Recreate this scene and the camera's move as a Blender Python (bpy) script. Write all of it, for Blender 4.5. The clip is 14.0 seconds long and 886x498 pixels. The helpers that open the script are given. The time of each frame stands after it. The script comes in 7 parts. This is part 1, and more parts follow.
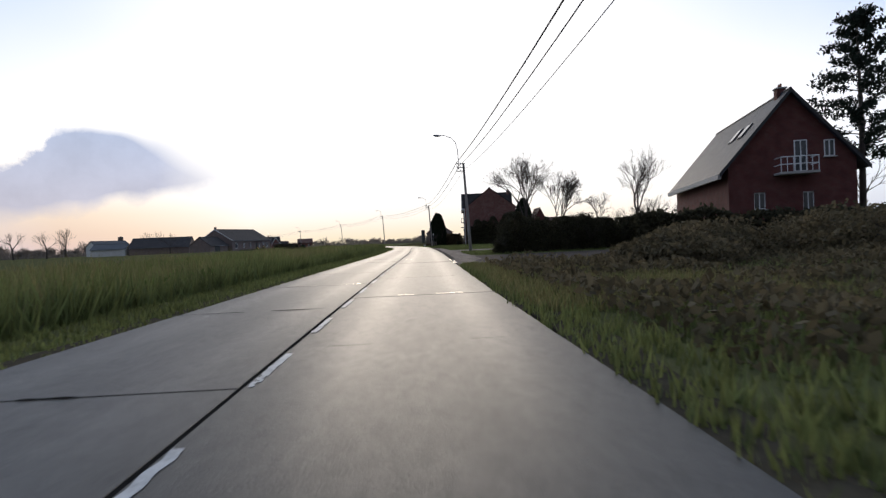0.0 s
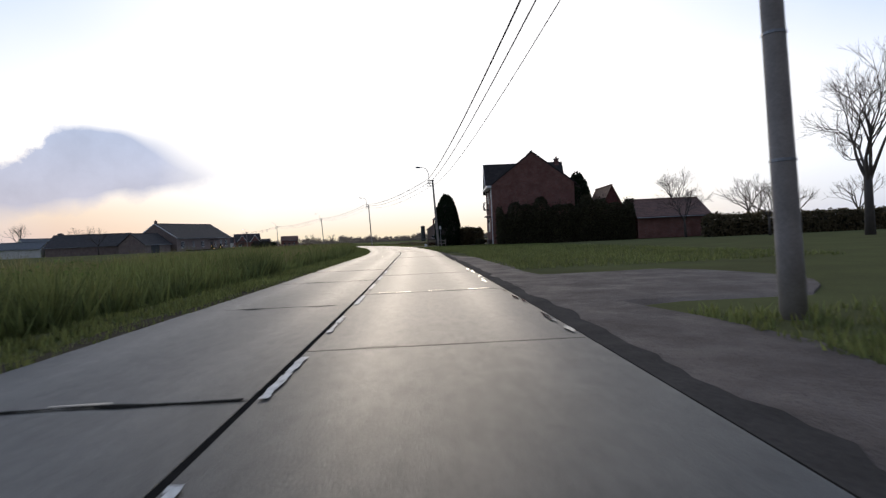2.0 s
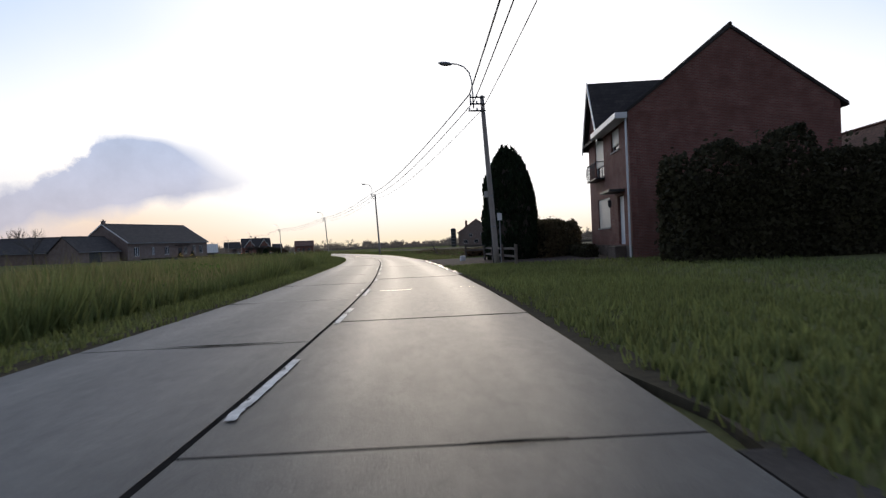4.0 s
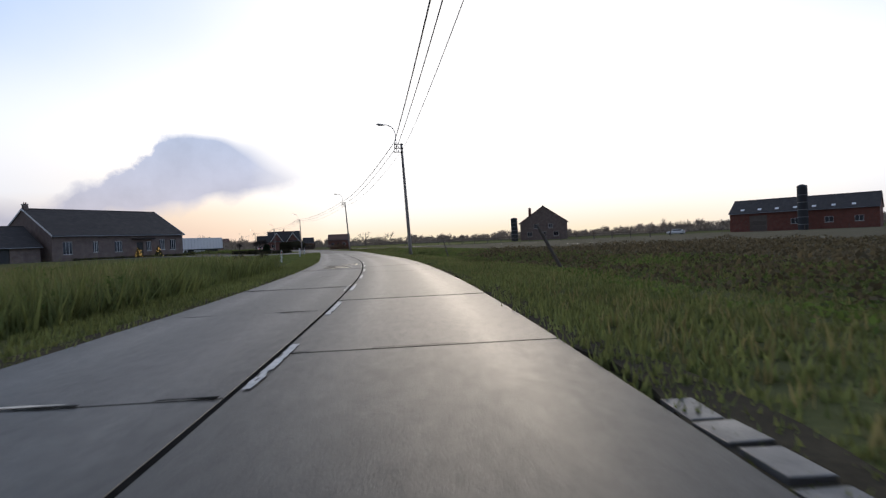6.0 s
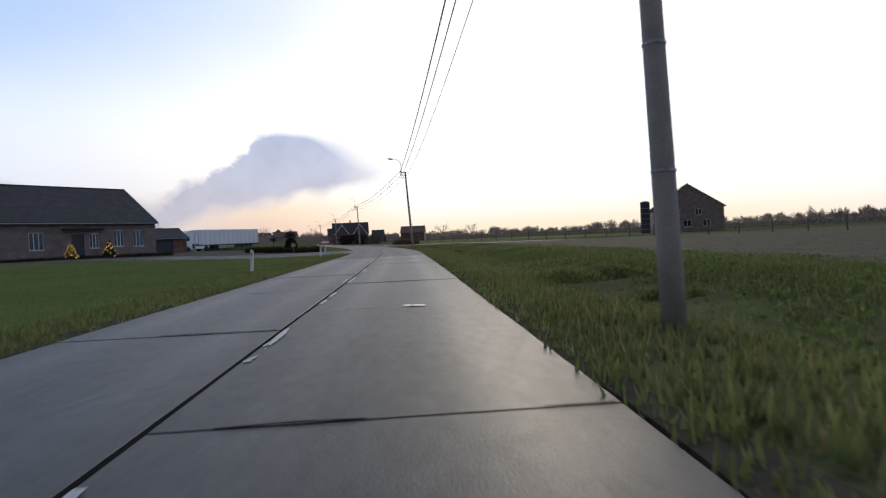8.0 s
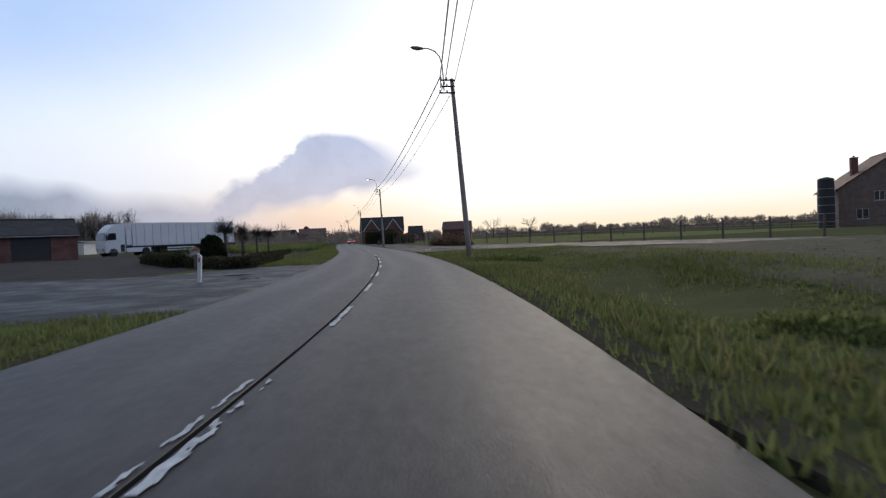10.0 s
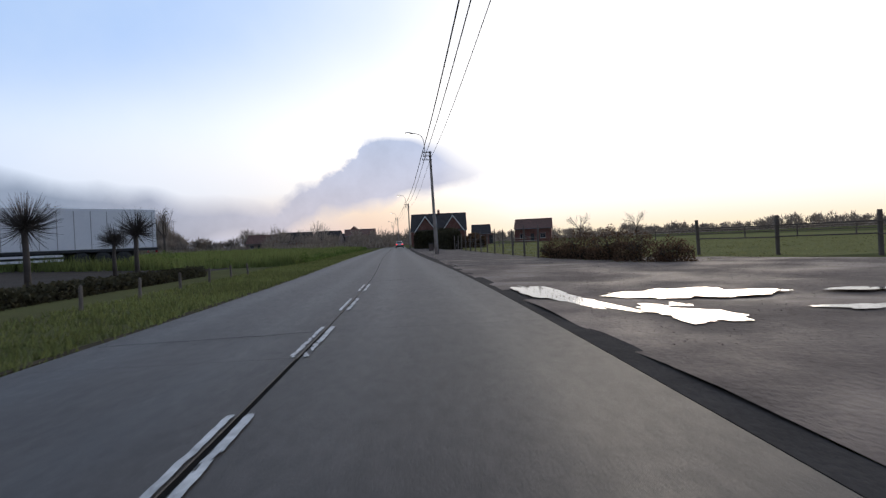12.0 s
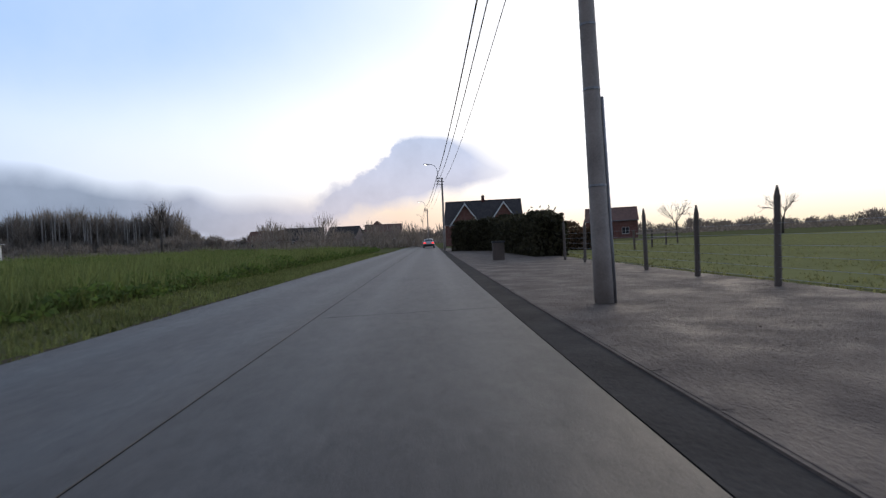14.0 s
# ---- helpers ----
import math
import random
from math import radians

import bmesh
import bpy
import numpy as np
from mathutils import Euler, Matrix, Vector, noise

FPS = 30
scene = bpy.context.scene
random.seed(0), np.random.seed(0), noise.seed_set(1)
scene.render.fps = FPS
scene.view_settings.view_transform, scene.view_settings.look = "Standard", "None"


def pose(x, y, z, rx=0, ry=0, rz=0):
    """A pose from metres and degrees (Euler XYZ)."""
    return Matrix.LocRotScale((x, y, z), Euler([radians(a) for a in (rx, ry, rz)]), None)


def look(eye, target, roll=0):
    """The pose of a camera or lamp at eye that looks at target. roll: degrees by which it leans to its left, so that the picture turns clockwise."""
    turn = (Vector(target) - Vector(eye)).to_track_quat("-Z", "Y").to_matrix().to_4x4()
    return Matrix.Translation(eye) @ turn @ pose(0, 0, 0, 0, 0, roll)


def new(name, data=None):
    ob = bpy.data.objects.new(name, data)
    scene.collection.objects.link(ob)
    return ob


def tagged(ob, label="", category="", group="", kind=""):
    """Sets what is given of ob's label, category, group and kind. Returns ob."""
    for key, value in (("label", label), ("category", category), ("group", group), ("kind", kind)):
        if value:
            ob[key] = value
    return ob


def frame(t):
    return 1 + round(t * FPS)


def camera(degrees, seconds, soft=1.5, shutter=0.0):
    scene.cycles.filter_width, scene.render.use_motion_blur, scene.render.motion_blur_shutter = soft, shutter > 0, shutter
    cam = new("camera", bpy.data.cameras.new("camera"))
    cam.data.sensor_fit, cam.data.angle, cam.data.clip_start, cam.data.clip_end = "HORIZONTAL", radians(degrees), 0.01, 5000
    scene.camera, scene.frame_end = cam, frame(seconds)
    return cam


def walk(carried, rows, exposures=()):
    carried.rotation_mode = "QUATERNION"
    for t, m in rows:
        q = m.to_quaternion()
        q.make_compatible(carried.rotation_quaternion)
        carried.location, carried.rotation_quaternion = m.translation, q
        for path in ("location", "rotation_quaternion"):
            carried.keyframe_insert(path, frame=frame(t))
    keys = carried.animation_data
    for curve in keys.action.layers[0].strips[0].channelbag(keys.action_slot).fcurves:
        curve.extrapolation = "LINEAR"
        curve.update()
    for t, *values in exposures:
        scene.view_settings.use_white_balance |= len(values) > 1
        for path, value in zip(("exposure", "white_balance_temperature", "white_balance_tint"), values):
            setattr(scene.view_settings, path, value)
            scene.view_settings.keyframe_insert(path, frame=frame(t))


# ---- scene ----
# ---------------------------------------------------------------- camera
CAM_Z, ROLL = 1.10, 2.5
cam = camera(79.9, 14.0, soft=1.3, shutter=0.06)
ROWS = (
    (0.0, 0.00, -0.00, -0.96, -0.01),
    (0.5, -0.46, 10.53, -1.04, -0.11),
    (1.0, -0.86, 21.05, -1.19, -0.02),
    (1.5, -1.31, 31.50, -1.32, -0.06),
    (2.0, -1.68, 41.87, -1.22, -0.06),
    (2.5, -1.99, 52.02, -1.07, 0.20),
    (3.0, -2.29, 61.83, -0.86, 0.90),
    (3.5, -2.70, 71.44, -0.65, 1.93),
    (4.0, -3.36, 81.01, -0.53, 3.17),
    (4.5, -4.41, 90.68, -0.55, 4.50),
    (5.0, -5.70, 100.45, -0.68, 5.84),
    (5.5, -7.09, 110.22, -0.77, 6.96),
    (6.0, -8.78, 119.91, -0.94, 8.24),
    (6.5, -10.78, 129.49, -0.99, 10.49),
    (7.0, -13.07, 138.91, -1.09, 12.47),
    (7.5, -15.74, 148.15, -1.24, 14.81),
    (8.0, -18.78, 157.24, -1.31, 16.89),
    (8.5, -21.88, 166.21, -1.39, 18.57),
    (9.0, -25.15, 174.94, -1.45, 19.68),
    (9.5, -28.63, 183.51, -1.46, 20.53),
    (10.0, -32.34, 191.96, -1.36, 21.44),
    (10.5, -36.34, 200.36, -1.11, 22.72),
    (11.0, -40.49, 208.74, -0.78, 24.29),
    (11.5, -44.81, 217.05, -0.87, 26.21),
    (12.0, -49.35, 225.24, -0.85, 27.82),
    (12.5, -54.09, 233.27, -1.00, 29.03),
    (13.0, -58.93, 241.11, -1.10, 30.04),
    (13.5, -63.89, 248.92, -1.21, 30.90),
    (14.0, -68.87, 256.71, -0.94, 31.30),
)
walk(cam, [(t, pose(x, y, CAM_Z, 90 + p, ROLL, yaw)) for t, x, y, p, yaw in ROWS],
     exposures=((0.0, -0.04, 6500, 12), (12.0, 0.0, 6500, 12), (14.0, 0.09, 6500, 12)))

# ---------------------------------------------------------------- world and sun
SUN_AZ, SUN_EL = 3.0, 14.0          # degrees left of the y axis, above the horizon
SKY, GLOW = 0.10, 1.0


def node(tree, kind, **values):
    n = tree.nodes.new(kind)
    for key, value in values.items():
        if key in n.inputs:
            n.inputs[key].default_value = value
    return n


def maths(tree, op, a, b=None, c=None, clamp=False):
    n = tree.nodes.new("ShaderNodeMath")
    n.operation, n.use_clamp = op, clamp
    for i, v in enumerate((a, b, c)):
        if v is None:
            continue
        if isinstance(v, (int, float)):
            n.inputs[i].default_value = v
        else:
            tree.links.new(v, n.inputs[i])
    return n.outputs[0]


def ramp(tree, fac, stops, smooth="LINEAR"):
    n = tree.nodes.new("ShaderNodeValToRGB")
    n.color_ramp.interpolation = smooth
    while len(n.color_ramp.elements) < len(stops):
        n.color_ramp.elements.new(0.5)
    for e, (at_, col) in zip(n.color_ramp.elements, stops):
        e.position = at_
        e.color = (col, col, col, 1) if isinstance(col, (int, float)) else (*col, 1)
    tree.links.new(fac, n.inputs[0])
    return n.outputs[0]


def mix(tree, fac, a, b, kind="MIX"):
    n = tree.nodes.new("ShaderNodeMix")
    n.data_type, n.blend_type = "RGBA", kind
    for sock, v in ((n.inputs[0], fac), (n.inputs[6], a), (n.inputs[7], b)):
        if isinstance(v, (int, float)):
            sock.default_value = v
        elif isinstance(v, tuple):
            sock.default_value = (*v, 1)
        else:
            tree.links.new(v, sock)
    return n.outputs[2]


def make_world():
    w = bpy.data.worlds.new("evening_sky")
    scene.world = w
    w.use_nodes = True
    tr = w.node_tree
    tr.nodes.clear()
    sky = tr.nodes.new("ShaderNodeTexSky")
    sky.sky_type, sky.sun_disc = "NISHITA", False
    sky.sun_elevation, sky.sun_rotation = radians(SUN_EL), radians(-SUN_AZ)
    sky.dust_density, sky.air_density = 2.0, 1.0
    co = tr.nodes.new("ShaderNodeTexCoord").outputs["Generated"]
    sep = tr.nodes.new("ShaderNodeSeparateXYZ")
    tr.links.new(co, sep.inputs[0])
    x, y, z = sep.outputs
    # azimuth to the left of +y and elevation, in degrees
    az = maths(tr, "MULTIPLY", maths(tr, "ARCTAN2", maths(tr, "MULTIPLY", x, -1.0), y), 57.2958)
    el = maths(tr, "MULTIPLY", maths(tr, "ARCSINE", z), 57.2958)
    # thin bright veil round the hidden sun
    a = maths(tr, "SUBTRACT", az, SUN_AZ)
    e = maths(tr, "SUBTRACT", el, SUN_EL)
    low = maths(tr, "POWER", 2.718, maths(tr, "MULTIPLY", maths(tr, "POWER", maths(tr, "DIVIDE", maths(tr, "SUBTRACT", el, 9.0), 8.0), 2.0), -1.0))
    wide = maths(tr, "ADD", 28.0, maths(tr, "MULTIPLY", low, 24.0))
    d2 = maths(tr, "ADD", maths(tr, "POWER", maths(tr, "DIVIDE", a, wide), 2.0), maths(tr, "POWER", maths(tr, "DIVIDE", e, 27.0), 2.0))
    veil = maths(tr, "POWER", 2.718, maths(tr, "MULTIPLY", d2, -1.0))
    nz = node(tr, "ShaderNodeTexNoise", Scale=2.2, Detail=6.0, Roughness=0.55)
    tr.links.new(co, nz.inputs["Vector"])
    nf = node(tr, "ShaderNodeTexNoise", Scale=13.0, Detail=6.0, Roughness=0.6)
    tr.links.new(co, nf.inputs["Vector"])
    nb = node(tr, "ShaderNodeTexVoronoi", Scale=17.0, Smoothness=0.35)
    nb.feature = "SMOOTH_F1"
    tr.links.new(co, nb.inputs["Vector"])
    billow = maths(tr, "MULTIPLY", maths(tr, "SUBTRACT", nb.outputs["Distance"], 0.45), 1.7)
    wob = maths(tr, "ADD", billow, maths(tr, "MULTIPLY", maths(tr, "SUBTRACT", nf.outputs[0], 0.5), 1.5))
    thin = ramp(tr, nz.outputs[0], ((0.38, 0.0), (0.72, 0.6)))
    blue = mix(tr, thin, (0.36, 0.545, 0.88), (0.61, 0.73, 0.89))
    front = maths(tr, "DIVIDE", maths(tr, "ADD", maths(tr, "COSINE", maths(tr, "MULTIPLY", a, 0.0174533)), 0.75), 0.85, clamp=True)
    blue = mix(tr, front, (0.22, 0.245, 0.33), blue)
    base = mix(tr, 0.97, sky.outputs[0], blue)
    warm = ramp(tr, maths(tr, "DIVIDE", el, 30.0), ((0.0, (1.0, 0.52, 0.20)), (0.06, (1.02, 0.62, 0.28)), (0.12, (1.08, 0.80, 0.50)), (0.19, (1.15, 1.05, 0.92)), (0.4, (1.2, 1.2, 1.2))))
    cream = ramp(tr, maths(tr, "DIVIDE", el, 30.0), ((0.0, (1.0, 0.84, 0.58)), (0.045, (1.05, 0.93, 0.74)), (0.10, (1.12, 1.06, 0.96)), (0.17, (1.18, 1.17, 1.14)), (0.4, (1.2, 1.2, 1.2))))
    warm = mix(tr, maths(tr, "DIVIDE", maths(tr, "SUBTRACT", az, 20.0), 16.0, clamp=True), cream, warm)
    bright = mix(tr, maths(tr, "MULTIPLY", veil, 1.5, clamp=True), base, warm)
    # the cloud with a flat foot: top and bottom edges along the azimuth, 20 to 100 degrees
    azw = maths(tr, "ADD", az, maths(tr, "MULTIPLY", maths(tr, "SUBTRACT", nf.outputs[0], 0.5), 7.0))
    u = maths(tr, "DIVIDE", maths(tr, "SUBTRACT", azw, 20.0), 80.0)
    top = maths(tr, "MULTIPLY", ramp(tr, u, ((0.0, 0.43), (0.05, 0.47), (0.085, 0.505), (0.12, 0.54), (0.16, 0.56), (0.182, 0.555), (0.20, 0.53), (0.214, 0.47), (0.232, 0.39), (0.26, 0.32), (0.32, 0.225), (0.38, 0.25), (0.45, 0.30), (0.55, 0.345), (0.7, 0.42), (1.0, 0.45))), 20.0)
    bot = maths(tr, "MULTIPLY", ramp(tr, u, ((0.025, 0.33), (0.061, 0.27), (0.1625, 0.18), (0.25, 0.12), (0.30, 0.02), (0.36, 0.0))), 20.0)
    # firm billows on the far side, dissolving towards the sun
    soft = maths(tr, "ADD", 0.8, maths(tr, "MULTIPLY", maths(tr, "DIVIDE", maths(tr, "SUBTRACT", 31.0, az), 8.0, clamp=True), 2.6))
    bank = maths(tr, "DIVIDE", maths(tr, "SUBTRACT", az, 40.0), 8.0, clamp=True)
    soft = maths(tr, "ADD", soft, maths(tr, "MULTIPLY", bank, 1.3))
    m1 = maths(tr, "DIVIDE", maths(tr, "SUBTRACT", maths(tr, "ADD", top, 0.4), maths(tr, "ADD", el, wob)), soft, clamp=True)
    m2 = maths(tr, "DIVIDE", maths(tr, "SUBTRACT", maths(tr, "ADD", el, wob), bot), 1.6, clamp=True)
    side = maths(tr, "DIVIDE", maths(tr, "SUBTRACT", az, 19.0), 9.0, clamp=True)
    mask = maths(tr, "MULTIPLY", maths(tr, "MULTIPLY", m1, m2), maths(tr, "MULTIPLY", side, 0.96))
    shade = mix(tr, maths(tr, "DIVIDE", el, 11.0, clamp=True), (0.66, 0.60, 0.64), (0.515, 0.60, 0.79))
    far = maths(tr, "DIVIDE", maths(tr, "SUBTRACT", az, 42.0), 22.0, clamp=True)
    shade = mix(tr, far, shade, (0.265, 0.325, 0.43))
    shade = mix(tr, 1.0, shade, ramp(tr, nf.outputs[0], ((0.3, 0.90), (0.7, 1.08))), "MULTIPLY")
    allsky = mix(tr, mask, bright, shade)
    out = tr.nodes.new("ShaderNodeOutputWorld")
    bg = tr.nodes.new("ShaderNodeBackground")
    bg.inputs[1].default_value = GLOW
    tr.links.new(allsky, bg.inputs[0])
    tr.links.new(bg.outputs[0], out.inputs[0])


make_world()
sun = new("sun", bpy.data.lights.new("sun", "SUN"))
sun.data.energy, sun.data.angle, sun.data.color = 0.75, radians(24), (1.0, 0.86, 0.68)
_d = Vector((-math.sin(radians(SUN_AZ)) * math.cos(radians(SUN_EL)), math.cos(radians(SUN_AZ)) * math.cos(radians(SUN_EL)), math.sin(radians(SUN_EL))))
sun.matrix_world = look(_d * 100, (0, 0, 0))


# ---------------------------------------------------------------- materials
def material(name, col, col2=None, rough=0.8, scale=4.0, fine=40.0, bump=0.2, metal=0.0, rand=0.0, mode="", rough2=None, spec=0.5, dist=0.01, trans=0.0):
    """Two colours mixed by coarse and fine noise, with relief; rand: brightness by object or island."""
    m = bpy.data.materials.new(name)
    m.use_nodes = True
    tr = m.node_tree
    b = tr.nodes["Principled BSDF"]
    col2 = col2 or tuple(c * 0.75 for c in col)
    geo = tr.nodes.new("ShaderNodeNewGeometry")
    pos = geo.outputs["Position"]
    n1 = node(tr, "ShaderNodeTexNoise", Scale=scale, Detail=5.0, Roughness=0.6)
    n2 = node(tr, "ShaderNodeTexNoise", Scale=fine, Detail=4.0, Roughness=0.65)
    tr.links.new(pos, n1.inputs["Vector"])
    tr.links.new(pos, n2.inputs["Vector"])
    f = maths(tr, "ADD", maths(tr, "MULTIPLY", n1.outputs[0], 0.6), maths(tr, "MULTIPLY", n2.outputs[0], 0.4))
    f = ramp(tr, f, ((0.33, 0.0), (0.67, 1.0)))
    c = mix(tr, f, col, col2)
    if rand:
        src = geo.outputs["Random Per Island"] if mode == "island" else tr.nodes.new("ShaderNodeObjectInfo").outputs["Random"]
        k = maths(tr, "ADD", maths(tr, "MULTIPLY", src, 2 * rand), 1 - rand)
        hsv = tr.nodes.new("ShaderNodeHueSaturation")
        tr.links.new(c, hsv.inputs["Color"])
        tr.links.new(k, hsv.inputs["Value"])
        c = hsv.outputs[0]
    tr.links.new(c, b.inputs["Base Color"])
    if rough2 is not None:
        r = ramp(tr, n1.outputs[0], ((0.38, rough2), (0.6, rough)))
        tr.links.new(r, b.inputs["Roughness"])
    else:
        b.inputs["Roughness"].default_value = rough
    b.inputs["Metallic"].default_value = metal
    b.inputs["Specular IOR Level"].default_value = spec
    if bump:
        bp = node(tr, "ShaderNodeBump", Strength=bump, Distance=dist)
        tr.links.new(f, bp.inputs["Height"])
        tr.links.new(bp.outputs[0], b.inputs["Normal"])
    if trans:
        tl = tr.nodes.new("ShaderNodeBsdfTranslucent")
        tr.links.new(c, tl.inputs[0])
        ms = tr.nodes.new("ShaderNodeMixShader")
        ms.inputs[0].default_value = trans
        tr.links.new(b.outputs[0], ms.inputs[1])
        tr.links.new(tl.outputs[0], ms.inputs[2])
        tr.links.new(ms.outputs[0], tr.nodes["Material Output"].inputs[0])
    return m


def brick_material(name, col, col2, mortar, scale=1.0, rough=0.85, w=0.22, h=0.07):
    m = bpy.data.materials.new(name)
    m.use_nodes = True
    tr = m.node_tree
    b = tr.nodes["Principled BSDF"]
    co = tr.nodes.new("ShaderNodeTexCoord").outputs["Object"]
    sep = tr.nodes.new("ShaderNodeSeparateXYZ")
    tr.links.new(co, sep.inputs[0])
    com = tr.nodes.new("ShaderNodeCombineXYZ")
    tr.links.new(maths(tr, "ADD", sep.outputs[0], sep.outputs[1]), com.inputs[0])
    tr.links.new(sep.outputs[2], com.inputs[1])
    br = tr.nodes.new("ShaderNodeTexBrick")
    br.inputs["Scale"].default_value = 1.0
    br.inputs["Brick Width"].default_value, br.inputs["Row Height"].default_value = w, h
    br.inputs["Mortar Size"].default_value = 0.008
    br.inputs["Color1"].default_value, br.inputs["Color2"].default_value, br.inputs["Mortar"].default_value = (*col, 1), (*col2, 1), (*mortar, 1)
    tr.links.new(com.outputs[0], br.inputs["Vector"])
    n1 = node(tr, "ShaderNodeTexNoise", Scale=1.3, Detail=6.0)
    tr.links.new(co, n1.inputs["Vector"])
    c = mix(tr, ramp(tr, n1.outputs[0], ((0.35, 0.0), (0.7, 0.6))), br.outputs[0], tuple(v * 0.6 for v in col2))
    tr.links.new(c, b.inputs["Base Color"])
    b.inputs["Roughness"].default_value = rough
    b.inputs["Specular IOR Level"].default_value = 0.2
    bp = node(tr, "ShaderNodeBump", Strength=0.6, Distance=0.008)
    tr.links.new(maths(tr, "SUBTRACT", 1.0, br.outputs[1]), bp.inputs["Height"])
    tr.links.new(bp.outputs[0], b.inputs["Normal"])
    return m


def road_material(name, col, col2, rough, spec, rand):
    """A lane piece, y along the lane: fine grit, drag streaks and two smoother wheel tracks."""
    m = bpy.data.materials.new(name)
    m.use_nodes = True
    tr = m.node_tree
    b = tr.nodes["Principled BSDF"]
    co = tr.nodes.new("ShaderNodeTexCoord").outputs["Object"]
    rnd = tr.nodes.new("ShaderNodeObjectInfo").outputs["Random"]
    sep = tr.nodes.new("ShaderNodeSeparateXYZ")
    tr.links.new(co, sep.inputs[0])
    def noise_at(sx, sy, scale, detail):
        com = tr.nodes.new("ShaderNodeCombineXYZ")
        tr.links.new(maths(tr, "MULTIPLY", sep.outputs[0], sx), com.inputs[0])
        tr.links.new(maths(tr, "MULTIPLY", sep.outputs[1], sy), com.inputs[1])
        tr.links.new(maths(tr, "MULTIPLY", rnd, 50.0), com.inputs[2])
        n = node(tr, "ShaderNodeTexNoise", Scale=scale, Detail=detail, Roughness=0.65)
        tr.links.new(com.outputs[0], n.inputs["Vector"])
        return n.outputs[0]
    streak, stain = noise_at(1.0, 0.4, 9.0, 6.0), noise_at(1.0, 0.7, 0.9, 6.0)
    geo = tr.nodes.new("ShaderNodeNewGeometry")
    grit = node(tr, "ShaderNodeTexNoise", Scale=46.0, Detail=3.0, Roughness=0.8)
    tr.links.new(geo.outputs["Position"], grit.inputs["Vector"])
    side = maths(tr, "DIVIDE", maths(tr, "SUBTRACT", maths(tr, "ABSOLUTE", sep.outputs[0]), 0.76), 0.30)
    track = maths(tr, "POWER", 2.718, maths(tr, "MULTIPLY", maths(tr, "MULTIPLY", side, side), -1.0))
    f = maths(tr, "ADD", maths(tr, "MULTIPLY", streak, 0.35), maths(tr, "ADD", maths(tr, "MULTIPLY", stain, 0.30), maths(tr, "MULTIPLY", grit.outputs[0], 0.35)))
    f = maths(tr, "ADD", ramp(tr, f, ((0.38, 0.0), (0.62, 1.0))), maths(tr, "MULTIPLY", track, 0.22), clamp=True)
    c = mix(tr, f, col, col2)
    hsv = tr.nodes.new("ShaderNodeHueSaturation")
    tr.links.new(c, hsv.inputs["Color"])
    tr.links.new(maths(tr, "ADD", maths(tr, "MULTIPLY", rnd, 2 * rand), 1 - rand), hsv.inputs["Value"])
    tr.links.new(hsv.outputs[0], b.inputs["Base Color"])
    r = maths(tr, "SUBTRACT", rough, maths(tr, "MULTIPLY", track, 0.06))
    r = maths(tr, "ADD", r, maths(tr, "MULTIPLY", maths(tr, "SUBTRACT", streak, 0.5), 0.14))
    tr.links.new(r, b.inputs["Roughness"])
    b.inputs["Specular IOR Level"].default_value = spec
    bp = node(tr, "ShaderNodeBump", Strength=0.6, Distance=0.006)
    tr.links.new(grit.outputs[0], bp.inputs["Height"])
    tr.links.new(bp.outputs[0], b.inputs["Normal"])
    return m


def glow_material(name, col, strength):
    m = bpy.data.materials.new(name)
    m.use_nodes = True
    b = m.node_tree.nodes["Principled BSDF"]
    b.inputs["Base Color"].default_value = (*col, 1)
    b.inputs["Emission Color"].default_value = (*col, 1)
    b.inputs["Emission Strength"].default_value = strength
    return m


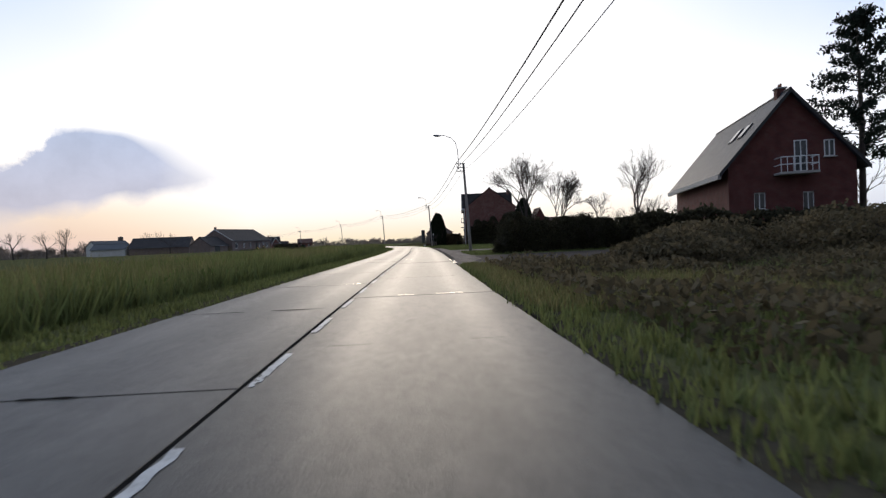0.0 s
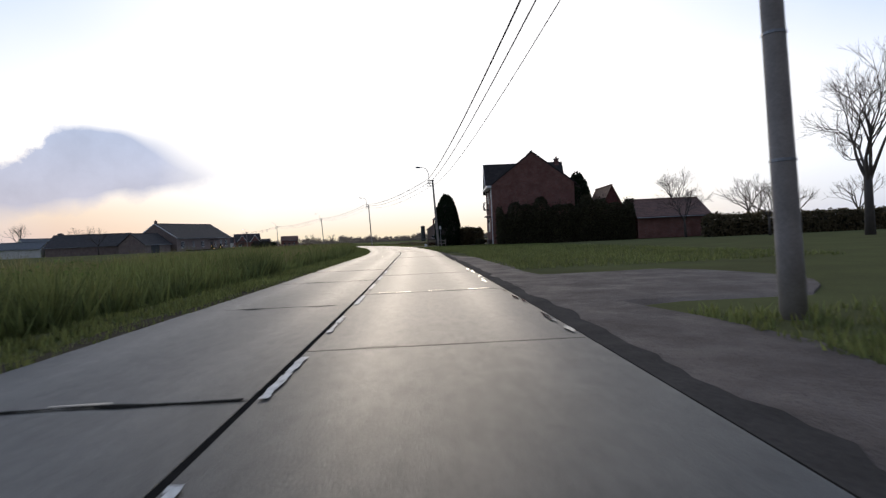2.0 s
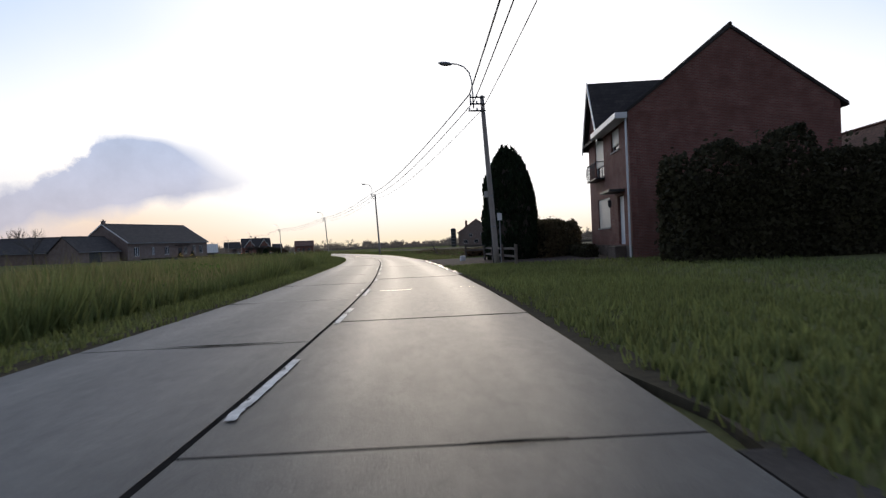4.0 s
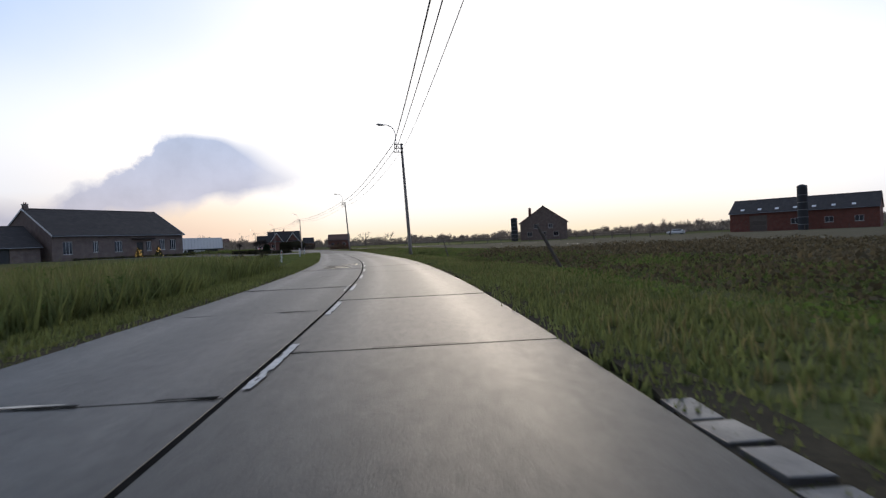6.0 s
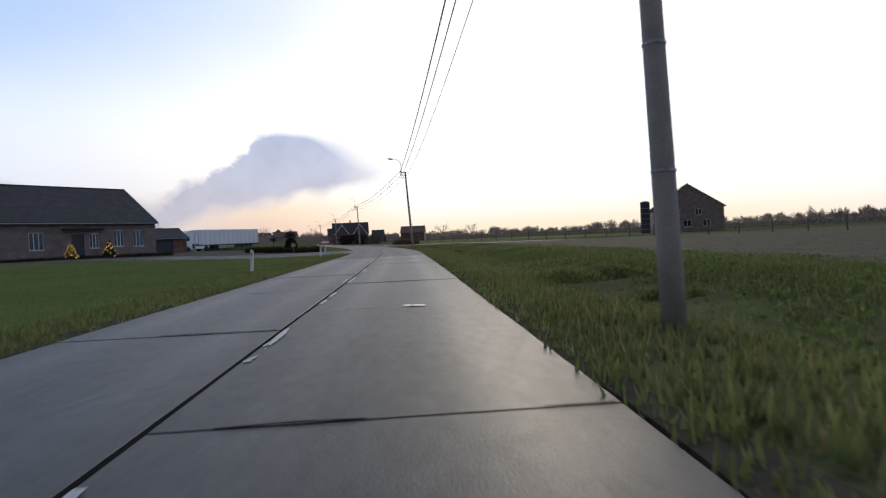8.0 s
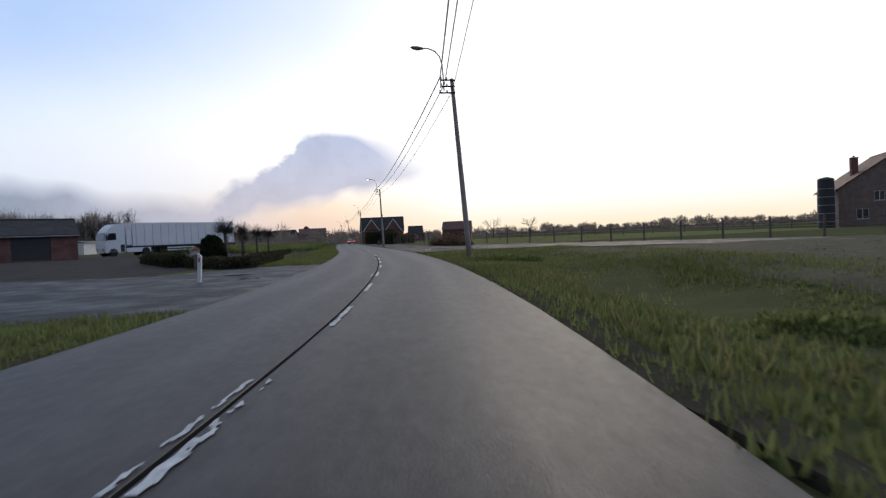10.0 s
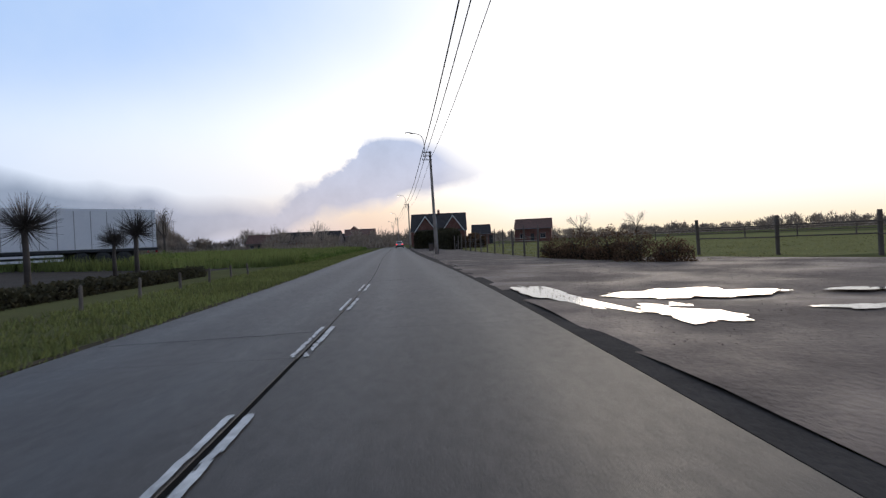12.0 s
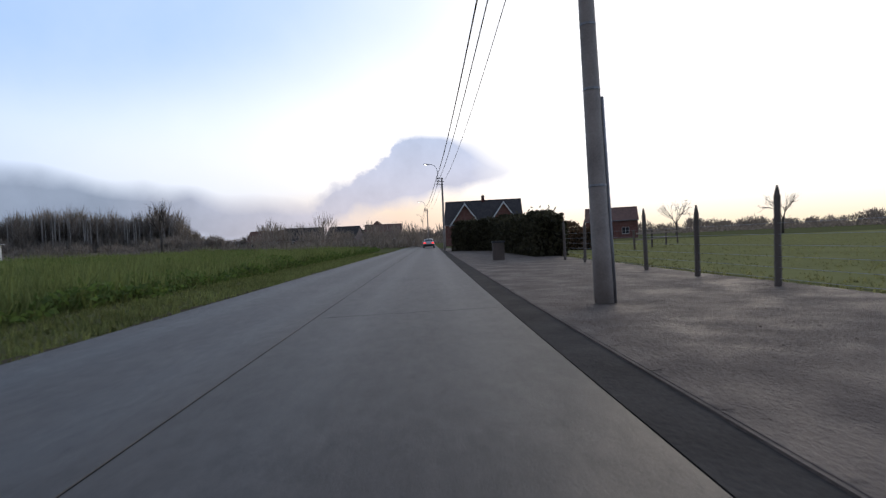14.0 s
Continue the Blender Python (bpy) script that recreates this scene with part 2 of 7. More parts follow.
M = {
    "concrete": road_material("wet_concrete", (0.062, 0.056, 0.050), (0.034, 0.031, 0.028), 0.50, 0.29, 0.14),
    "asphalt": road_material("wet_asphalt", (0.070, 0.059, 0.051), (0.041, 0.035, 0.031), 0.60, 0.25, 0.06),
    "dark_drive": material("dark_wet_drive", spec=0.06, col=(0.080, 0.060, 0.049), col2=(0.036, 0.028, 0.024), rough=0.9, scale=1.0, fine=40, bump=0.5, dist=0.01),
    "tarmac": material("wet_tarmac", spec=0.12, col=(0.050, 0.045, 0.042), col2=(0.028, 0.026, 0.025), rough=0.7, rough2=0.5, scale=0.8, fine=60, bump=0.4, dist=0.01),
    "tar": material("joint_tar", (0.012, 0.011, 0.010), (0.024, 0.022, 0.020), rough=1.0, bump=0.3, spec=0.0),
    "gutter": material("wet_dark_gutter", (0.078, 0.068, 0.060), (0.040, 0.035, 0.031), rough=0.95, scale=1.5, fine=22, bump=0.6, dist=0.02, spec=0.02),
    "paint": material("worn_road_paint", (0.62, 0.61, 0.58), (0.20, 0.195, 0.185), rough=0.55, scale=5, fine=38, bump=0.1),
    "water": material("standing_water", (0.05, 0.046, 0.04), (0.03, 0.03, 0.03), rough=0.09, bump=0.02, scale=1.5, fine=8, dist=0.002),
    "grass": material("grass_ground", (0.118, 0.122, 0.052), (0.085, 0.078, 0.040), rough=0.95, scale=0.35, fine=14, bump=0.6, dist=0.05, spec=0.0),
    "blade": material("grass_blades", (0.195, 0.22, 0.075), (0.105, 0.115, 0.042), rough=0.7, scale=0.25, fine=3, bump=0.0, rand=0.35, mode="island", spec=0.15, trans=0.5),
    "crop": material("green_crop", (0.20, 0.235, 0.075), (0.115, 0.135, 0.045), rough=0.7, scale=0.25, fine=3, bump=0.0, rand=0.35, mode="island", spec=0.15, trans=0.5),
    "pasture_blade": material("pasture_blades", (0.26, 0.25, 0.10), (0.16, 0.16, 0.065), rough=0.7, scale=0.25, fine=3, bump=0.0, rand=0.35, mode="island", spec=0.15, trans=0.5),
    "dry": material("dry_grass", (0.27, 0.235, 0.10), (0.16, 0.14, 0.06), rough=0.8, scale=0.3, fine=3, bump=0.0, rand=0.35, mode="island", spec=0.15, trans=0.5),
    "lawn": material("lawn", (0.105, 0.126, 0.042), (0.068, 0.082, 0.030), rough=0.95, scale=0.3, fine=20, bump=0.5, dist=0.03, spec=0.0),
    "soil": material("ploughed_soil", (0.145, 0.125, 0.078), (0.080, 0.068, 0.045), rough=0.9, scale=0.8, fine=9, bump=0.8, dist=0.08, spec=0.02),
    "gravel": material("wet_gravel", spec=0.06, col=(0.145, 0.114, 0.097), col2=(0.080, 0.065, 0.056), rough=0.85, rough2=0.62, scale=1.1, fine=26, bump=0.9, dist=0.03),
    "mud": material("wet_mud", spec=0.12, col=(0.185, 0.138, 0.112), col2=(0.085, 0.064, 0.052), rough=0.85, rough2=0.6, scale=0.5, fine=14, bump=0.6, dist=0.03),
    "yard": material("muddy_yard", spec=0.05, col=(0.070, 0.058, 0.048), col2=(0.038, 0.032, 0.027), rough=0.9, scale=0.7, fine=12, bump=0.6, dist=0.03),
    "verge_mud": material("verge_mud", spec=0.0, col=(0.085, 0.070, 0.048), col2=(0.050, 0.042, 0.030), rough=1.0, scale=1.5, fine=14, bump=0.6, dist=0.03),
    # lighter than the grass ground: low sun and haze put into the colour
    "pasture": material("pasture", (0.205, 0.195, 0.085), (0.145, 0.140, 0.060), rough=0.95, scale=0.3, fine=12, bump=0.5, dist=0.04, spec=0.0),
    "pole": material("weathered_pole", (0.36, 0.31, 0.275), (0.21, 0.18, 0.16), rough=0.85, scale=2, fine=30, bump=0.3, rand=0.1),
    "steel": material("galvanised_steel", (0.28, 0.28, 0.29), (0.20, 0.20, 0.21), rough=0.5, metal=0.7, scale=5, bump=0.05),
    "wire": material("cable_black", (0.02, 0.02, 0.022), rough=0.6, bump=0.0),
    "lamp": glow_material("lamp_glass", (1.0, 0.93, 0.8), 3.0),
    "lamp_off": material("lamp_glass_off", (0.30, 0.28, 0.27), rough=0.3, bump=0.0),
    "red_brick": brick_material("dark_red_brick", (0.155, 0.044, 0.037), (0.11, 0.032, 0.028), (0.12, 0.09, 0.08)),
    "brown_brick": brick_material("brown_brick", (0.23, 0.095, 0.075), (0.17, 0.068, 0.055), (0.22, 0.17, 0.15)),
    "pale_brick": brick_material("pale_brick", (0.25, 0.180, 0.155), (0.185, 0.135, 0.118), (0.22, 0.195, 0.18)),
    "barn_brick": brick_material("barn_brick", (0.24, 0.080, 0.055), (0.18, 0.062, 0.045), (0.15, 0.115, 0.095)),
    "slate": brick_material("slate_roof", (0.075, 0.08, 0.088), (0.055, 0.058, 0.065), (0.03, 0.03, 0.033), w=0.3, h=0.22, rough=0.55),
    "tile_dark": brick_material("dark_roof_tiles", (0.060, 0.050, 0.047), (0.040, 0.034, 0.033), (0.020, 0.018, 0.018), w=0.28, h=0.2, rough=0.8),
    "tile_red": brick_material("red_roof_tiles", (0.17, 0.085, 0.06), (0.12, 0.06, 0.045), (0.05, 0.03, 0.025), w=0.28, h=0.2, rough=0.7),
    "white": material("white_paint", (0.72, 0.72, 0.72), (0.60, 0.60, 0.60), rough=0.45, scale=3, fine=30, bump=0.05),
    "render_white": material("white_render", (0.62, 0.61, 0.58), (0.50, 0.49, 0.46), rough=0.85, scale=1, fine=30, bump=0.2),
    "shutter": material("shutter_slats", (0.66, 0.62, 0.55), (0.55, 0.52, 0.46), rough=0.5, scale=3, bump=0.05),
    "stone": material("pale_stone", (0.40, 0.38, 0.35), (0.30, 0.28, 0.26), rough=0.8, scale=3, bump=0.2),
    "glass": material("window_glass", (0.02, 0.022, 0.025), (0.03, 0.03, 0.035), rough=0.06, bump=0.0),
    "iron": material("black_iron", (0.03, 0.03, 0.032), rough=0.5, bump=0.05),
    "wood": material("grey_wood", (0.16, 0.125, 0.10), (0.09, 0.07, 0.058), rough=0.85, scale=3, fine=40, bump=0.4, rand=0.2),
    "post": material("dark_fence_post", (0.15, 0.122, 0.102), (0.09, 0.073, 0.06), rough=0.9, scale=3, fine=40, bump=0.4, rand=0.2),
    "bark": material("bark", (0.085, 0.068, 0.055), (0.05, 0.04, 0.034), rough=0.95, scale=3, fine=25, bump=0.5),
    "twig": material("twigs", (0.075, 0.058, 0.046), (0.05, 0.04, 0.034), rough=0.95, bump=0.0),
    "thuja": material("thuja_leaves", (0.022, 0.034, 0.014), (0.012, 0.018, 0.009), rough=0.8, scale=1.2, fine=6, bump=0.0, rand=0.4, mode="island", spec=0.15, trans=0.2),
    "hedge": material("hedge_leaves", (0.070, 0.062, 0.034), (0.036, 0.034, 0.020), rough=0.8, scale=0.8, fine=6, bump=0.0, rand=0.45, mode="island", spec=0.15, trans=0.35),
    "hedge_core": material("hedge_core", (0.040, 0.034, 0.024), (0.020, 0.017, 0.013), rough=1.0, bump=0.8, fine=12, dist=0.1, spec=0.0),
    "beech": material("dry_beech_leaves", (0.16, 0.095, 0.055), (0.085, 0.055, 0.035), rough=0.85, scale=0.8, fine=6, bump=0.0, rand=0.45, mode="island", spec=0.15, trans=0.45),
    "bramble": material("bramble_leaves", (0.155, 0.118, 0.066), (0.082, 0.070, 0.040), rough=0.85, scale=0.6, fine=5, bump=0.0, rand=0.45, mode="island", spec=0.15, trans=0.4),
    "needles": material("pine_needles", (0.020, 0.030, 0.020), (0.012, 0.018, 0.013), rough=0.8, scale=1.2, fine=6, bump=0.0, rand=0.4, mode="island", spec=0.15, trans=0.25),
    # bare twigs painted paler than they are, distance haze put into the colour
    "hazed_wood": material("haze_lightened_wood", (0.27, 0.225, 0.185), (0.175, 0.150, 0.125), rough=1.0, scale=0.02, fine=0.3, bump=0.0, rand=0.35, mode="island", spec=0.0, trans=0.5),
    "tyre": material("tyre_rubber", (0.02, 0.02, 0.02), rough=0.8, bump=0.1),
    "rim": material("wheel_rim", (0.45, 0.45, 0.46), rough=0.35, metal=0.6, bump=0.0),
    "chassis": material("dark_chassis", (0.03, 0.03, 0.032), rough=0.7, bump=0.1),
    "tarp": material("grey_tarpaulin", (0.74, 0.72, 0.71), (0.64, 0.62, 0.62), rough=0.5, scale=0.6, fine=8, bump=0.1),
    "silver": material("silver_car_paint", (0.40, 0.41, 0.42), (0.36, 0.37, 0.38), rough=0.28, metal=0.6, bump=0.0),
    "car_glass": material("car_glass", (0.015, 0.017, 0.02), rough=0.05, bump=0.0),
    "tail": glow_material("tail_light", (0.9, 0.03, 0.02), 2.2),
    "red_glass": material("red_reflector", (0.5, 0.03, 0.02), rough=0.2, bump=0.0),
    "fairy": glow_material("fairy_light", (1.0, 0.62, 0.18), 4.0),
    "gutter_stone": material("wet_gutter_stone", (0.090, 0.084, 0.078), (0.050, 0.047, 0.044), rough=0.5, rough2=0.3, scale=2, fine=30, bump=0.2, rand=0.15),
    "weed": material("broad_weed_leaves", (0.13, 0.19, 0.045), (0.08, 0.11, 0.03), rough=0.7, scale=0.4, fine=4, bump=0.0, rand=0.4, mode="island", spec=0.15, trans=0.5),
    "pale_bark": material("pale_bark", (0.32, 0.29, 0.26), (0.20, 0.18, 0.16), rough=0.9, scale=2, bump=0.1),
    "terracotta": material("terracotta", (0.34, 0.15, 0.09), (0.25, 0.11, 0.07), rough=0.8, bump=0.2),
}

# ---------------------------------------------------------------- building helpers
rng = np.random.default_rng(7)


def mesh_object(name, verts, faces, mat, parent=None, label=""):
    me = bpy.data.meshes.new(name)
    me.from_pydata([tuple(v) for v in verts], [], [tuple(f) for f in faces])
    me.materials.append(mat)
    ob = new(name, me)
    if parent is not None:
        ob.parent = parent
    if label:
        ob["label"] = label
    return ob


def part(name, bm, mat, parent=None, label="", smooth=False):
    bmesh.ops.recalc_face_normals(bm, faces=bm.faces)
    me = bpy.data.meshes.new(name)
    bm.to_mesh(me)
    bm.free()
    me.materials.append(mat)
    if smooth:
        for p in me.polygons:
            p.use_smooth = True
    ob = new(name, me)
    if parent is not None:
        ob.parent = parent
    if label:
        ob["label"] = label
    return ob


def thing(name, m, label, category, group=""):
    ob = new(name)
    ob.matrix_world = m
    return tagged(ob, label, category, group)


def box(bm, x0, y0, z0, x1, y1, z1, bevel=0.0):
    vs = [bm.verts.new((x, y, z)) for z in (z0, z1) for x, y in ((x0, y0), (x1, y0), (x1, y1), (x0, y1))]
    fs = [bm.faces.new([vs[i] for i in q]) for q in ((3, 2, 1, 0), (4, 5, 6, 7), (0, 1, 5, 4), (1, 2, 6, 5), (2, 3, 7, 6), (3, 0, 4, 7))]
    if bevel:
        bmesh.ops.bevel(bm, geom=list({e for f in fs for e in f.edges}), offset=bevel, segments=2, affect="EDGES", profile=0.6)
    return vs


def tube(bm, pts, radii, sides=8, cap=True):
    """A tapered tube along a line of points."""
    rings = []
    pts = [Vector(p) for p in pts]
    for i, p in enumerate(pts):
        d = (pts[min(i + 1, len(pts) - 1)] - pts[max(i - 1, 0)]).normalized()
        a = d.orthogonal().normalized() if abs(d.z) > 0.9 else d.cross(Vector((0, 0, 1))).normalized()
        b = d.cross(a)
        r = radii[i] if hasattr(radii, "__len__") else radii
        rings.append([bm.verts.new(p + (a * math.cos(k * math.tau / sides) + b * math.sin(k * math.tau / sides)) * r) for k in range(sides)])
    for r0, r1 in zip(rings, rings[1:]):
        for k in range(sides):
            bm.faces.new((r0[k], r0[(k + 1) % sides], r1[(k + 1) % sides], r1[k]))
    if cap:
        bm.faces.new(rings[0][::-1])
        bm.faces.new(rings[-1])
    return rings


def prism(bm, outline, y0, y1):
    """An outline in x and z, drawn out along y."""
    a = [bm.verts.new((x, y0, z)) for x, z in outline]
    b = [bm.verts.new((x, y1, z)) for x, z in outline]
    n = len(a)
    bm.faces.new(a)
    bm.faces.new(b[::-1])
    for i in range(n):
        bm.faces.new((a[i], b[i], b[(i + 1) % n], a[(i + 1) % n]))


def lathe(bm, profile, sides=16, centre=(0, 0)):
    """Rings of (radius, height) round a vertical axis."""
    rings = [[bm.verts.new((centre[0] + r * math.cos(k * math.tau / sides), centre[1] + r * math.sin(k * math.tau / sides), z)) for k in range(sides)] for r, z in profile]
    for r0, r1 in zip(rings, rings[1:]):
        for k in range(sides):
            bm.faces.new((r0[k], r0[(k + 1) % sides], r1[(k + 1) % sides], r1[k]))
    bm.faces.new(rings[0][::-1])
    bm.faces.new(rings[-1])


# ---------------------------------------------------------------- the line of the road
CENTRE = ((-1.46, -0.06), (-1.96, 11.53), (-2.41, 24.13), (-2.76, 35.6), (-3.17, 47.67), (-3.78, 60.36), (-4.42, 72.06), (-5.04, 83.77), (-6.27, 95.41), (-8.05, 107.09), (-10.2, 119.64), (-12.65, 131.03), (-15.6, 142.18), (-19.37, 154.01), (-23.62, 165.32), (-27.97, 176.62), (-32.06, 187.02), (-36.54, 198.27), (-41.74, 209.15), (-47.57, 219.8), (-53.75, 230.22), (-60.12, 240.37), (-66.76, 250.38), (-73.08, 259.96), (-79.6, 270.03), (-86.09, 280.13), (-92.55, 290.24), (-99.01, 300.35))
STEP, BACK, AHEAD = 12.0, 8, 16
_c = np.array(CENTRE)
_c = np.vstack([_c[0] + np.outer(np.arange(BACK, 0, -1), _c[0] - _c[1]), _c, _c[-1] + np.outer(np.arange(1, AHEAD + 1), _c[-1] - _c[-2])])


def spline(s):
    """Centre and direction of the road at s metres."""
    s = np.atleast_1d(np.asarray(s, float))
    u = np.clip(s / STEP + BACK, 1, len(_c) - 3 + 0.999)
    i = np.floor(u).astype(int)
    f = (u - i)[:, None]
    p0, p1, p2, p3 = _c[i - 1], _c[i], _c[i + 1], _c[i + 2]
    q = 0.5 * (2 * p1 + (p2 - p0) * f + (2 * p0 - 5 * p1 + 4 * p2 - p3) * f**2 + (3 * p1 - p0 - 3 * p2 + p3) * f**3)
    d = 0.5 * ((p2 - p0) + 2 * (2 * p0 - 5 * p1 + 4 * p2 - p3) * f + 3 * (3 * p1 - p0 - 3 * p2 + p3) * f**2)
    return q, d / np.linalg.norm(d, axis=1)[:, None]


S_FINE = np.arange(-80, 500, 1.0)
P_FINE, D_FINE = spline(S_FINE)


def at(s, o, z=0.0):
    """The place s metres along the road and o metres to the right of its middle."""
    q, d = spline(s)
    return Vector((q[0, 0] + o * d[0, 1], q[0, 1] - o * d[0, 0], z))


def ats(s, o):
    q, d = spline(s)
    return np.stack([q[:, 0] + o * d[:, 1], q[:, 1] - o * d[:, 0]], -1)


def heading(s):
    d = spline(s)[1][0]
    return math.degrees(math.atan2(-d[0], d[1]))


def road_side(xy):
    """Along and across the road, for many places."""
    xy = np.asarray(xy, float).reshape(-1, 2)
    s, o = np.empty(len(xy)), np.empty(len(xy))
    for k in range(0, len(xy), 4000):
        w = xy[k:k + 4000, None, :] - P_FINE[None]
        j = (w**2).sum(-1).argmin(1)
        w = w[np.arange(len(j)), j]
        s[k:k + 4000] = S_FINE[j] + (w * D_FINE[j]).sum(-1)
        o[k:k + 4000] = w[:, 0] * D_FINE[j, 1] - w[:, 1] * D_FINE[j, 0]
    return s, o


def ground_z(xy):
    """The land: level beside the road, a low rise on the side of the farmhouse, a ditch on the other."""
    s, o = road_side(xy)
    t = np.clip((-o - 9) / 20, 0, 1)
    near = np.clip((np.abs(o) - 3.4) / 1.5, 0, 1)
    # a shallow uneven ditch between the verge and the ploughed field
    run = np.clip((s - 124) / 12, 0, 1) * np.clip((232 - s) / 10, 0, 1)
    mid = 7.0 + 0.9 * np.sin(s * 0.06) + 0.4 * np.sin(s * 0.23 + 1)
    ditch = run * (0.30 + 0.10 * np.sin(s * 0.31)) * np.exp(-(((o - mid) / 1.7) ** 2))
    bank = run * (0.10 + 0.06 * np.sin(s * 0.5 + 2)) * np.exp(-(((o - mid - 3.6) / 1.5) ** 2))
    return -0.05 + 0.5 * t * t * (3 - 2 * t) + 0.008 * near * np.sin(s * 0.7) * np.sin(o * 0.9) - ditch + bank


def gz(x, y):
    return float(ground_z([(x, y)])[0])


EDGE_R, EDGE_L = 2.95, -2.75

# ---------------------------------------------------------------- ground
def make_ground():
    fx = np.concatenate([[-4000, -2000, -1000, -600, -400, -300, -240, -200, -180, -160, -152], np.arange(-148, 62, 2.0), [66, 72, 80, 100, 130, 180, 260, 400, 800, 2000, 4000]])
    fy = np.concatenate([[-3000, -1500, -700, -300, -150, -100, -80], np.arange(-60, 350, 2.0), [354, 360, 370, 400, 450, 520, 650, 900, 1500, 2500, 4500]])
    gx, gy = np.meshgrid(fx, fy)
    xy = np.stack([gx.ravel(), gy.ravel()], -1)
    z = ground_z(xy)
    s, o = road_side(xy)
    z = np.where((np.abs(o) < 3.6), -0.10, z)
    nx, ny = len(fx), len(fy)
    faces = [(j * nx + i, j * nx + i + 1, (j + 1) * nx + i + 1, (j + 1) * nx + i) for j in range(ny - 1) for i in range(nx - 1)]
    ob = mesh_object("ground", np.column_stack([xy, z]), faces, M["grass"])
    tagged(ob, "flat winter grassland with rough green and brown turf", "ground", kind="structure")


make_ground()


def strip(name, s0, s1, o0, o1, z, mat, label, category, step=1.5, ragged=0.0, skirt=0.12, cell=3.0, relief=0.0, ruts=()):
    """A ribbon of surface beside the road; its edges may be ragged, its face uneven."""
    ss = np.arange(s0, s1 + 0.01, step)
    edge = lambda o, s: o(s) if callable(o) else o
    cols = int(max(abs(edge(o1, s) - edge(o0, s)) for s in ss) / cell) + 5
    f = np.concatenate([[0], np.linspace(0.004, 0.996, cols - 2), [1]])
    verts, faces = [], []
    for s in ss:
        a = edge(o0, s) + ragged * noise.noise((s * 0.35, 3.1, 1.0))
        b = edge(o1, s) + ragged * noise.noise((s * 0.35, 9.7, 1.0))
        o = a + (b - a) * f
        q = ats(np.full(cols, s), o)
        g = ground_z(q)
        for k in range(cols):
            zz = g[k] + z
            if relief:
                zz += relief * (0.5 + 0.5 * noise.noise((q[k, 0] * 0.6, q[k, 1] * 0.6, 2)) + 0.3 * noise.noise((q[k, 0] * 2, q[k, 1] * 2, 5)))
            for c0, w in ruts:
                zz -= 0.05 * math.exp(-(((s - c0 - 0.6 * math.sin(o[k] * 0.2)) / w) ** 2))
            if k in (0, cols - 1) or s in (ss[0], ss[-1]):
                zz -= skirt
            verts.append((q[k, 0], q[k, 1], zz))
    for i in range(len(ss) - 1):
        for k in range(cols - 1):
            a = i * cols + k
            faces.append((a, a + 1, a + cols + 1, a + cols))
    ob = mesh_object(name, verts, faces, mat)
    for p in ob.data.polygons:
        p.use_smooth = bool(relief)
    return tagged(ob, label, category, kind="structure")


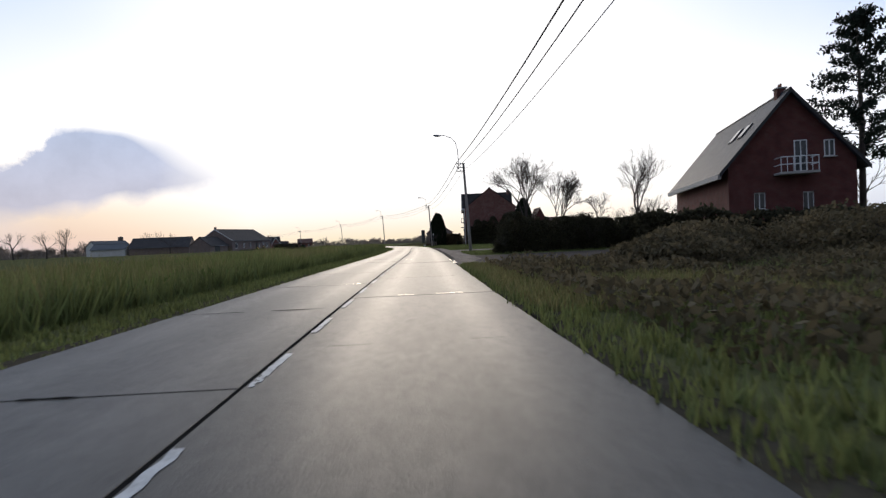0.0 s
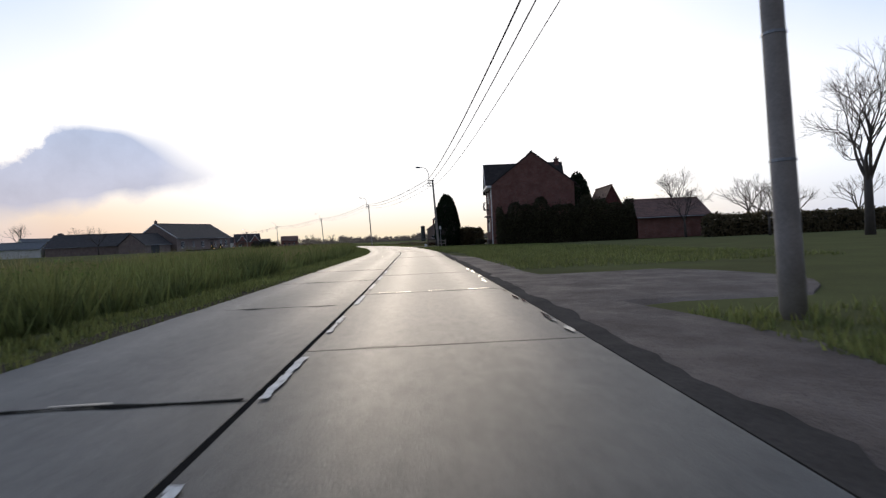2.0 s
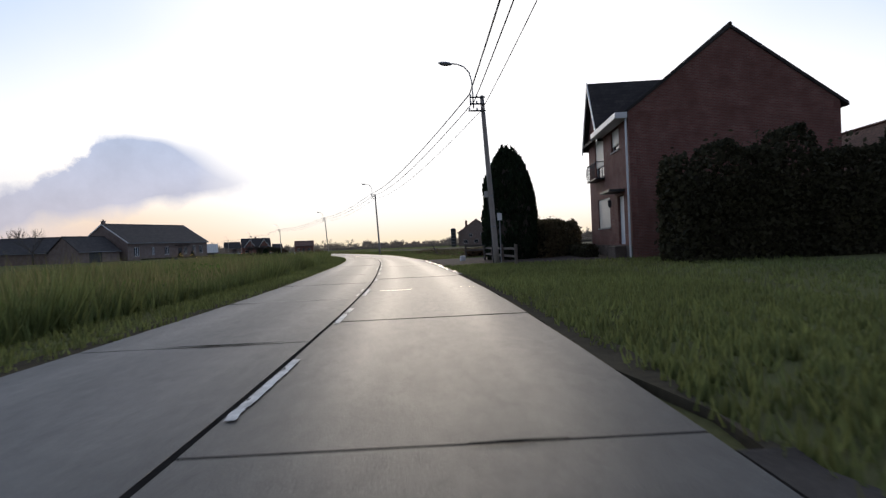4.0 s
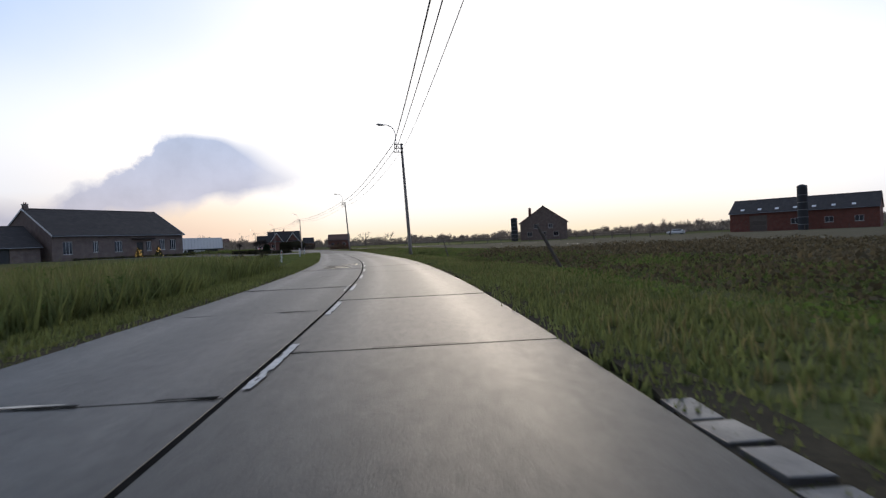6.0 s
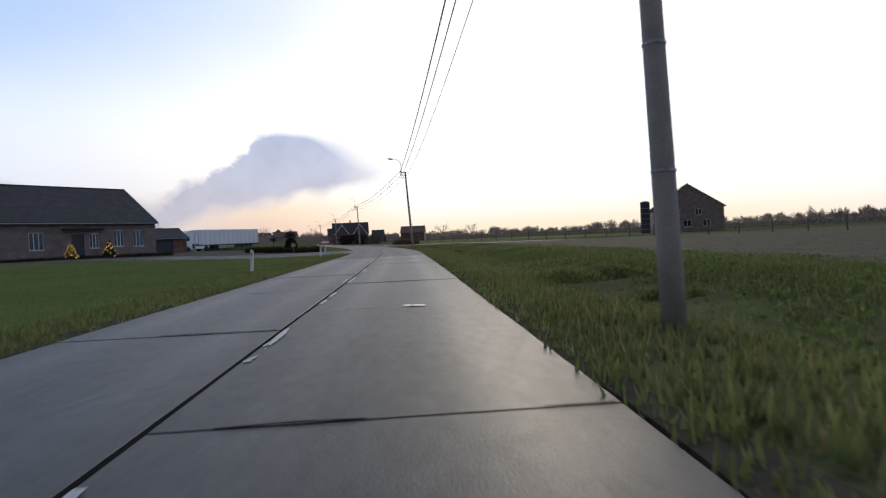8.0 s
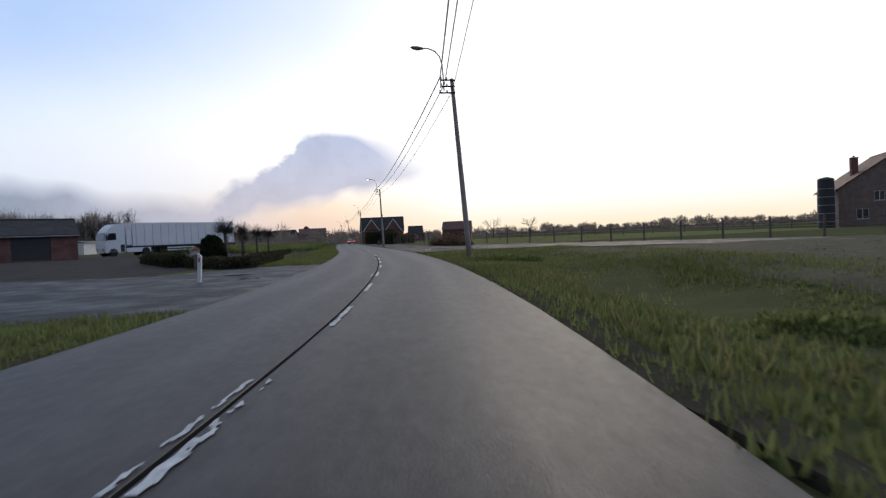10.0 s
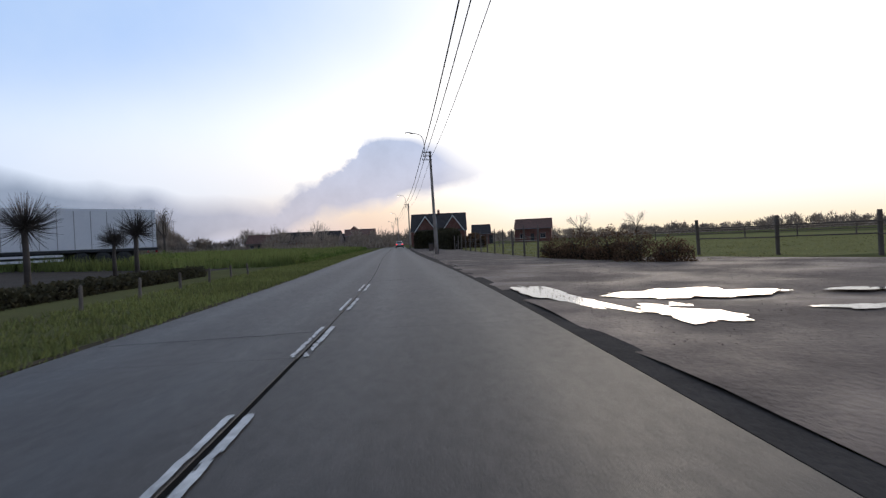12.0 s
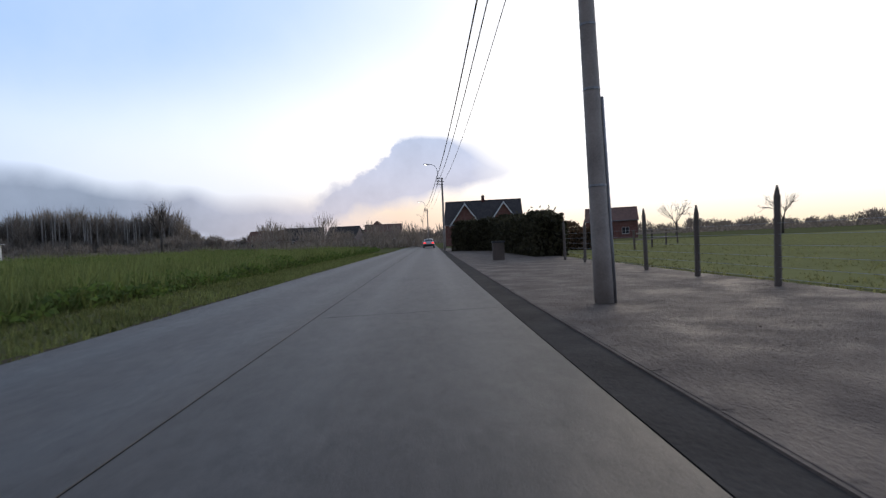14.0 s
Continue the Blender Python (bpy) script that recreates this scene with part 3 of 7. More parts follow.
# ---------------------------------------------------------------- poles, lamps and wires
def utility_pole(x, y, h, s, arms=True, lamp=True, lit=False, lean=0.0, reach=1.0):
    hd = heading(s)
    root = thing("utility_pole", pose(x, y, gz(x, y) - 0.02, 0, 0, hd), "tall weathered utility pole with cross arms and insulators on the verge", "pole", "poles along the road")
    bm = bmesh.new()
    n = 8
    tube(bm, [(lean * (k / n), 0, h * k / n) for k in range(n + 1)], [0.15 - 0.055 * k / n for k in range(n + 1)], 12)
    part("shaft", bm, M["pole"], root, "weathered grey shaft", True)
    for z in (1.9, 3.4, 4.4):
        bm = bmesh.new()
        r = 0.152 - 0.055 * z / h
        lathe(bm, ((r, z), (r + 0.006, z + 0.005), (r + 0.006, z + 0.035), (r, z + 0.04)), 12, (lean * z / h, 0))
        part("band", bm, M["steel"], root, "thin steel band")
    if s == 280:
        bm = bmesh.new()
        tube(bm, [(lean * z / h + 0.168 - 0.055 * z / h, -0.02, z) for z in (0.0, 1.1, 2.2, 3.3)], 0.03, 8)
        part("conduit", bm, M["steel"], root, "pale steel cable conduit", True)
    if s == 107.2:
        bm = bmesh.new()
        box(bm, lean * 0.42 - 0.30, -0.09, 3.35, lean * 0.42 - 0.11, 0.09, 3.65, 0.02)
        cabinet = part("junction_box", bm, M["stone"], root, "pale junction box")
        bm = bmesh.new()
        tube(bm, [(lean * 0.42 - 0.2, 0, 3.35), (lean * 0.3 - 0.18, 0, 3.05), (lean * 0.2 - 0.15, 0, 2.2), (-0.16, 0, 0.0)], 0.02, 6)
        part("cable", bm, M["wire"], cabinet, "black cable down the shaft", True)
    if arms:
        for dz, w in ((-0.10, 0.62), (-0.42, 0.62), (-0.75, 0.70)):
            bm = bmesh.new()
            box(bm, -w + lean, -0.16, h + dz - 0.03, 0.14 + lean, -0.10, h + dz + 0.03)
            arm = part("cross_arm", bm, M["iron"], root, "short iron cross arm")
            for ex in (-w + 0.05, -0.28):
                bm = bmesh.new()
                lathe(bm, ((0.02, h + dz + 0.03), (0.045, h + dz + 0.05), (0.03, h + dz + 0.08), (0.045, h + dz + 0.11), (0.02, h + dz + 0.15)), 8, (ex + lean, -0.13))
                part("insulator", bm, M["white"], arm, "porcelain insulator", True)
        bm = bmesh.new()
        box(bm, -0.62 + lean, -0.155, h - 0.50, -0.57 + lean, -0.105, h)
        part("brace", bm, M["iron"], root)
    if lamp:
        bm = bmesh.new()
        k = reach
        path = [(-0.42 + lean, 0, h - 0.6), (-0.44 + lean, 0, h + 0.2 * k), (-0.47 + lean, 0, h + 0.75 * k), (-0.58 - 0.1 * (k - 1) + lean, 0, h + 1.15 * k), (-0.82 - 0.3 * (k - 1) + lean, 0, h + 1.42 * k), (-1.15 - 0.6 * (k - 1) + lean, 0, h + 1.55 * k), (-1.45 - 0.9 * (k - 1) + lean, 0, h + 1.58 * k)]
        hx, hz = -1.72 - 0.9 * (k - 1) + lean, h + 1.58 * k
        tube(bm, path, 0.032, 8)
        part("lamp_arm", bm, M["steel"], root, "curved steel lamp arm", True)
        bm = bmesh.new()
        bmesh.ops.create_uvsphere(bm, u_segments=14, v_segments=8, radius=0.5)
        bmesh.ops.transform(bm, matrix=pose(hx, 0, hz, 0, 6, 0) @ Matrix.Diagonal((0.72, 0.26, 0.17, 1)), verts=bm.verts)
        head = part("lamp_head", bm, M["steel"], root, "flat oval lamp head", True)
        bm = bmesh.new()
        bmesh.ops.create_uvsphere(bm, u_segments=12, v_segments=6, radius=0.5)
        bmesh.ops.transform(bm, matrix=pose(hx - 0.03, 0, hz - 0.035, 0, 6, 0) @ Matrix.Diagonal((0.52, 0.22, 0.15, 1)), verts=bm.verts)
        part("lamp_glass", bm, M["lamp"] if lit else M["lamp_off"], head, "glowing lamp glass" if lit else "unlit lamp glass", True)
    return root


POLES = ((5.6, -10.5, 8.2, -10, False, 0.0), (2.5, 48.2, 8.1, 47.7, False, -0.35), (-2.2, 107.0, 8.3, 107.2, False, -0.40), (-18.0, 164.1, 9.6, 165, False, -0.4),
         (-41.2, 218.2, 9.3, 223, False, -0.55), (-71.05, 265.1, 8.9, 280, True, -0.2), (-100.1, 308.4, 8.3, 334, True, 0.0), (-133.0, 356.0, 8.4, 392, True, 0.0), (-166.0, 404.0, 8.4, 450, False, 0.0))
for x, y, h, s, lit, lean in POLES:
    utility_pole(x, y, h, s, lit=lit, lean=lean, reach=1.62 if s == 47.7 else 1.0)


def wires():
    offs = ((-0.60, -0.02), (-0.38, -0.36), (0.0, -0.75))
    for (x0, y0, h0, s0, _, l0), (x1, y1, h1, s1, _, l1) in zip(POLES, POLES[1:]):
        for k, (o, dz) in enumerate(offs):
            def tip(x, y, h, s, l):
                a = radians(heading(s))
                return Vector((x + (o + l) * math.cos(a), y + (o + l) * math.sin(a), h + dz + 0.08 + gz(x, y)))
            a, b = tip(x0, y0, h0, s0, l0), tip(x1, y1, h1, s1, l1)
            sag = (0.75, 0.85, 0.95)[k]
            pts = [a.lerp(b, f) - Vector((0, 0, 4 * sag * f * (1 - f))) for f in np.linspace(0, 1, 17)]
            bm = bmesh.new()
            tube(bm, pts, (0.030, 0.022, 0.014)[k], 5)
            tagged(part("overhead_wire", bm, M["wire"]), "thin black overhead wire slung between two poles", "wire", "overhead wires")


wires()


# ---------------------------------------------------------------- houses
def wall(w, h, thick, holes=()):
    """An upright wall along x from 0 to w, front at y = 0, with openings (x0, z0, x1, z1) through it."""
    bm = bmesh.new()
    us = sorted({0.0, w, *[v for q in holes for v in (q[0], q[2])]})
    zs = sorted({0.0, h, *[v for q in holes for v in (q[1], q[3])]})
    inside = lambda a, b: any(q[0] - 1e-6 < a < q[2] + 1e-6 and q[1] - 1e-6 < b < q[3] + 1e-6 for q in holes)
    solid = [[not inside((us[i] + us[i + 1]) / 2, (zs[j] + zs[j + 1]) / 2) for j in range(len(zs) - 1)] for i in range(len(us) - 1)]
    cache = {}

    def v(i, j, y):
        if (i, j, y) not in cache:
            cache[i, j, y] = bm.verts.new((us[i], y, zs[j]))
        return cache[i, j, y]

    full = lambda i, j: 0 <= i < len(us) - 1 and 0 <= j < len(zs) - 1 and solid[i][j]
    for i in range(len(us) - 1):
        for j in range(len(zs) - 1):
            if not solid[i][j]:
                continue
            for y in (0.0, thick):
                bm.faces.new([v(i, j, y), v(i + 1, j, y), v(i + 1, j + 1, y), v(i, j + 1, y)])
            for (di, dj), (p, q) in (((-1, 0), ((i, j), (i, j + 1))), ((1, 0), ((i + 1, j), (i + 1, j + 1))), ((0, -1), ((i, j), (i + 1, j))), ((0, 1), ((i, j + 1), (i + 1, j + 1)))):
                if not full(i + di, j + dj):
                    bm.faces.new([v(*p, 0.0), v(*q, 0.0), v(*q, thick), v(*p, thick)])
    return bm


def window(root, m, x0, z0, x1, z1, bars=1, mat="white", shutter=0.0, sill=True, deep=0.10):
    """A window in an opening of a wall whose pose under the root is m."""
    def put(name, bm, mt, parent=root, label=""):
        ob = part(name, bm, M[mt], parent, label)
        if parent is root:
            ob.matrix_local = m
        return ob
    t = 0.06
    bm = bmesh.new()
    for q in ((x0, z0, x0 + t, z1), (x1 - t, z0, x1, z1), (x0 + t, z0, x1 - t, z0 + t), (x0 + t, z1 - t, x1 - t, z1)):
        box(bm, q[0], deep, q[1], q[2], deep + 0.06, q[3])
    for k in range(bars):
        xm = x0 + (x1 - x0) * (k + 1) / (bars + 1)
        box(bm, xm - 0.03, deep, z0 + t, xm + 0.03, deep + 0.055, z1 - t)
    fr = put("window_frame", bm, mat, label="painted window frame")
    bm = bmesh.new()
    box(bm, x0 + t, deep + 0.025, z0 + t, x1 - t, deep + 0.04, z1 - t)
    put("pane", bm, "glass", fr, "dark window pane")
    if shutter:
        zb = z1 - (z1 - z0) * shutter
        bm = bmesh.new()
        box(bm, x0 + 0.02, deep - 0.018, zb, x1 - 0.02, deep - 0.008, z1)
        sh = put("roller_shutter", bm, "shutter", label="lowered pale roller shutter")
        bm = bmesh.new()
        box(bm, x0 + 0.02, deep - 0.045, -0.052, x1 - 0.02, deep - 0.02, -0.003, 0.008)
        first = part("slat", bm, M["shutter"], sh)
        n = int((z1 - zb) / 0.055)
        first.location = (0, 0, z1)
        for q in range(1, n):
            sl = new("slat", first.data)
            sl.parent = sh
            sl.location = (0, 0, z1 - 0.055 * q)
    if sill:
        bm = bmesh.new()
        box(bm, x0 - 0.06, -0.06, z0 - 0.07, x1 + 0.06, deep + 0.02, z0 - 0.003)
        put("window_sill", bm, "stone", label="pale stone sill")


def roof_pair(root, w, d, eave, ridge, over, mat, side=0.25, thick=0.16, x0=0.0, names="roof"):
    """Two slopes, ridge along x above the middle of the depth."""
    k = (ridge - eave) / (d / 2)
    for sgn in (0, 1):
        bm = bmesh.new()
        ya, yb = (-over, d / 2) if sgn == 0 else (d + over, d / 2)
        za, zb = eave - over * k, ridge
        a = [(x0 - side, ya, za), (x0 + w + side, ya, za), (x0 + w + side, yb, zb), (x0 - side, yb, zb)]
        lo = [bm.verts.new(p) for p in a]
        hi = [bm.verts.new((p[0], p[1], p[2] + thick)) for p in a]
        bm.faces.new(lo)
        bm.faces.new(hi)
        for i in range(4):
            bm.faces.new((lo[i], lo[(i + 1) % 4], hi[(i + 1) % 4], hi[i]))
        part(names, bm, M[mat], root)
    bm = bmesh.new()
    tube(bm, [(x0 - side, d / 2, ridge + thick), (x0 + w + side, d / 2, ridge + thick)], 0.09, 8)
    part("ridge_cap", bm, M[mat], root)


def house(name, m, w, d, eave, ridge, walls, roof, label, front=(), gable_r=(), gable_l=(), over=0.35, side=0.2, category="house", group="", bars=1, shutter=0.0, gutter=True, frame_mat="white", door_mat="iron"):
    """A gabled house: front along x facing -y, ridge along x. Openings: (x0, z0, x1, z1, kind)."""
    root = thing(name, m, label, category, group)
    T = 0.3
    sides = (("front", pose(0, 0, 0), w, front), ("gable_right", pose(w, 0, 0, 0, 0, 90), d, gable_r), ("back", pose(w, d, 0, 0, 0, 180), w, ()), ("gable_left", pose(0, d, 0, 0, 0, 270), d, gable_l))
    for nm, mm, ln, holes in sides:
        hs = [q for q in holes if q[3] < eave - 0.02]
        inset = 0.0 if nm in ("front", "back") else T + 0.002
        bm = wall(ln - 2 * inset, eave, T, [(q[0] - inset, q[1], q[2] - inset, q[3]) for q in hs])
        ob = part("wall", bm, M[walls], root)
        ob.matrix_local = mm @ pose(inset, 0, 0)
        for q in holes:
            kind = q[4] if len(q) > 4 else "window"
            if kind == "window":
                up = q[3] >= eave - 0.02
                window(root, mm @ (pose(0, -0.14, 0) if up else pose(0, 0, 0)), *q[:4], bars=bars, shutter=q[5] if len(q) > 5 else shutter, mat=frame_mat)
            else:
                bm = bmesh.new()
                box(bm, q[0] + 0.01, 0.12, q[1], q[2] - 0.01, 0.18, q[3] - 0.01)
                dr = part("door", bm, M[door_mat], root, "closed front door")
                dr.matrix_local = mm
                for r in range(3):
                    bm = bmesh.new()
                    zz = q[1] + 0.2 + r * (q[3] - q[1] - 0.3) / 3
                    box(bm, q[0] + 0.14, 0.095, zz, q[2] - 0.14, 0.119, zz + (q[3] - q[1] - 0.3) / 3 - 0.12, 0.01)
                    part("door_panel", bm, M[door_mat], dr)
                bm = bmesh.new()
                tube(bm, [(q[2] - 0.1, 0.06, q[1] + 1.0), (q[2] - 0.22, 0.06, q[1] + 1.0)], 0.012, 6)
                part("door_handle", bm, M["steel"], dr, "steel handle")
    for xg in (0.002, w - T - 0.002):
        bm = bmesh.new()
        a = [bm.verts.new(p) for p in ((xg, 0.002, eave), (xg, d - 0.002, eave), (xg, d / 2, ridge - 0.02))]
        b = [bm.verts.new(p) for p in ((xg + T, 0.002, eave), (xg + T, d - 0.002, eave), (xg + T, d / 2, ridge - 0.02))]
        bm.faces.new(a), bm.faces.new(b)
        for i in range(3):
            bm.faces.new((a[i], a[(i + 1) % 3], b[(i + 1) % 3], b[i]))
        part("gable", bm, M[walls], root)
    roof_pair(root, w, d, eave, ridge, over, roof, side)
    if gutter:
        k = (ridge - eave) / (d / 2)
        for yy in (-over - 0.06, d + over + 0.06):
            bm = bmesh.new()
            tube(bm, [(-side, yy, eave - over * k + 0.02), (w + side, yy, eave - over * k + 0.02)], 0.065, 8)
            part("gutter", bm, M["steel"], root, "zinc gutter")
    return root


def chimney(root, x, y, z0, z1, s=0.55, mat="red_brick"):
    bm = bmesh.new()
    box(bm, x - s / 2, y - s / 2, z0, x + s / 2, y + s / 2, z1)
    ch = part("chimney", bm, M[mat], root, "brick chimney")
    bm = bmesh.new()
    box(bm, x - s / 2 - 0.06, y - s / 2 - 0.06, z1, x + s / 2 + 0.06, y + s / 2 + 0.06, z1 + 0.09, 0.01)
    part("chimney_cap", bm, M["stone"], ch)
    for dx in (-0.12, 0.12):
        bm = bmesh.new()
        lathe(bm, ((0.09, z1 + 0.09), (0.075, z1 + 0.32), (0.09, z1 + 0.34)), 8, (x + dx, y))
        part("chimney_pot", bm, M["terracotta"], ch)


# ---------------------------------------------------------------- plants
def leaves(name, pts, size, mat, parent=None, label="", upright=0.0, seed=1, stretch=1.6, tri=False, slim=1.0):
    """Many small bent leaf clumps at the given places, in one mesh."""
    r = np.random.default_rng(seed)
    pts = np.asarray(pts, float)
    n = len(pts)
    a = r.normal(size=(n, 3))
    a[:, 2] = a[:, 2] * (1 - upright) + upright * 3.0 * (r.random(n) * 0.6 + 0.7)
    a /= np.linalg.norm(a, axis=1)[:, None]
    b = np.cross(a, r.normal(size=(n, 3)))
    b /= np.linalg.norm(b, axis=1)[:, None] + 1e-9
    s = size * (0.6 + 0.8 * r.random(n))[:, None]
    p0, p1, p2, p3 = pts - a * s * stretch * 0.5, pts + b * s * 0.5 * slim, pts + a * s * stretch * 0.5, pts - b * s * 0.5 * slim
    verts = np.stack([p0, p1, p2, p3], 1).reshape(-1, 3)
    idx = np.arange(n)[:, None] * 4
    faces = (idx + np.array([0, 1, 2])) if tri else (idx + np.array([0, 1, 2, 3]))
    return mesh_object(name, verts.tolist(), faces.tolist(), mat, parent, label)


def branches(bm, p, d, length, radius, depth, r, spread=0.6, droop=0.0, sides=4, shrink=0.72, kids=(2, 4), tips=None):
    """A forking branch of tapered pieces."""
    pts, radii = [p], [radius]
    n = 3
    for k in range(n):
        d = (d + Vector(r.normal(0, 0.13, 3)) + Vector((0, 0, droop))).normalized()
        p = p + d * length / n
        pts.append(p)
        radii.append(radius * (1 - 0.45 * (k + 1) / n))
    tube(bm, pts, radii, sides if depth > 1 else 3, cap=False)
    if depth == 0:
        if tips is not None:
            tips.append(tuple(p))
        return
    for k in range(int(r.integers(kids[0], kids[1] + 1))):
        base = pts[2] if k == 0 and n > 2 else pts[-1]
        axis = Vector(r.normal(size=3)).normalized()
        nd = (d + axis * spread).normalized()
        branches(bm, base, nd, length * shrink * r.uniform(0.8, 1.15), max(radius * 0.52, 0.006), depth - 1, r, spread, droop, sides, shrink, kids, tips)


def bare_tree(x, y, h, seed, label="bare winter tree with fine dark branches", depth=5, spread=0.55, group="bare trees", z=None, name="bare_tree", trunk=0.3, rad=None):
    r = np.random.default_rng(seed)
    root = thing(name, pose(x, y, gz(x, y) if z is None else z, 0, 0, seed * 40), label, "tree", group)
    rad = rad or h * 0.018
    bm = bmesh.new()
    top = Vector((r.normal(0, 0.1), r.normal(0, 0.1), h * trunk))
    tube(bm, [(0, 0, -0.1), tuple(top * 0.5), tuple(top)], [rad * 1.35, rad * 1.1, rad], 8)
    part("trunk", bm, M["bark"], root, "", True)
    bm = bmesh.new()
    for k in range(5):
        a = k * math.tau / 5 + r.uniform(-0.4, 0.4)
        branches(bm, top * r.uniform(0.8, 1.0), Vector((math.cos(a) * spread, math.sin(a) * spread, 1)).normalized(), h * 0.23, rad * 0.55, depth - 1, r, spread, 0.02, 4, 0.70, (3, 4))
    part("crown", bm, M["twig"], root, "crown of fine bare twigs")
    return root


def hedge(x0, y0, x1, y1, width, h, mat, label, seed=3, density=260, size=0.11, name="hedge", uneven=0.12, category="hedge", group=""):
    """A hedge from one place to another: dark core, leaves over its faces, uneven top."""
    r = np.random.default_rng(seed)
    L = math.hypot(x1 - x0, y1 - y0)
    zb = min(gz(x0, y0), gz(x1, y1)) - 0.04
    root = thing(name, pose(x0, y0, zb, 0, 0, math.degrees(math.atan2(y1 - y0, x1 - x0))), label, category, group)
    bm = bmesh.new()
    n = max(2, int(L / 0.8))
    hs = [h * (0.8 + uneven * noise.noise((k * 0.6, seed, 0))) for k in range(n + 1)]
    rows = []
    for k in range(n + 1):
        x = 0.12 + (L - 0.24) * k / n
        wv = width * (0.36 + 0.1 * noise.noise((k * 0.5, seed, 4)))
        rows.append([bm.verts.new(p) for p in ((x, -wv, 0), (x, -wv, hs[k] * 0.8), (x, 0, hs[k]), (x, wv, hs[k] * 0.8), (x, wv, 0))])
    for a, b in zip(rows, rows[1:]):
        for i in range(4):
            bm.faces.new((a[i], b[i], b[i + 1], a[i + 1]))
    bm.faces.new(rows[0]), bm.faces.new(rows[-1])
    # closed shell, darker than the leaves, that fills the gaps between them
    part("framework", bm, M["hedge_core"], root, "solid dark core behind the leaves")
    N = int(density * (L * (2 * h + width)))
    u = r.random(N) * L
    hh = h * (1 + uneven * 1.6 * np.array([noise.noise((v * 0.7, seed, 2)) for v in u]))
    f = r.random(N) * (2 * h + width)
    z = np.where(f < h, f / h * hh, np.where(f < h + width, hh, (f - h - width) / h * hh))
    y = np.where(f < h, -width / 2, np.where(f < h + width, f - h - width / 2, width / 2))
    rnd = np.where((z > 0.85 * hh), 0.8, 1.0)
    pts = np.stack([u, y * rnd + r.normal(0, 0.06, N), z + r.normal(0, 0.05, N)], -1)
    E = int(density * width * h)
    for end in (0.0, L):
        eu = end + r.normal(0, 0.10, E)
        ey, ez = r.uniform(-0.5, 0.5, E) * width, r.random(E) ** 0.8 * h * 0.98
        pts = np.vstack([pts, np.stack([eu, ey * np.where(ez > 0.8 * h, 0.7, 1.0), ez], -1)])
    # loose sprays that break the outline
    S = int(L * 9)
    su = r.random(S) * L
    st = h * (1 + uneven * 1.6 * np.array([noise.noise((v * 0.7, seed, 2)) for v in su]))
    for step in (0.03, 0.08, 0.13):
        pts = np.vstack([pts, np.stack([su + r.normal(0, 0.03, S), r.uniform(-0.4, 0.4, S) * width, st + step * h * r.random(S) * 1.3], -1)])
    pts[:, 2] = np.maximum(pts[:, 2], 0.02)
    leaves("foliage", pts, size, M[mat], root, "uneven outer leaves", 0.25, seed)
    return root


def bush(x, y, rx, ry, h, mat, label, seed=5, n=3000, size=0.12, name="bush", category="bush", group="", twigs=True, upright=0.3):
    r = np.random.default_rng(seed)
    root = thing(name, pose(x, y, gz(x, y) - 0.03), label, category, group)
    if twigs:
        bm = bmesh.new()
        for k in range(9):
            a = r.uniform(0, math.tau)
            branches(bm, Vector((math.cos(a) * rx * 0.3 * r.random(), math.sin(a) * ry * 0.3 * r.random(), 0)), Vector((math.cos(a) * 0.5, math.sin(a) * 0.5, 1)).normalized(), h * 0.42, 0.03, 2, r, 0.6, 0.0, 4, 0.7)
        part("framework", bm, M["twig"], root, "bare twigs")
    d = r.normal(size=(n, 3))
    d /= np.linalg.norm(d, axis=1)[:, None]
    d[:, 2] = np.abs(d[:, 2])
    k = 1 + 0.28 * np.array([noise.noise((v[0] * 2.2 + seed, v[1] * 2.2, v[2] * 2.2)) for v in d])
    rad = (r.random(n) ** 0.35) * k
    pts = d * rad[:, None] * (rx, ry, h)
    pts[:, 2] += 0.05
    leaves("foliage", pts, size, M[mat], root, "", upright, seed)
    return root

# ---------------------------------------------------------------- surfaces beside the road
strip("driveway", 22.5, 37, 3.0, 22, 0.02, M["dark_drive"], "dark wet driveway to the brick house", "driveway", 1.0, 0.3)
strip("gutter", 31, 84, 2.965, lambda s: 3.27 + 0.22 * noise.noise((s * 0.9, 4, 4)) + 0.08 * noise.noise((s * 4.1, 4, 4)), 0.044, M["gutter"], "dark wet strip of gutter along the road edge", "gutter", 0.25, 0.0)
strip("footpath", 21.5, 82, lambda s: 2.97 if s < 31 else 3.12, lambda s: (4.6 + 0.8 * noise.noise((s * 0.1, 1, 1))) * (1 - 0.32 * min(max((s - 66) / 16, 0), 1)), 0.03, M["gravel"], "wet gravel shoulder along the road", "shoulder", 1.5, 0.4)
strip("driveway", 49.5, 57, 3.2, lambda s: 9.0 - 0.16 * (s - 53) ** 2, 0.036, M["gravel"], "gravelled field entrance beside the pole", "driveway", 0.8, 0.5)
strip("driveway", 107, 121, 3.0, 14, 0.03, M["dark_drive"], "wide paved driveway beside the timber fence", "driveway", 1.0, 0.4)
strip("verge_soil", -30, 204, -3.2, -2.74, 0.028, M["verge_mud"], "worn muddy margin between road and grass", "verge", 0.8, 0.3)
strip("verge_soil", 223, 345, -3.0, -2.74, 0.028, M["verge_mud"], "worn muddy margin between road and grass", "verge", 0.8, 0.3)
strip("verge_soil", -30, 22, 2.94, 3.45, 0.028, M["verge_mud"], "worn muddy margin between road and grass", "verge", 0.8, 0.35)
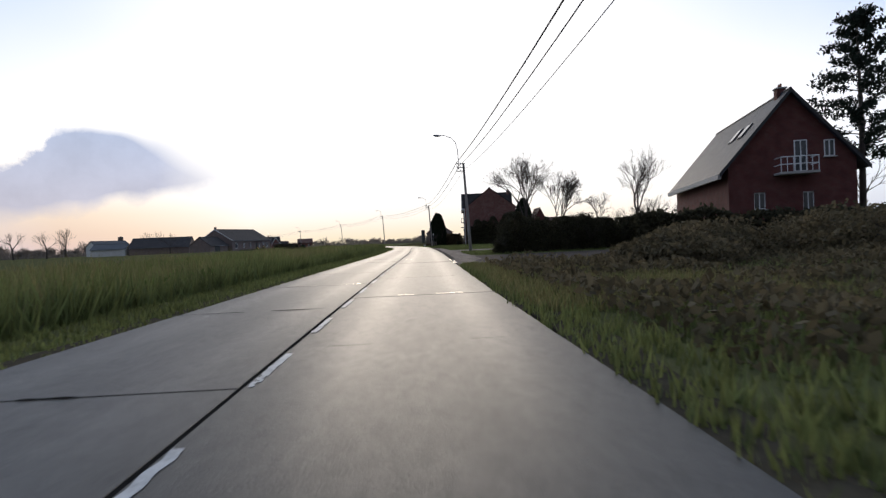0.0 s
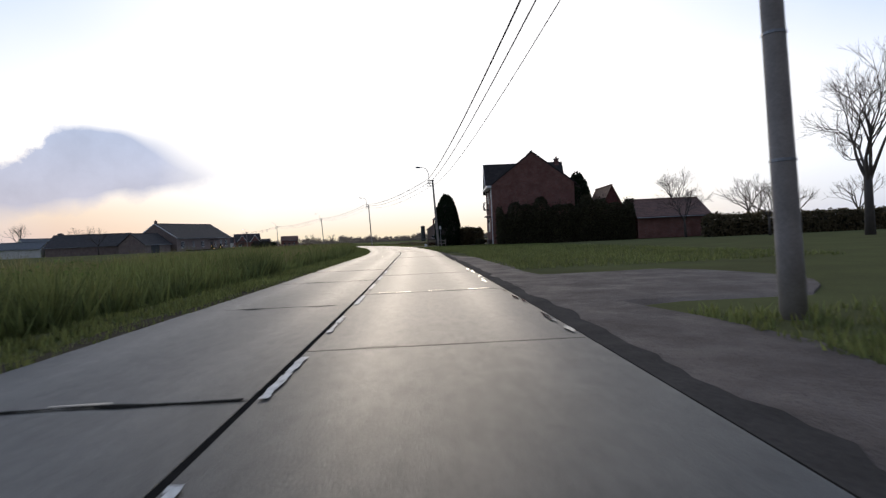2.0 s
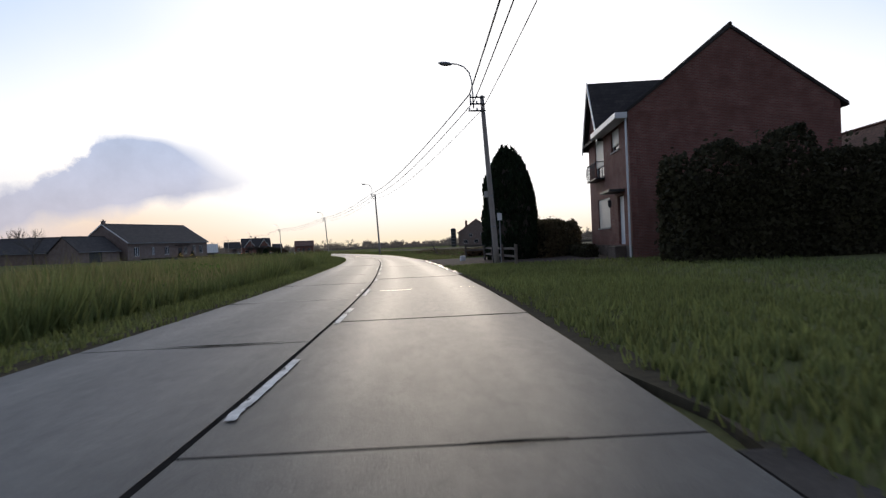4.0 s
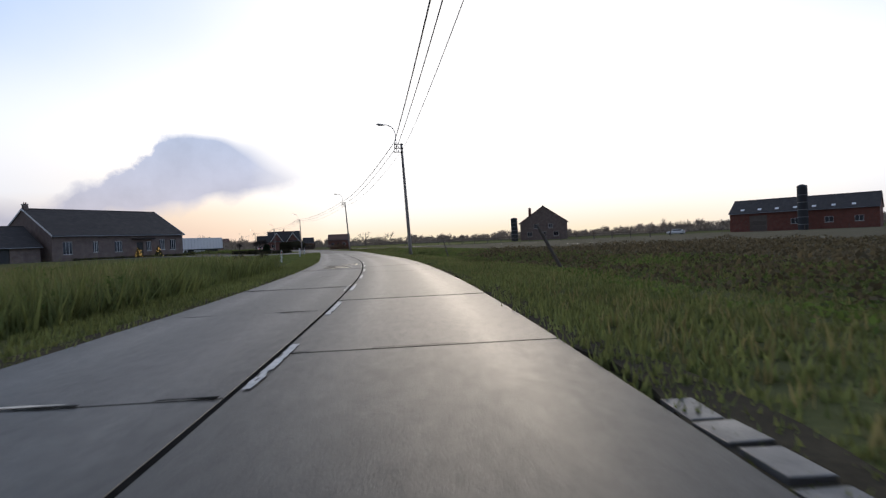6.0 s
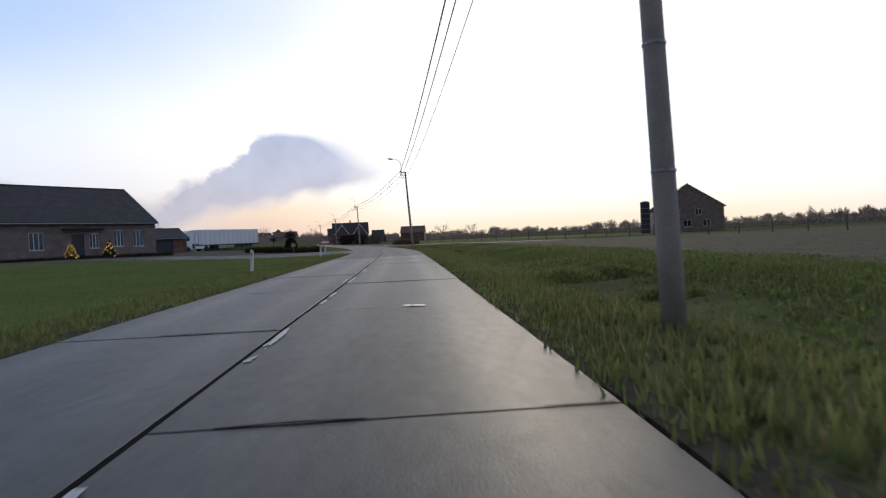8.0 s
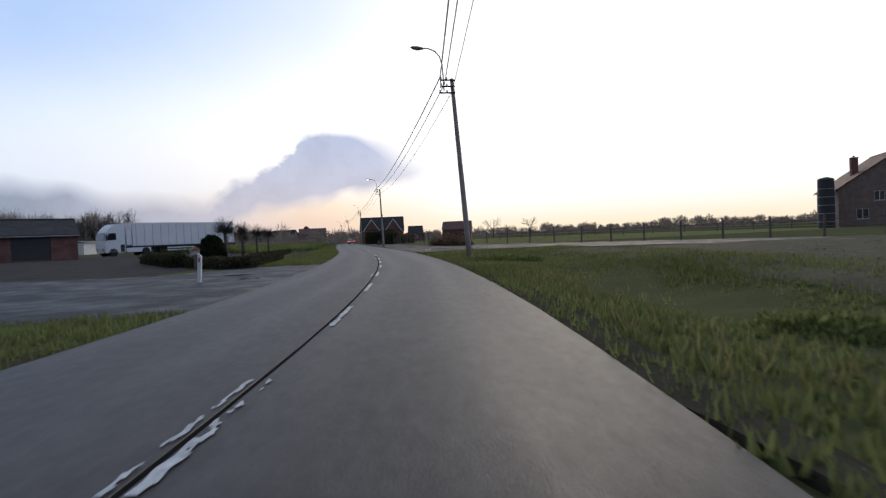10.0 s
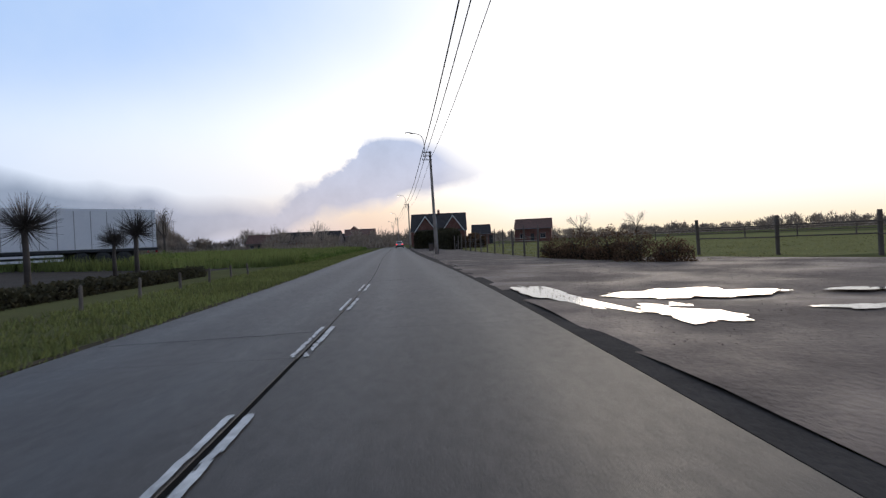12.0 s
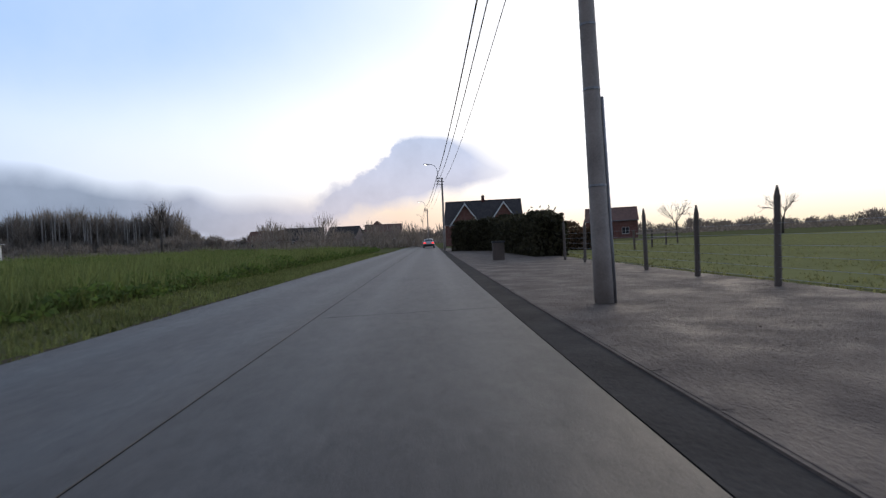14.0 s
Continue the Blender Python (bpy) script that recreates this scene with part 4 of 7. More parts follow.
strip("verge_soil", 82, 234.5, 2.94, 3.4, 0.028, M["verge_mud"], "worn muddy margin between road and grass", "verge", 0.8, 0.4)
strip("field", 118, 226, lambda s: 12 + 1.2 * math.sin(s * 0.15) - 3.4 * min(max((s - 188) / 20, 0), 1), 112, 0.03, M["soil"], "brown ploughed field with wet furrows", "field", 1.0, 1.5, cell=1.0, relief=0.10)


def sheet(name, near, far, z, mat, label, category, n=90, cols=40, relief=0.0):
    """A patch of surface between two lines on the land."""
    def along(line):
        p = np.array(line, float)
        d = np.concatenate([[0], np.cumsum(np.hypot(*np.diff(p, axis=0).T))])
        u = np.linspace(0, 1, n) ** 1.6 * d[-1]
        return np.stack([np.interp(u, d, p[:, 0]), np.interp(u, d, p[:, 1])], -1)
    a, b = along(near), along(far)
    f = np.concatenate([[0], np.linspace(0.004, 0.996, cols - 2), [1]])
    q = (a[:, None] + (b - a)[:, None] * f[None, :, None]).reshape(-1, 2)
    zz = ground_z(q) + z
    verts = []
    for k, (x, y) in enumerate(q):
        i, c = divmod(k, cols)
        h = zz[k] + relief * (0.5 * noise.noise((x * 0.5, y * 0.5, 2)) + 0.35 * noise.noise((x * 1.7, y * 1.7, 5)))
        v = c / cols
        h -= 0.035 * sum(math.exp(-(((v - g - 0.03 * math.sin(x * 0.2)) / 0.02) ** 2)) for g in (0.3, 0.42, 0.62, 0.74)) * (relief > 0)
        verts.append((x, y, h - (0.12 if c in (0, cols - 1) else 0)))
    faces = [(i * cols + c, i * cols + c + 1, (i + 1) * cols + c + 1, (i + 1) * cols + c) for i in range(n - 1) for c in range(cols - 1)]
    ob = mesh_object(name, verts, [g[::-1] for g in faces], mat)
    for p in ob.data.polygons:
        p.use_smooth = True
    return tagged(ob, label, category, kind="structure")


sheet("track", [at(234.6, 3.3).xy, (-45.6, 227.6), (-41, 230.5), (-30, 228.0), (-10, 218.5), (20, 201)], [at(263, 3.3).xy, (-53, 250.8), (-47, 247.5), (-36, 241.5), (-14, 228.8), (16, 211.5)],
      0.055, M["mud"], "muddy farm track with wheel ruts and puddles", "track", relief=0.06)
strip("pavement", 254, 345, 3.40, 8.6, 0.06, M["gravel"], "wet gravel pavement beside the wire fence", "pavement", 1.5, 0.0)
strip("gutter", 233.5, 345, 2.965, lambda s: 3.44 if s > 261 else 3.30 + 0.06 * noise.noise((s * 1.1, 7, 4)), 0.044, M["gutter"], "dark wet concrete gutter along the road edge", "gutter", 0.5, 0.0)
strip("pasture", 250, 345, 9.0, 70, 0.02, M["pasture"], "green pasture behind the wire fence, lightened for low sun and haze", "pasture", 2.0, 0.3)
strip("front_lawn", 158, 206, -22, -4.6, 0.02, M["lawn"], "mown green lawn in front of the farmhouse", "lawn", 1.0, 0.5)
strip("yard", 211, 276, -52, -9.3, 0.02, M["yard"], "dark muddy gravel yard where the lorry stands", "yard", 1.5, 0.6, cell=2.0)
strip("drive", 205, 224, lambda s: -44 if s < 214 else -44 + 7 * (s - 214) if s < 219 else -9 + 0.55 * (s - 219), -2.74, 0.035, M["tarmac"], "wet tarmac drive that opens off the road", "driveway", 1.0, 0.0, cell=1.5)


def kerb():
    for i, s in enumerate(np.arange(262, 300, 1.0)):
        a, b = at(s, 3.45), at(s + 0.985, 3.45)
        bm = bmesh.new()
        L = (b - a).length
        box(bm, 0, -0.10, -0.15, L, 0, 0.016, 0.008)
        ob = part("kerb_stone", bm, M["gravel"], KERB)
        ob.matrix_local = pose(a.x, a.y, 0, 0, 0, math.degrees(math.atan2(b.y - a.y, b.x - a.x)))


KERB = tagged(new("kerb"), "low worn concrete kerb between gutter and pavement", "kerb", kind="structure")
kerb()


def outline(lobes, seed, place, rough=1.0):
    """One sheet of water out of overlapping lobes (u, v, a, b), each a fan with a soft uneven shore."""
    verts, faces, n = [], [], 96
    for q, (lu, lv, a, b) in enumerate(lobes):
        base = len(verts)
        verts.append(place(lu, lv, q))
        for k in range(n):
            t = k * math.tau / n
            c, s_ = math.cos(t), math.sin(t)
            r = 1 + rough * (0.55 * noise.noise((c * 1.3 + seed, s_ * 1.3, q * 3.1)) + 0.30 * noise.noise((c * 3.5, s_ * 3.5, seed + q)) + 0.14 * noise.noise((c * 9, s_ * 9, seed + q)))
            verts.append(place(lu + a * r * c, lv + b * r * s_, q))
        faces += [(base, base + 1 + k, base + 1 + (k + 1) % n) for k in range(n)]
    return verts, faces


def puddle(x, y, a, b, rot, seed, z=0.02, mat="water"):
    c, s_ = math.cos(radians(rot)), math.sin(radians(rot))
    zz = max(gz(x, y), -0.05) + z
    lobes = [(0, 0, a, b)]
    verts, faces = outline(lobes, seed, lambda u, v, q: (x + u * c - v * s_, y + u * s_ + v * c, zz + 0.0006 * q))
    ob = mesh_object("puddle", verts, faces, M[mat])
    tagged(ob, "shallow puddle of standing water that mirrors the sky", "puddle", "puddles")


for x, y, a, b, rot, sd in ((-52.2, 234.9, 2.3, 0.36, -51, 1), (-50.0, 235.3, 1.25, 0.8, 28, 2), (-49.8, 232.9, 0.5, 0.95, 28, 3), (-47.3, 236.2, 0.55, 0.25, 10, 4), (-47.6, 233.9, 0.6, 0.28, 20, 7), (-45.5, 237.2, 0.9, 0.3, 10, 5)):
    puddle(x, y, a, b, rot, sd, 0.072)
puddle(-44.6, 205.8, 0.42, 0.2, 20, 22, 0.047)
puddle(-46.6, 207.4, 0.5, 0.22, 10, 23, 0.047)
puddle(-21.77, 165.3, 0.2, 0.13, 0, 21, 0.0635)
for x, y, a, b, rot, sd in ((2.0, 172.0, 3.0, 0.5, -10, 11), (9.0, 168.0, 2.2, 0.4, 5, 12), (-3.0, 183.0, 2.4, 0.4, 10, 13), (14.0, 178.0, 2.0, 0.4, 0, 14)):
    puddle(x, y, a, b, rot, sd, 0.085)


# ---------------------------------------------------------------- the brick house with the slate roof
def brick_house():
    D, E, R = 7.4, 5.2, 9.6
    root = house("house", pose(26.1, 33.2, 0, 0, 0, 78), 15.0, D, E, R, "red_brick", "slate",
                 "dark red brick house with a steep slate roof and gable balcony", gable_l=((4.35, 1.9, 5.0, 3.2), (1.5, 2.2, 2.2, 3.3), (3.9, 4.5, 4.65, 6.5), (5.6, 5.35, 6.2, 6.4)),
                 over=0.6, side=0.35, gutter=False)
    k = (R - E) / (D / 2)
    bm = bmesh.new()
    box(bm, -0.36, D + 0.52, E - 0.6 * k - 0.22, 15.36, D + 0.72, E - 0.6 * k + 0.12, 0.01)
    part("fascia", bm, M["stone"], root, "pale boxed eaves")
    for s_ in (-1, 1):
        bm = bmesh.new()
        y0, y1 = D / 2 + s_ * (D / 2 + 0.62), D / 2
        z0, z1 = E - 0.62 * k, R
        q = [(-0.37, y0, z0 - 0.08), (-0.37, y1, z1 - 0.08), (-0.37, y1, z1 + 0.2), (-0.37, y0, z0 + 0.2)]
        lo = [bm.verts.new(p) for p in q]
        hi = [bm.verts.new((p[0] - 0.05, p[1], p[2])) for p in q]
        bm.faces.new(lo), bm.faces.new(hi)
        for i in range(4):
            bm.faces.new((lo[i], lo[(i + 1) % 4], hi[(i + 1) % 4], hi[i]))
        part("bargeboard", bm, M["chassis"], root, "dark stained bargeboard")
    chimney(root, 1.3, D / 2, R - 0.5, R + 0.5)
    for x in (2.6, 4.5):
        y = D / 2 + 1.75
        z = R - 1.75 * k + 0.19
        bm = bmesh.new()
        box(bm, x - 0.45, -0.6, 0, x + 0.45, 0.6, 0.07, 0.01)
        sk = part("skylight", bm, M["iron"], root, "roof window frame")
        sk.matrix_local = Matrix.Translation((0, y, z)) @ Euler((-math.atan(k), 0, 0)).to_matrix().to_4x4()
        bm = bmesh.new()
        box(bm, x - 0.38, -0.52, 0.072, x + 0.38, 0.52, 0.085)
        part("pane", bm, M["glass"], sk, "glass that mirrors the sky")
    # balcony on the gable
    bm = bmesh.new()
    box(bm, -1.1, 2.5, 4.28, -0.01, 4.7, 4.44, 0.02)
    bal = part("balcony", bm, M["stone"], root, "small concrete balcony")
    for y in np.linspace(2.55, 4.65, 7):
        bm = bmesh.new()
        tube(bm, [(-1.05, y, 4.44), (-1.05, y, 5.36)], 0.025, 6)
        part("baluster", bm, M["white"], bal, "white baluster")
    for z in (5.36, 4.9):
        bm = bmesh.new()
        tube(bm, [(-0.01, 2.55, z), (-1.05, 2.55, z), (-1.05, 4.65, z), (-0.01, 4.65, z)], 0.035, 6)
        part("rail", bm, M["white"], bal, "white rail")


brick_house()


# ---------------------------------------------------------------- the brown brick house by the road
def corner_house():
    Y0, Y1 = 106.3, 114.5
    w, d = Y1 - Y0, 9.4
    E, R = 6.75, 10.3
    f = lambda y: Y1 - y
    root = house("house", pose(4.75, 117.3, -0.05, 0, 0, -90) @ Matrix.Scale(1.1, 4), w, d, E, R, "brown_brick", "tile_dark",
                 "two-storey brown brick house with a front gable and lowered roller shutters",
                 front=((f(112.65), 1.55, f(110.05), 3.15, "window", 1.0), (f(112.9), 4.4, f(110.95), 6.55, "window", 0.72), (f(109.35), 5.35, f(107.9), 6.4, "window", 0.75),
                        (f(108.55), 0.65, f(107.45), 3.05, "door")), over=0.35, side=0.06, gutter=False, bars=1, door_mat="white")
    # boxed white gutter on the low part of the front
    bm = bmesh.new()
    box(bm, f(111.2), -0.62, E - 0.30, w + 0.1, -0.05, E - 0.02, 0.02)
    part("gutter", bm, M["white"], root, "boxed white gutter")
    bm = bmesh.new()
    tube(bm, [(w - 0.05, -0.1, E - 0.3), (w - 0.05, -0.1, 0.05)], 0.05, 8)
    part("downpipe", bm, M["white"], root, "pale downpipe")
    # front gable
    x0, x1, top = 0.0, f(111.2), R - 0.55
    xm = (x0 + x1) / 2
    bm = bmesh.new()
    prism(bm, ((x0, E - 0.02), (x1, E - 0.02), (xm, top)), -0.012, 0.29)
    part("front_gable", bm, M["brown_brick"], root)
    bm = bmesh.new()
    prism(bm, ((x0, E - 0.02), (x1, E - 0.02), (xm, top)), d - 0.29, d + 0.012)
    part("back_gable", bm, M["brown_brick"], root)
    chimney(root, xm, d - 0.5, top - 0.6, top + 0.55, 0.5, "brown_brick")
    for a, b in (((x0 - 0.25, E - 0.45), (xm, top + 0.1)), ((x1 + 0.25, E - 0.45), (xm, top + 0.1))):
        bm = bmesh.new()
        lo = [bm.verts.new(p) for p in ((a[0], -0.3, a[1]), (b[0], -0.3, b[1]), (b[0], d + 0.2, b[1]), (a[0], d + 0.2, a[1]))]
        hi = [bm.verts.new(v.co + Vector((0, 0, 0.15))) for v in lo]
        bm.faces.new(lo), bm.faces.new(hi)
        for i in range(4):
            bm.faces.new((lo[i], lo[(i + 1) % 4], hi[(i + 1) % 4], hi[i]))
        part("gable_roof", bm, M["tile_dark"], root)
        bm = bmesh.new()
        q = [(a[0], a[1] - 0.16), (b[0], b[1] - 0.16), (b[0], b[1] + 0.2), (a[0], a[1] + 0.2)]
        prism(bm, q, -0.36, -0.31)
        part("bargeboard", bm, M["white"], root, "white painted bargeboard")
    # plinth, door surround and step
    bm = bmesh.new()
    box(bm, -0.02, -0.03, 0, w + 0.02, -0.002, 0.6)
    part("plinth", bm, M["gravel"], root, "dark brown rendered plinth")
    bm = bmesh.new()
    box(bm, f(108.7), -0.55, 0, f(107.3), -0.035, 0.58, 0.02)
    part("doorstep", bm, M["gravel"], root, "stone doorstep")
    bm = bmesh.new()
    box(bm, f(109.0), -0.75, 3.2, f(107.2), -0.01, 3.32, 0.01)
    part("porch_hood", bm, M["iron"], root, "dark porch hood")
    bm = bmesh.new()
    lathe(bm, ((0.03, 2.55), (0.09, 2.62), (0.09, 2.85), (0.12, 2.88), (0.02, 2.98)), 8, (f(109.3), -0.2))
    part("wall_lamp", bm, M["iron"], root, "black wall lantern")
    # bowed iron balcony before the upper window
    xa, xb, z0 = f(113.0), f(110.9), 4.32
    bm = bmesh.new()
    box(bm, xa, -0.5, z0 - 0.1, xb, -0.01, z0, 0.02)
    bal = part("balconet", bm, M["iron"], root, "small iron balcony")
    for x in np.linspace(xa + 0.03, xb - 0.03, 12):
        bm = bmesh.new()
        tube(bm, [(x, -0.47, z0), (x, -0.55, z0 + 0.3), (x, -0.47, z0 + 0.85)], 0.014, 5)
        part("baluster", bm, M["iron"], bal)
    bm = bmesh.new()
    tube(bm, [(xa + 0.03, -0.02, z0 + 0.85), (xa + 0.03, -0.47, z0 + 0.85), (xb - 0.03, -0.47, z0 + 0.85), (xb - 0.03, -0.02, z0 + 0.85)], 0.025, 6)
    part("rail", bm, M["iron"], bal)


corner_house()
house("outbuilding", pose(18.7, 110.5, gz(18.7, 110.5), 0, 0, 0) @ pose(3.6, 0, 0, 0, 0, 90), 7.0, 3.6, 3.3, 6.9, "red_brick", "tile_red", "narrow steep-roofed brick outbuilding behind the lawn", over=0.2, side=0.15, gutter=False)


# ---------------------------------------------------------------- the farmhouse
def farmhouse():
    z = gz(-70, 195) - 0.1
    root = house("farmhouse", pose(-73.88, 185.66, z, 0, 0, 70.4), 20.4, 15.0, 3.9, 7.95, "pale_brick", "tile_dark",
                 "long low brick farmhouse with a broad dark tiled roof",
                 front=((1.4, 1.05, 2.7, 2.9), (5.5, 1.25, 6.3, 2.85), (8.7, 1.15, 9.9, 2.85), (12.2, 0.15, 13.3, 2.6, "door"), (13.8, 1.15, 14.7, 2.7), (16.1, 1.25, 17.1, 3.0), (18.0, 1.2, 19.1, 2.95)),
                 over=0.45, side=0.12, frame_mat="white", bars=2)
    bm = bmesh.new()
    box(bm, 11.4, -0.7, 3.05, 15.0, -0.02, 3.22, 0.02)
    part("porch_roof", bm, M["tile_dark"], root, "flat dark porch roof")
    chimney(root, 0.35, 7.5, 7.4, 8.7, 0.6, "pale_brick")
    for x0 in (0.0, 20.4):
        s = -1 if x0 == 0 else 1
        for ya, yb in ((-0.45, 7.5), (15.45, 7.5)):
            bm = bmesh.new()
            k = 4.05 / 7.5
            za, zb = (3.9 - 0.45 * k, 7.95)
            a = [(x0 + s * 0.125, ya, za - 0.06), (x0 + s * 0.16, ya, za - 0.06), (x0 + s * 0.16, yb, zb - 0.06), (x0 + s * 0.125, yb, zb - 0.06)]
            lo = [bm.verts.new(p) for p in a]
            hi = [bm.verts.new((p[0], p[1], p[2] + 0.26)) for p in a]
            bm.faces.new(lo), bm.faces.new(hi)
            for i in range(4):
                bm.faces.new((lo[i], lo[(i + 1) % 4], hi[(i + 1) % 4], hi[i]))
            part("bargeboard", bm, M["white"], root, "pale bargeboard")
    house("outbuilding", pose(-78.1, 177.5, z, 0, 0, 70.4), 8.2, 9.0, 2.4, 5.2, "pale_brick", "tile_dark", "low brick outbuilding with a dark tiled roof beside the farmhouse", front=((2.0, 0.1, 4.6, 2.1, "door"),), over=0.4, category="outbuilding")


farmhouse()


def fir_lit(x, y, h, seed):
    root = thing("christmas_tree", pose(x, y, gz(x, y)), "small fir with warm fairy lights beside the farmhouse door", "christmas tree", "lit fir trees")
    r = np.random.default_rng(seed)
    n = 900
    z = r.random(n) ** 0.8
    a = r.random(n) * math.tau
    rad = (1 - z) * 0.42 * h * (0.5 + 0.5 * r.random(n)) + 0.02
    leaves("foliage", np.stack([rad * np.cos(a), rad * np.sin(a), 0.12 + z * h], -1), 0.13, M["needles"], root, "", 0.1, seed)
    bm = bmesh.new()
    tube(bm, [(0, 0, 0), (0, 0, h * 0.9)], [0.05, 0.015], 6)
    part("trunk", bm, M["bark"], root)
    for k in range(26):
        zz = (k + 0.5) / 26
        aa = k * 2.4
        rr = (1 - zz) * 0.43 * h + 0.03
        bm = bmesh.new()
        bmesh.ops.create_icosphere(bm, subdivisions=1, radius=0.032)
        bmesh.ops.translate(bm, verts=bm.verts, vec=(rr * math.cos(aa), rr * math.sin(aa), 0.14 + zz * h))
        part("fairy_light", bm, M["fairy"], root, "warm fairy light")


fir_lit(-69.0, 196.4, 1.5, 21)
fir_lit(-67.9, 199.7, 1.6, 22)
hedge(-72.0, 187.2, -65.4, 205.4, 0.6, 0.38, "hedge", "low dark clipped hedge along the farmhouse front", 48, 240, 0.08)


# ---------------------------------------------------------------- other houses, near to far
def villa():
    # wall brick picked paler, so that its colour stands for glare and haze
    root = house("house", pose(5.2, 279, 0, 0, 0, 90), 10, 13.6, 5.2, 9.9, "pale_brick", "tile_red", "detached brick house, tiled gable roof, beyond the field, paled for haze",
                 gable_l=((2.0, 1.0, 3.4, 2.4), (5.8, 1.0, 7.4, 2.4), (9.6, 1.0, 11.0, 2.4), (4.0, 3.4, 5.2, 4.7), (8.2, 3.4, 9.4, 4.7)), category="house")
    chimney(root, 4.0, 10.6, 6.2, 9.6, 0.8, "brown_brick")


villa()


def silo(x, y, r, h, label, mat="stone"):
    root = thing("silo", pose(x, y, gz(x, y)), label, "silo", "farm silos")
    bm = bmesh.new()
    lathe(bm, ((r, 0), (r, h * 0.9), (r * 0.95, h * 0.93)), 18)
    part("drum", bm, M[mat], root, "", False)
    bm = bmesh.new()
    lathe(bm, ((r * 1.06, h * 0.93), (r * 0.9, h * 0.97), (0.1, h)), 18)
    part("cap", bm, M["chassis"], root, "dark cap")
    for k in range(5):
        bm = bmesh.new()
        lathe(bm, ((r, h * (0.12 + 0.16 * k)), (r + 0.04, h * (0.12 + 0.16 * k) + 0.02), (r + 0.04, h * (0.12 + 0.16 * k) + 0.08), (r, h * (0.12 + 0.16 * k) + 0.1)), 18)
        part("hoop", bm, M["steel"], root)


silo(-10.2, 277.5, 0.95, 6.9, "round dark silo beside the house", "chassis")
silo(50.0, 240.3, 0.95, 9.6, "tall narrow silo beside the red barn", "chassis")
BARN = house("barn", pose(39.8, 251.5, 0, 0, 0, -34), 27, 11.5, 4.3, 7.2, "barn_brick", "tile_dark", "long red brick barn with a dark roof beside the field", front=((4, 0.1, 7.5, 3.6, "door"), (12, 1.4, 13.5, 2.6), (18, 1.4, 19.5, 2.6), (23, 1.4, 24.5, 2.6)),
      gable_l=((2, 1.2, 3.2, 2.6), (8, 1.2, 9.2, 2.6)), category="barn", door_mat="wood")
for x in np.arange(2.5, 26, 3.4):
    k = 2.9 / 5.75
    bm = bmesh.new()
    box(bm, x - 0.35, -0.4, 0, x + 0.35, 0.4, 0.06, 0.01)
    sk = part("skylight", bm, M["white"], BARN, "pale translucent roof light")
    sk.matrix_local = Matrix.Translation((0, 1.0, 4.3 + k * 1.0 + 0.17)) @ Euler((math.atan(k), 0, 0)).to_matrix().to_4x4()
house("barn", pose(-113.0, 190.0, gz(-108, 195), 0, 0, 14), 20, 12, 2.6, 6.0, "pale_brick", "tile_dark", "long farm shed with a low dark tiled roof behind the farmhouse", category="barn")
house("shed", pose(-124.6, 186.8, gz(-120, 188), 0, 0, 14), 11, 8, 2.5, 4.3, "render_white", "slate", "pale low shed with a grey roof beside the farm shed", category="shed")
house("garage", pose(21.5, 104.5, 0, 0, 0, 0), 8.5, 6.5, 2.6, 4.6, "brown_brick", "tile_red", "low brick garage with a tiled roof", category="garage")
house("garage", pose(-84.5, 218.9, gz(-84, 222), 0, 0, 62), 6.8, 7.0, 2.3, 3.7, "brown_brick", "tile_dark", "low brick garage at the end of the wet drive", front=((2.0, 0.1, 4.8, 2.1, "door"),), category="garage")
silo(-155.2, 255.0, 1.15, 9.2, "tall round brown silo behind the yard", "wood")
house("barn", pose(-156.0, 238.0, gz(-150, 245), 0, 0, 58), 15, 9.5, 4.4, 6.9, "render_white", "slate", "pale gabled barn with a grey roof behind the yard", category="barn")
house("shed", pose(-156.4, 276.8, gz(-160, 283), 0, 0, 120.5), 14.2, 6, 2.8, 3.1, "render_white", "slate", "long low white shed in the meadow", category="shed")


def bungalow():
    root = house("bungalow", pose(-117.2, 337.2, 0, 0, 0, 26.6), 13.6, 10.5, 3.9, 8.0, "brown_brick", "tile_dark", "house with two white-edged front gables behind a tall hedge",
                 front=((1.4, 1.0, 3.0, 2.4), (10.2, 1.0, 11.8, 2.4)), gutter=True)
    for xm in (3.6, 10.4):
        bm = bmesh.new()
        prism(bm, ((xm - 2.4, 3.9), (xm + 2.4, 3.9), (xm, 7.2)), -0.02, 0.3)
        part("front_gable", bm, M["brown_brick"], root)
        for s in (-1, 1):
            bm = bmesh.new()
            lo = [bm.verts.new(p) for p in ((xm + s * 2.8, -0.35, 3.4), (xm, -0.35, 7.3), (xm, 5.0, 7.3), (xm + s * 2.8, 5.0, 3.4))]
            hi = [bm.verts.new(v.co + Vector((0, 0, 0.14))) for v in lo]
            bm.faces.new(lo), bm.faces.new(hi)
            for i in range(4):
                bm.faces.new((lo[i], lo[(i + 1) % 4], hi[(i + 1) % 4], hi[i]))
            part("gable_roof", bm, M["tile_dark"], root)
            bm = bmesh.new()
            prism(bm, ((xm + s * 2.8, 3.25), (xm, 7.15), (xm, 7.5), (xm + s * 2.8, 3.6)), -0.42, -0.36)
            part("bargeboard", bm, M["white"], root, "white bargeboard")
    chimney(root, 6.8, 5.2, 7.6, 8.9)


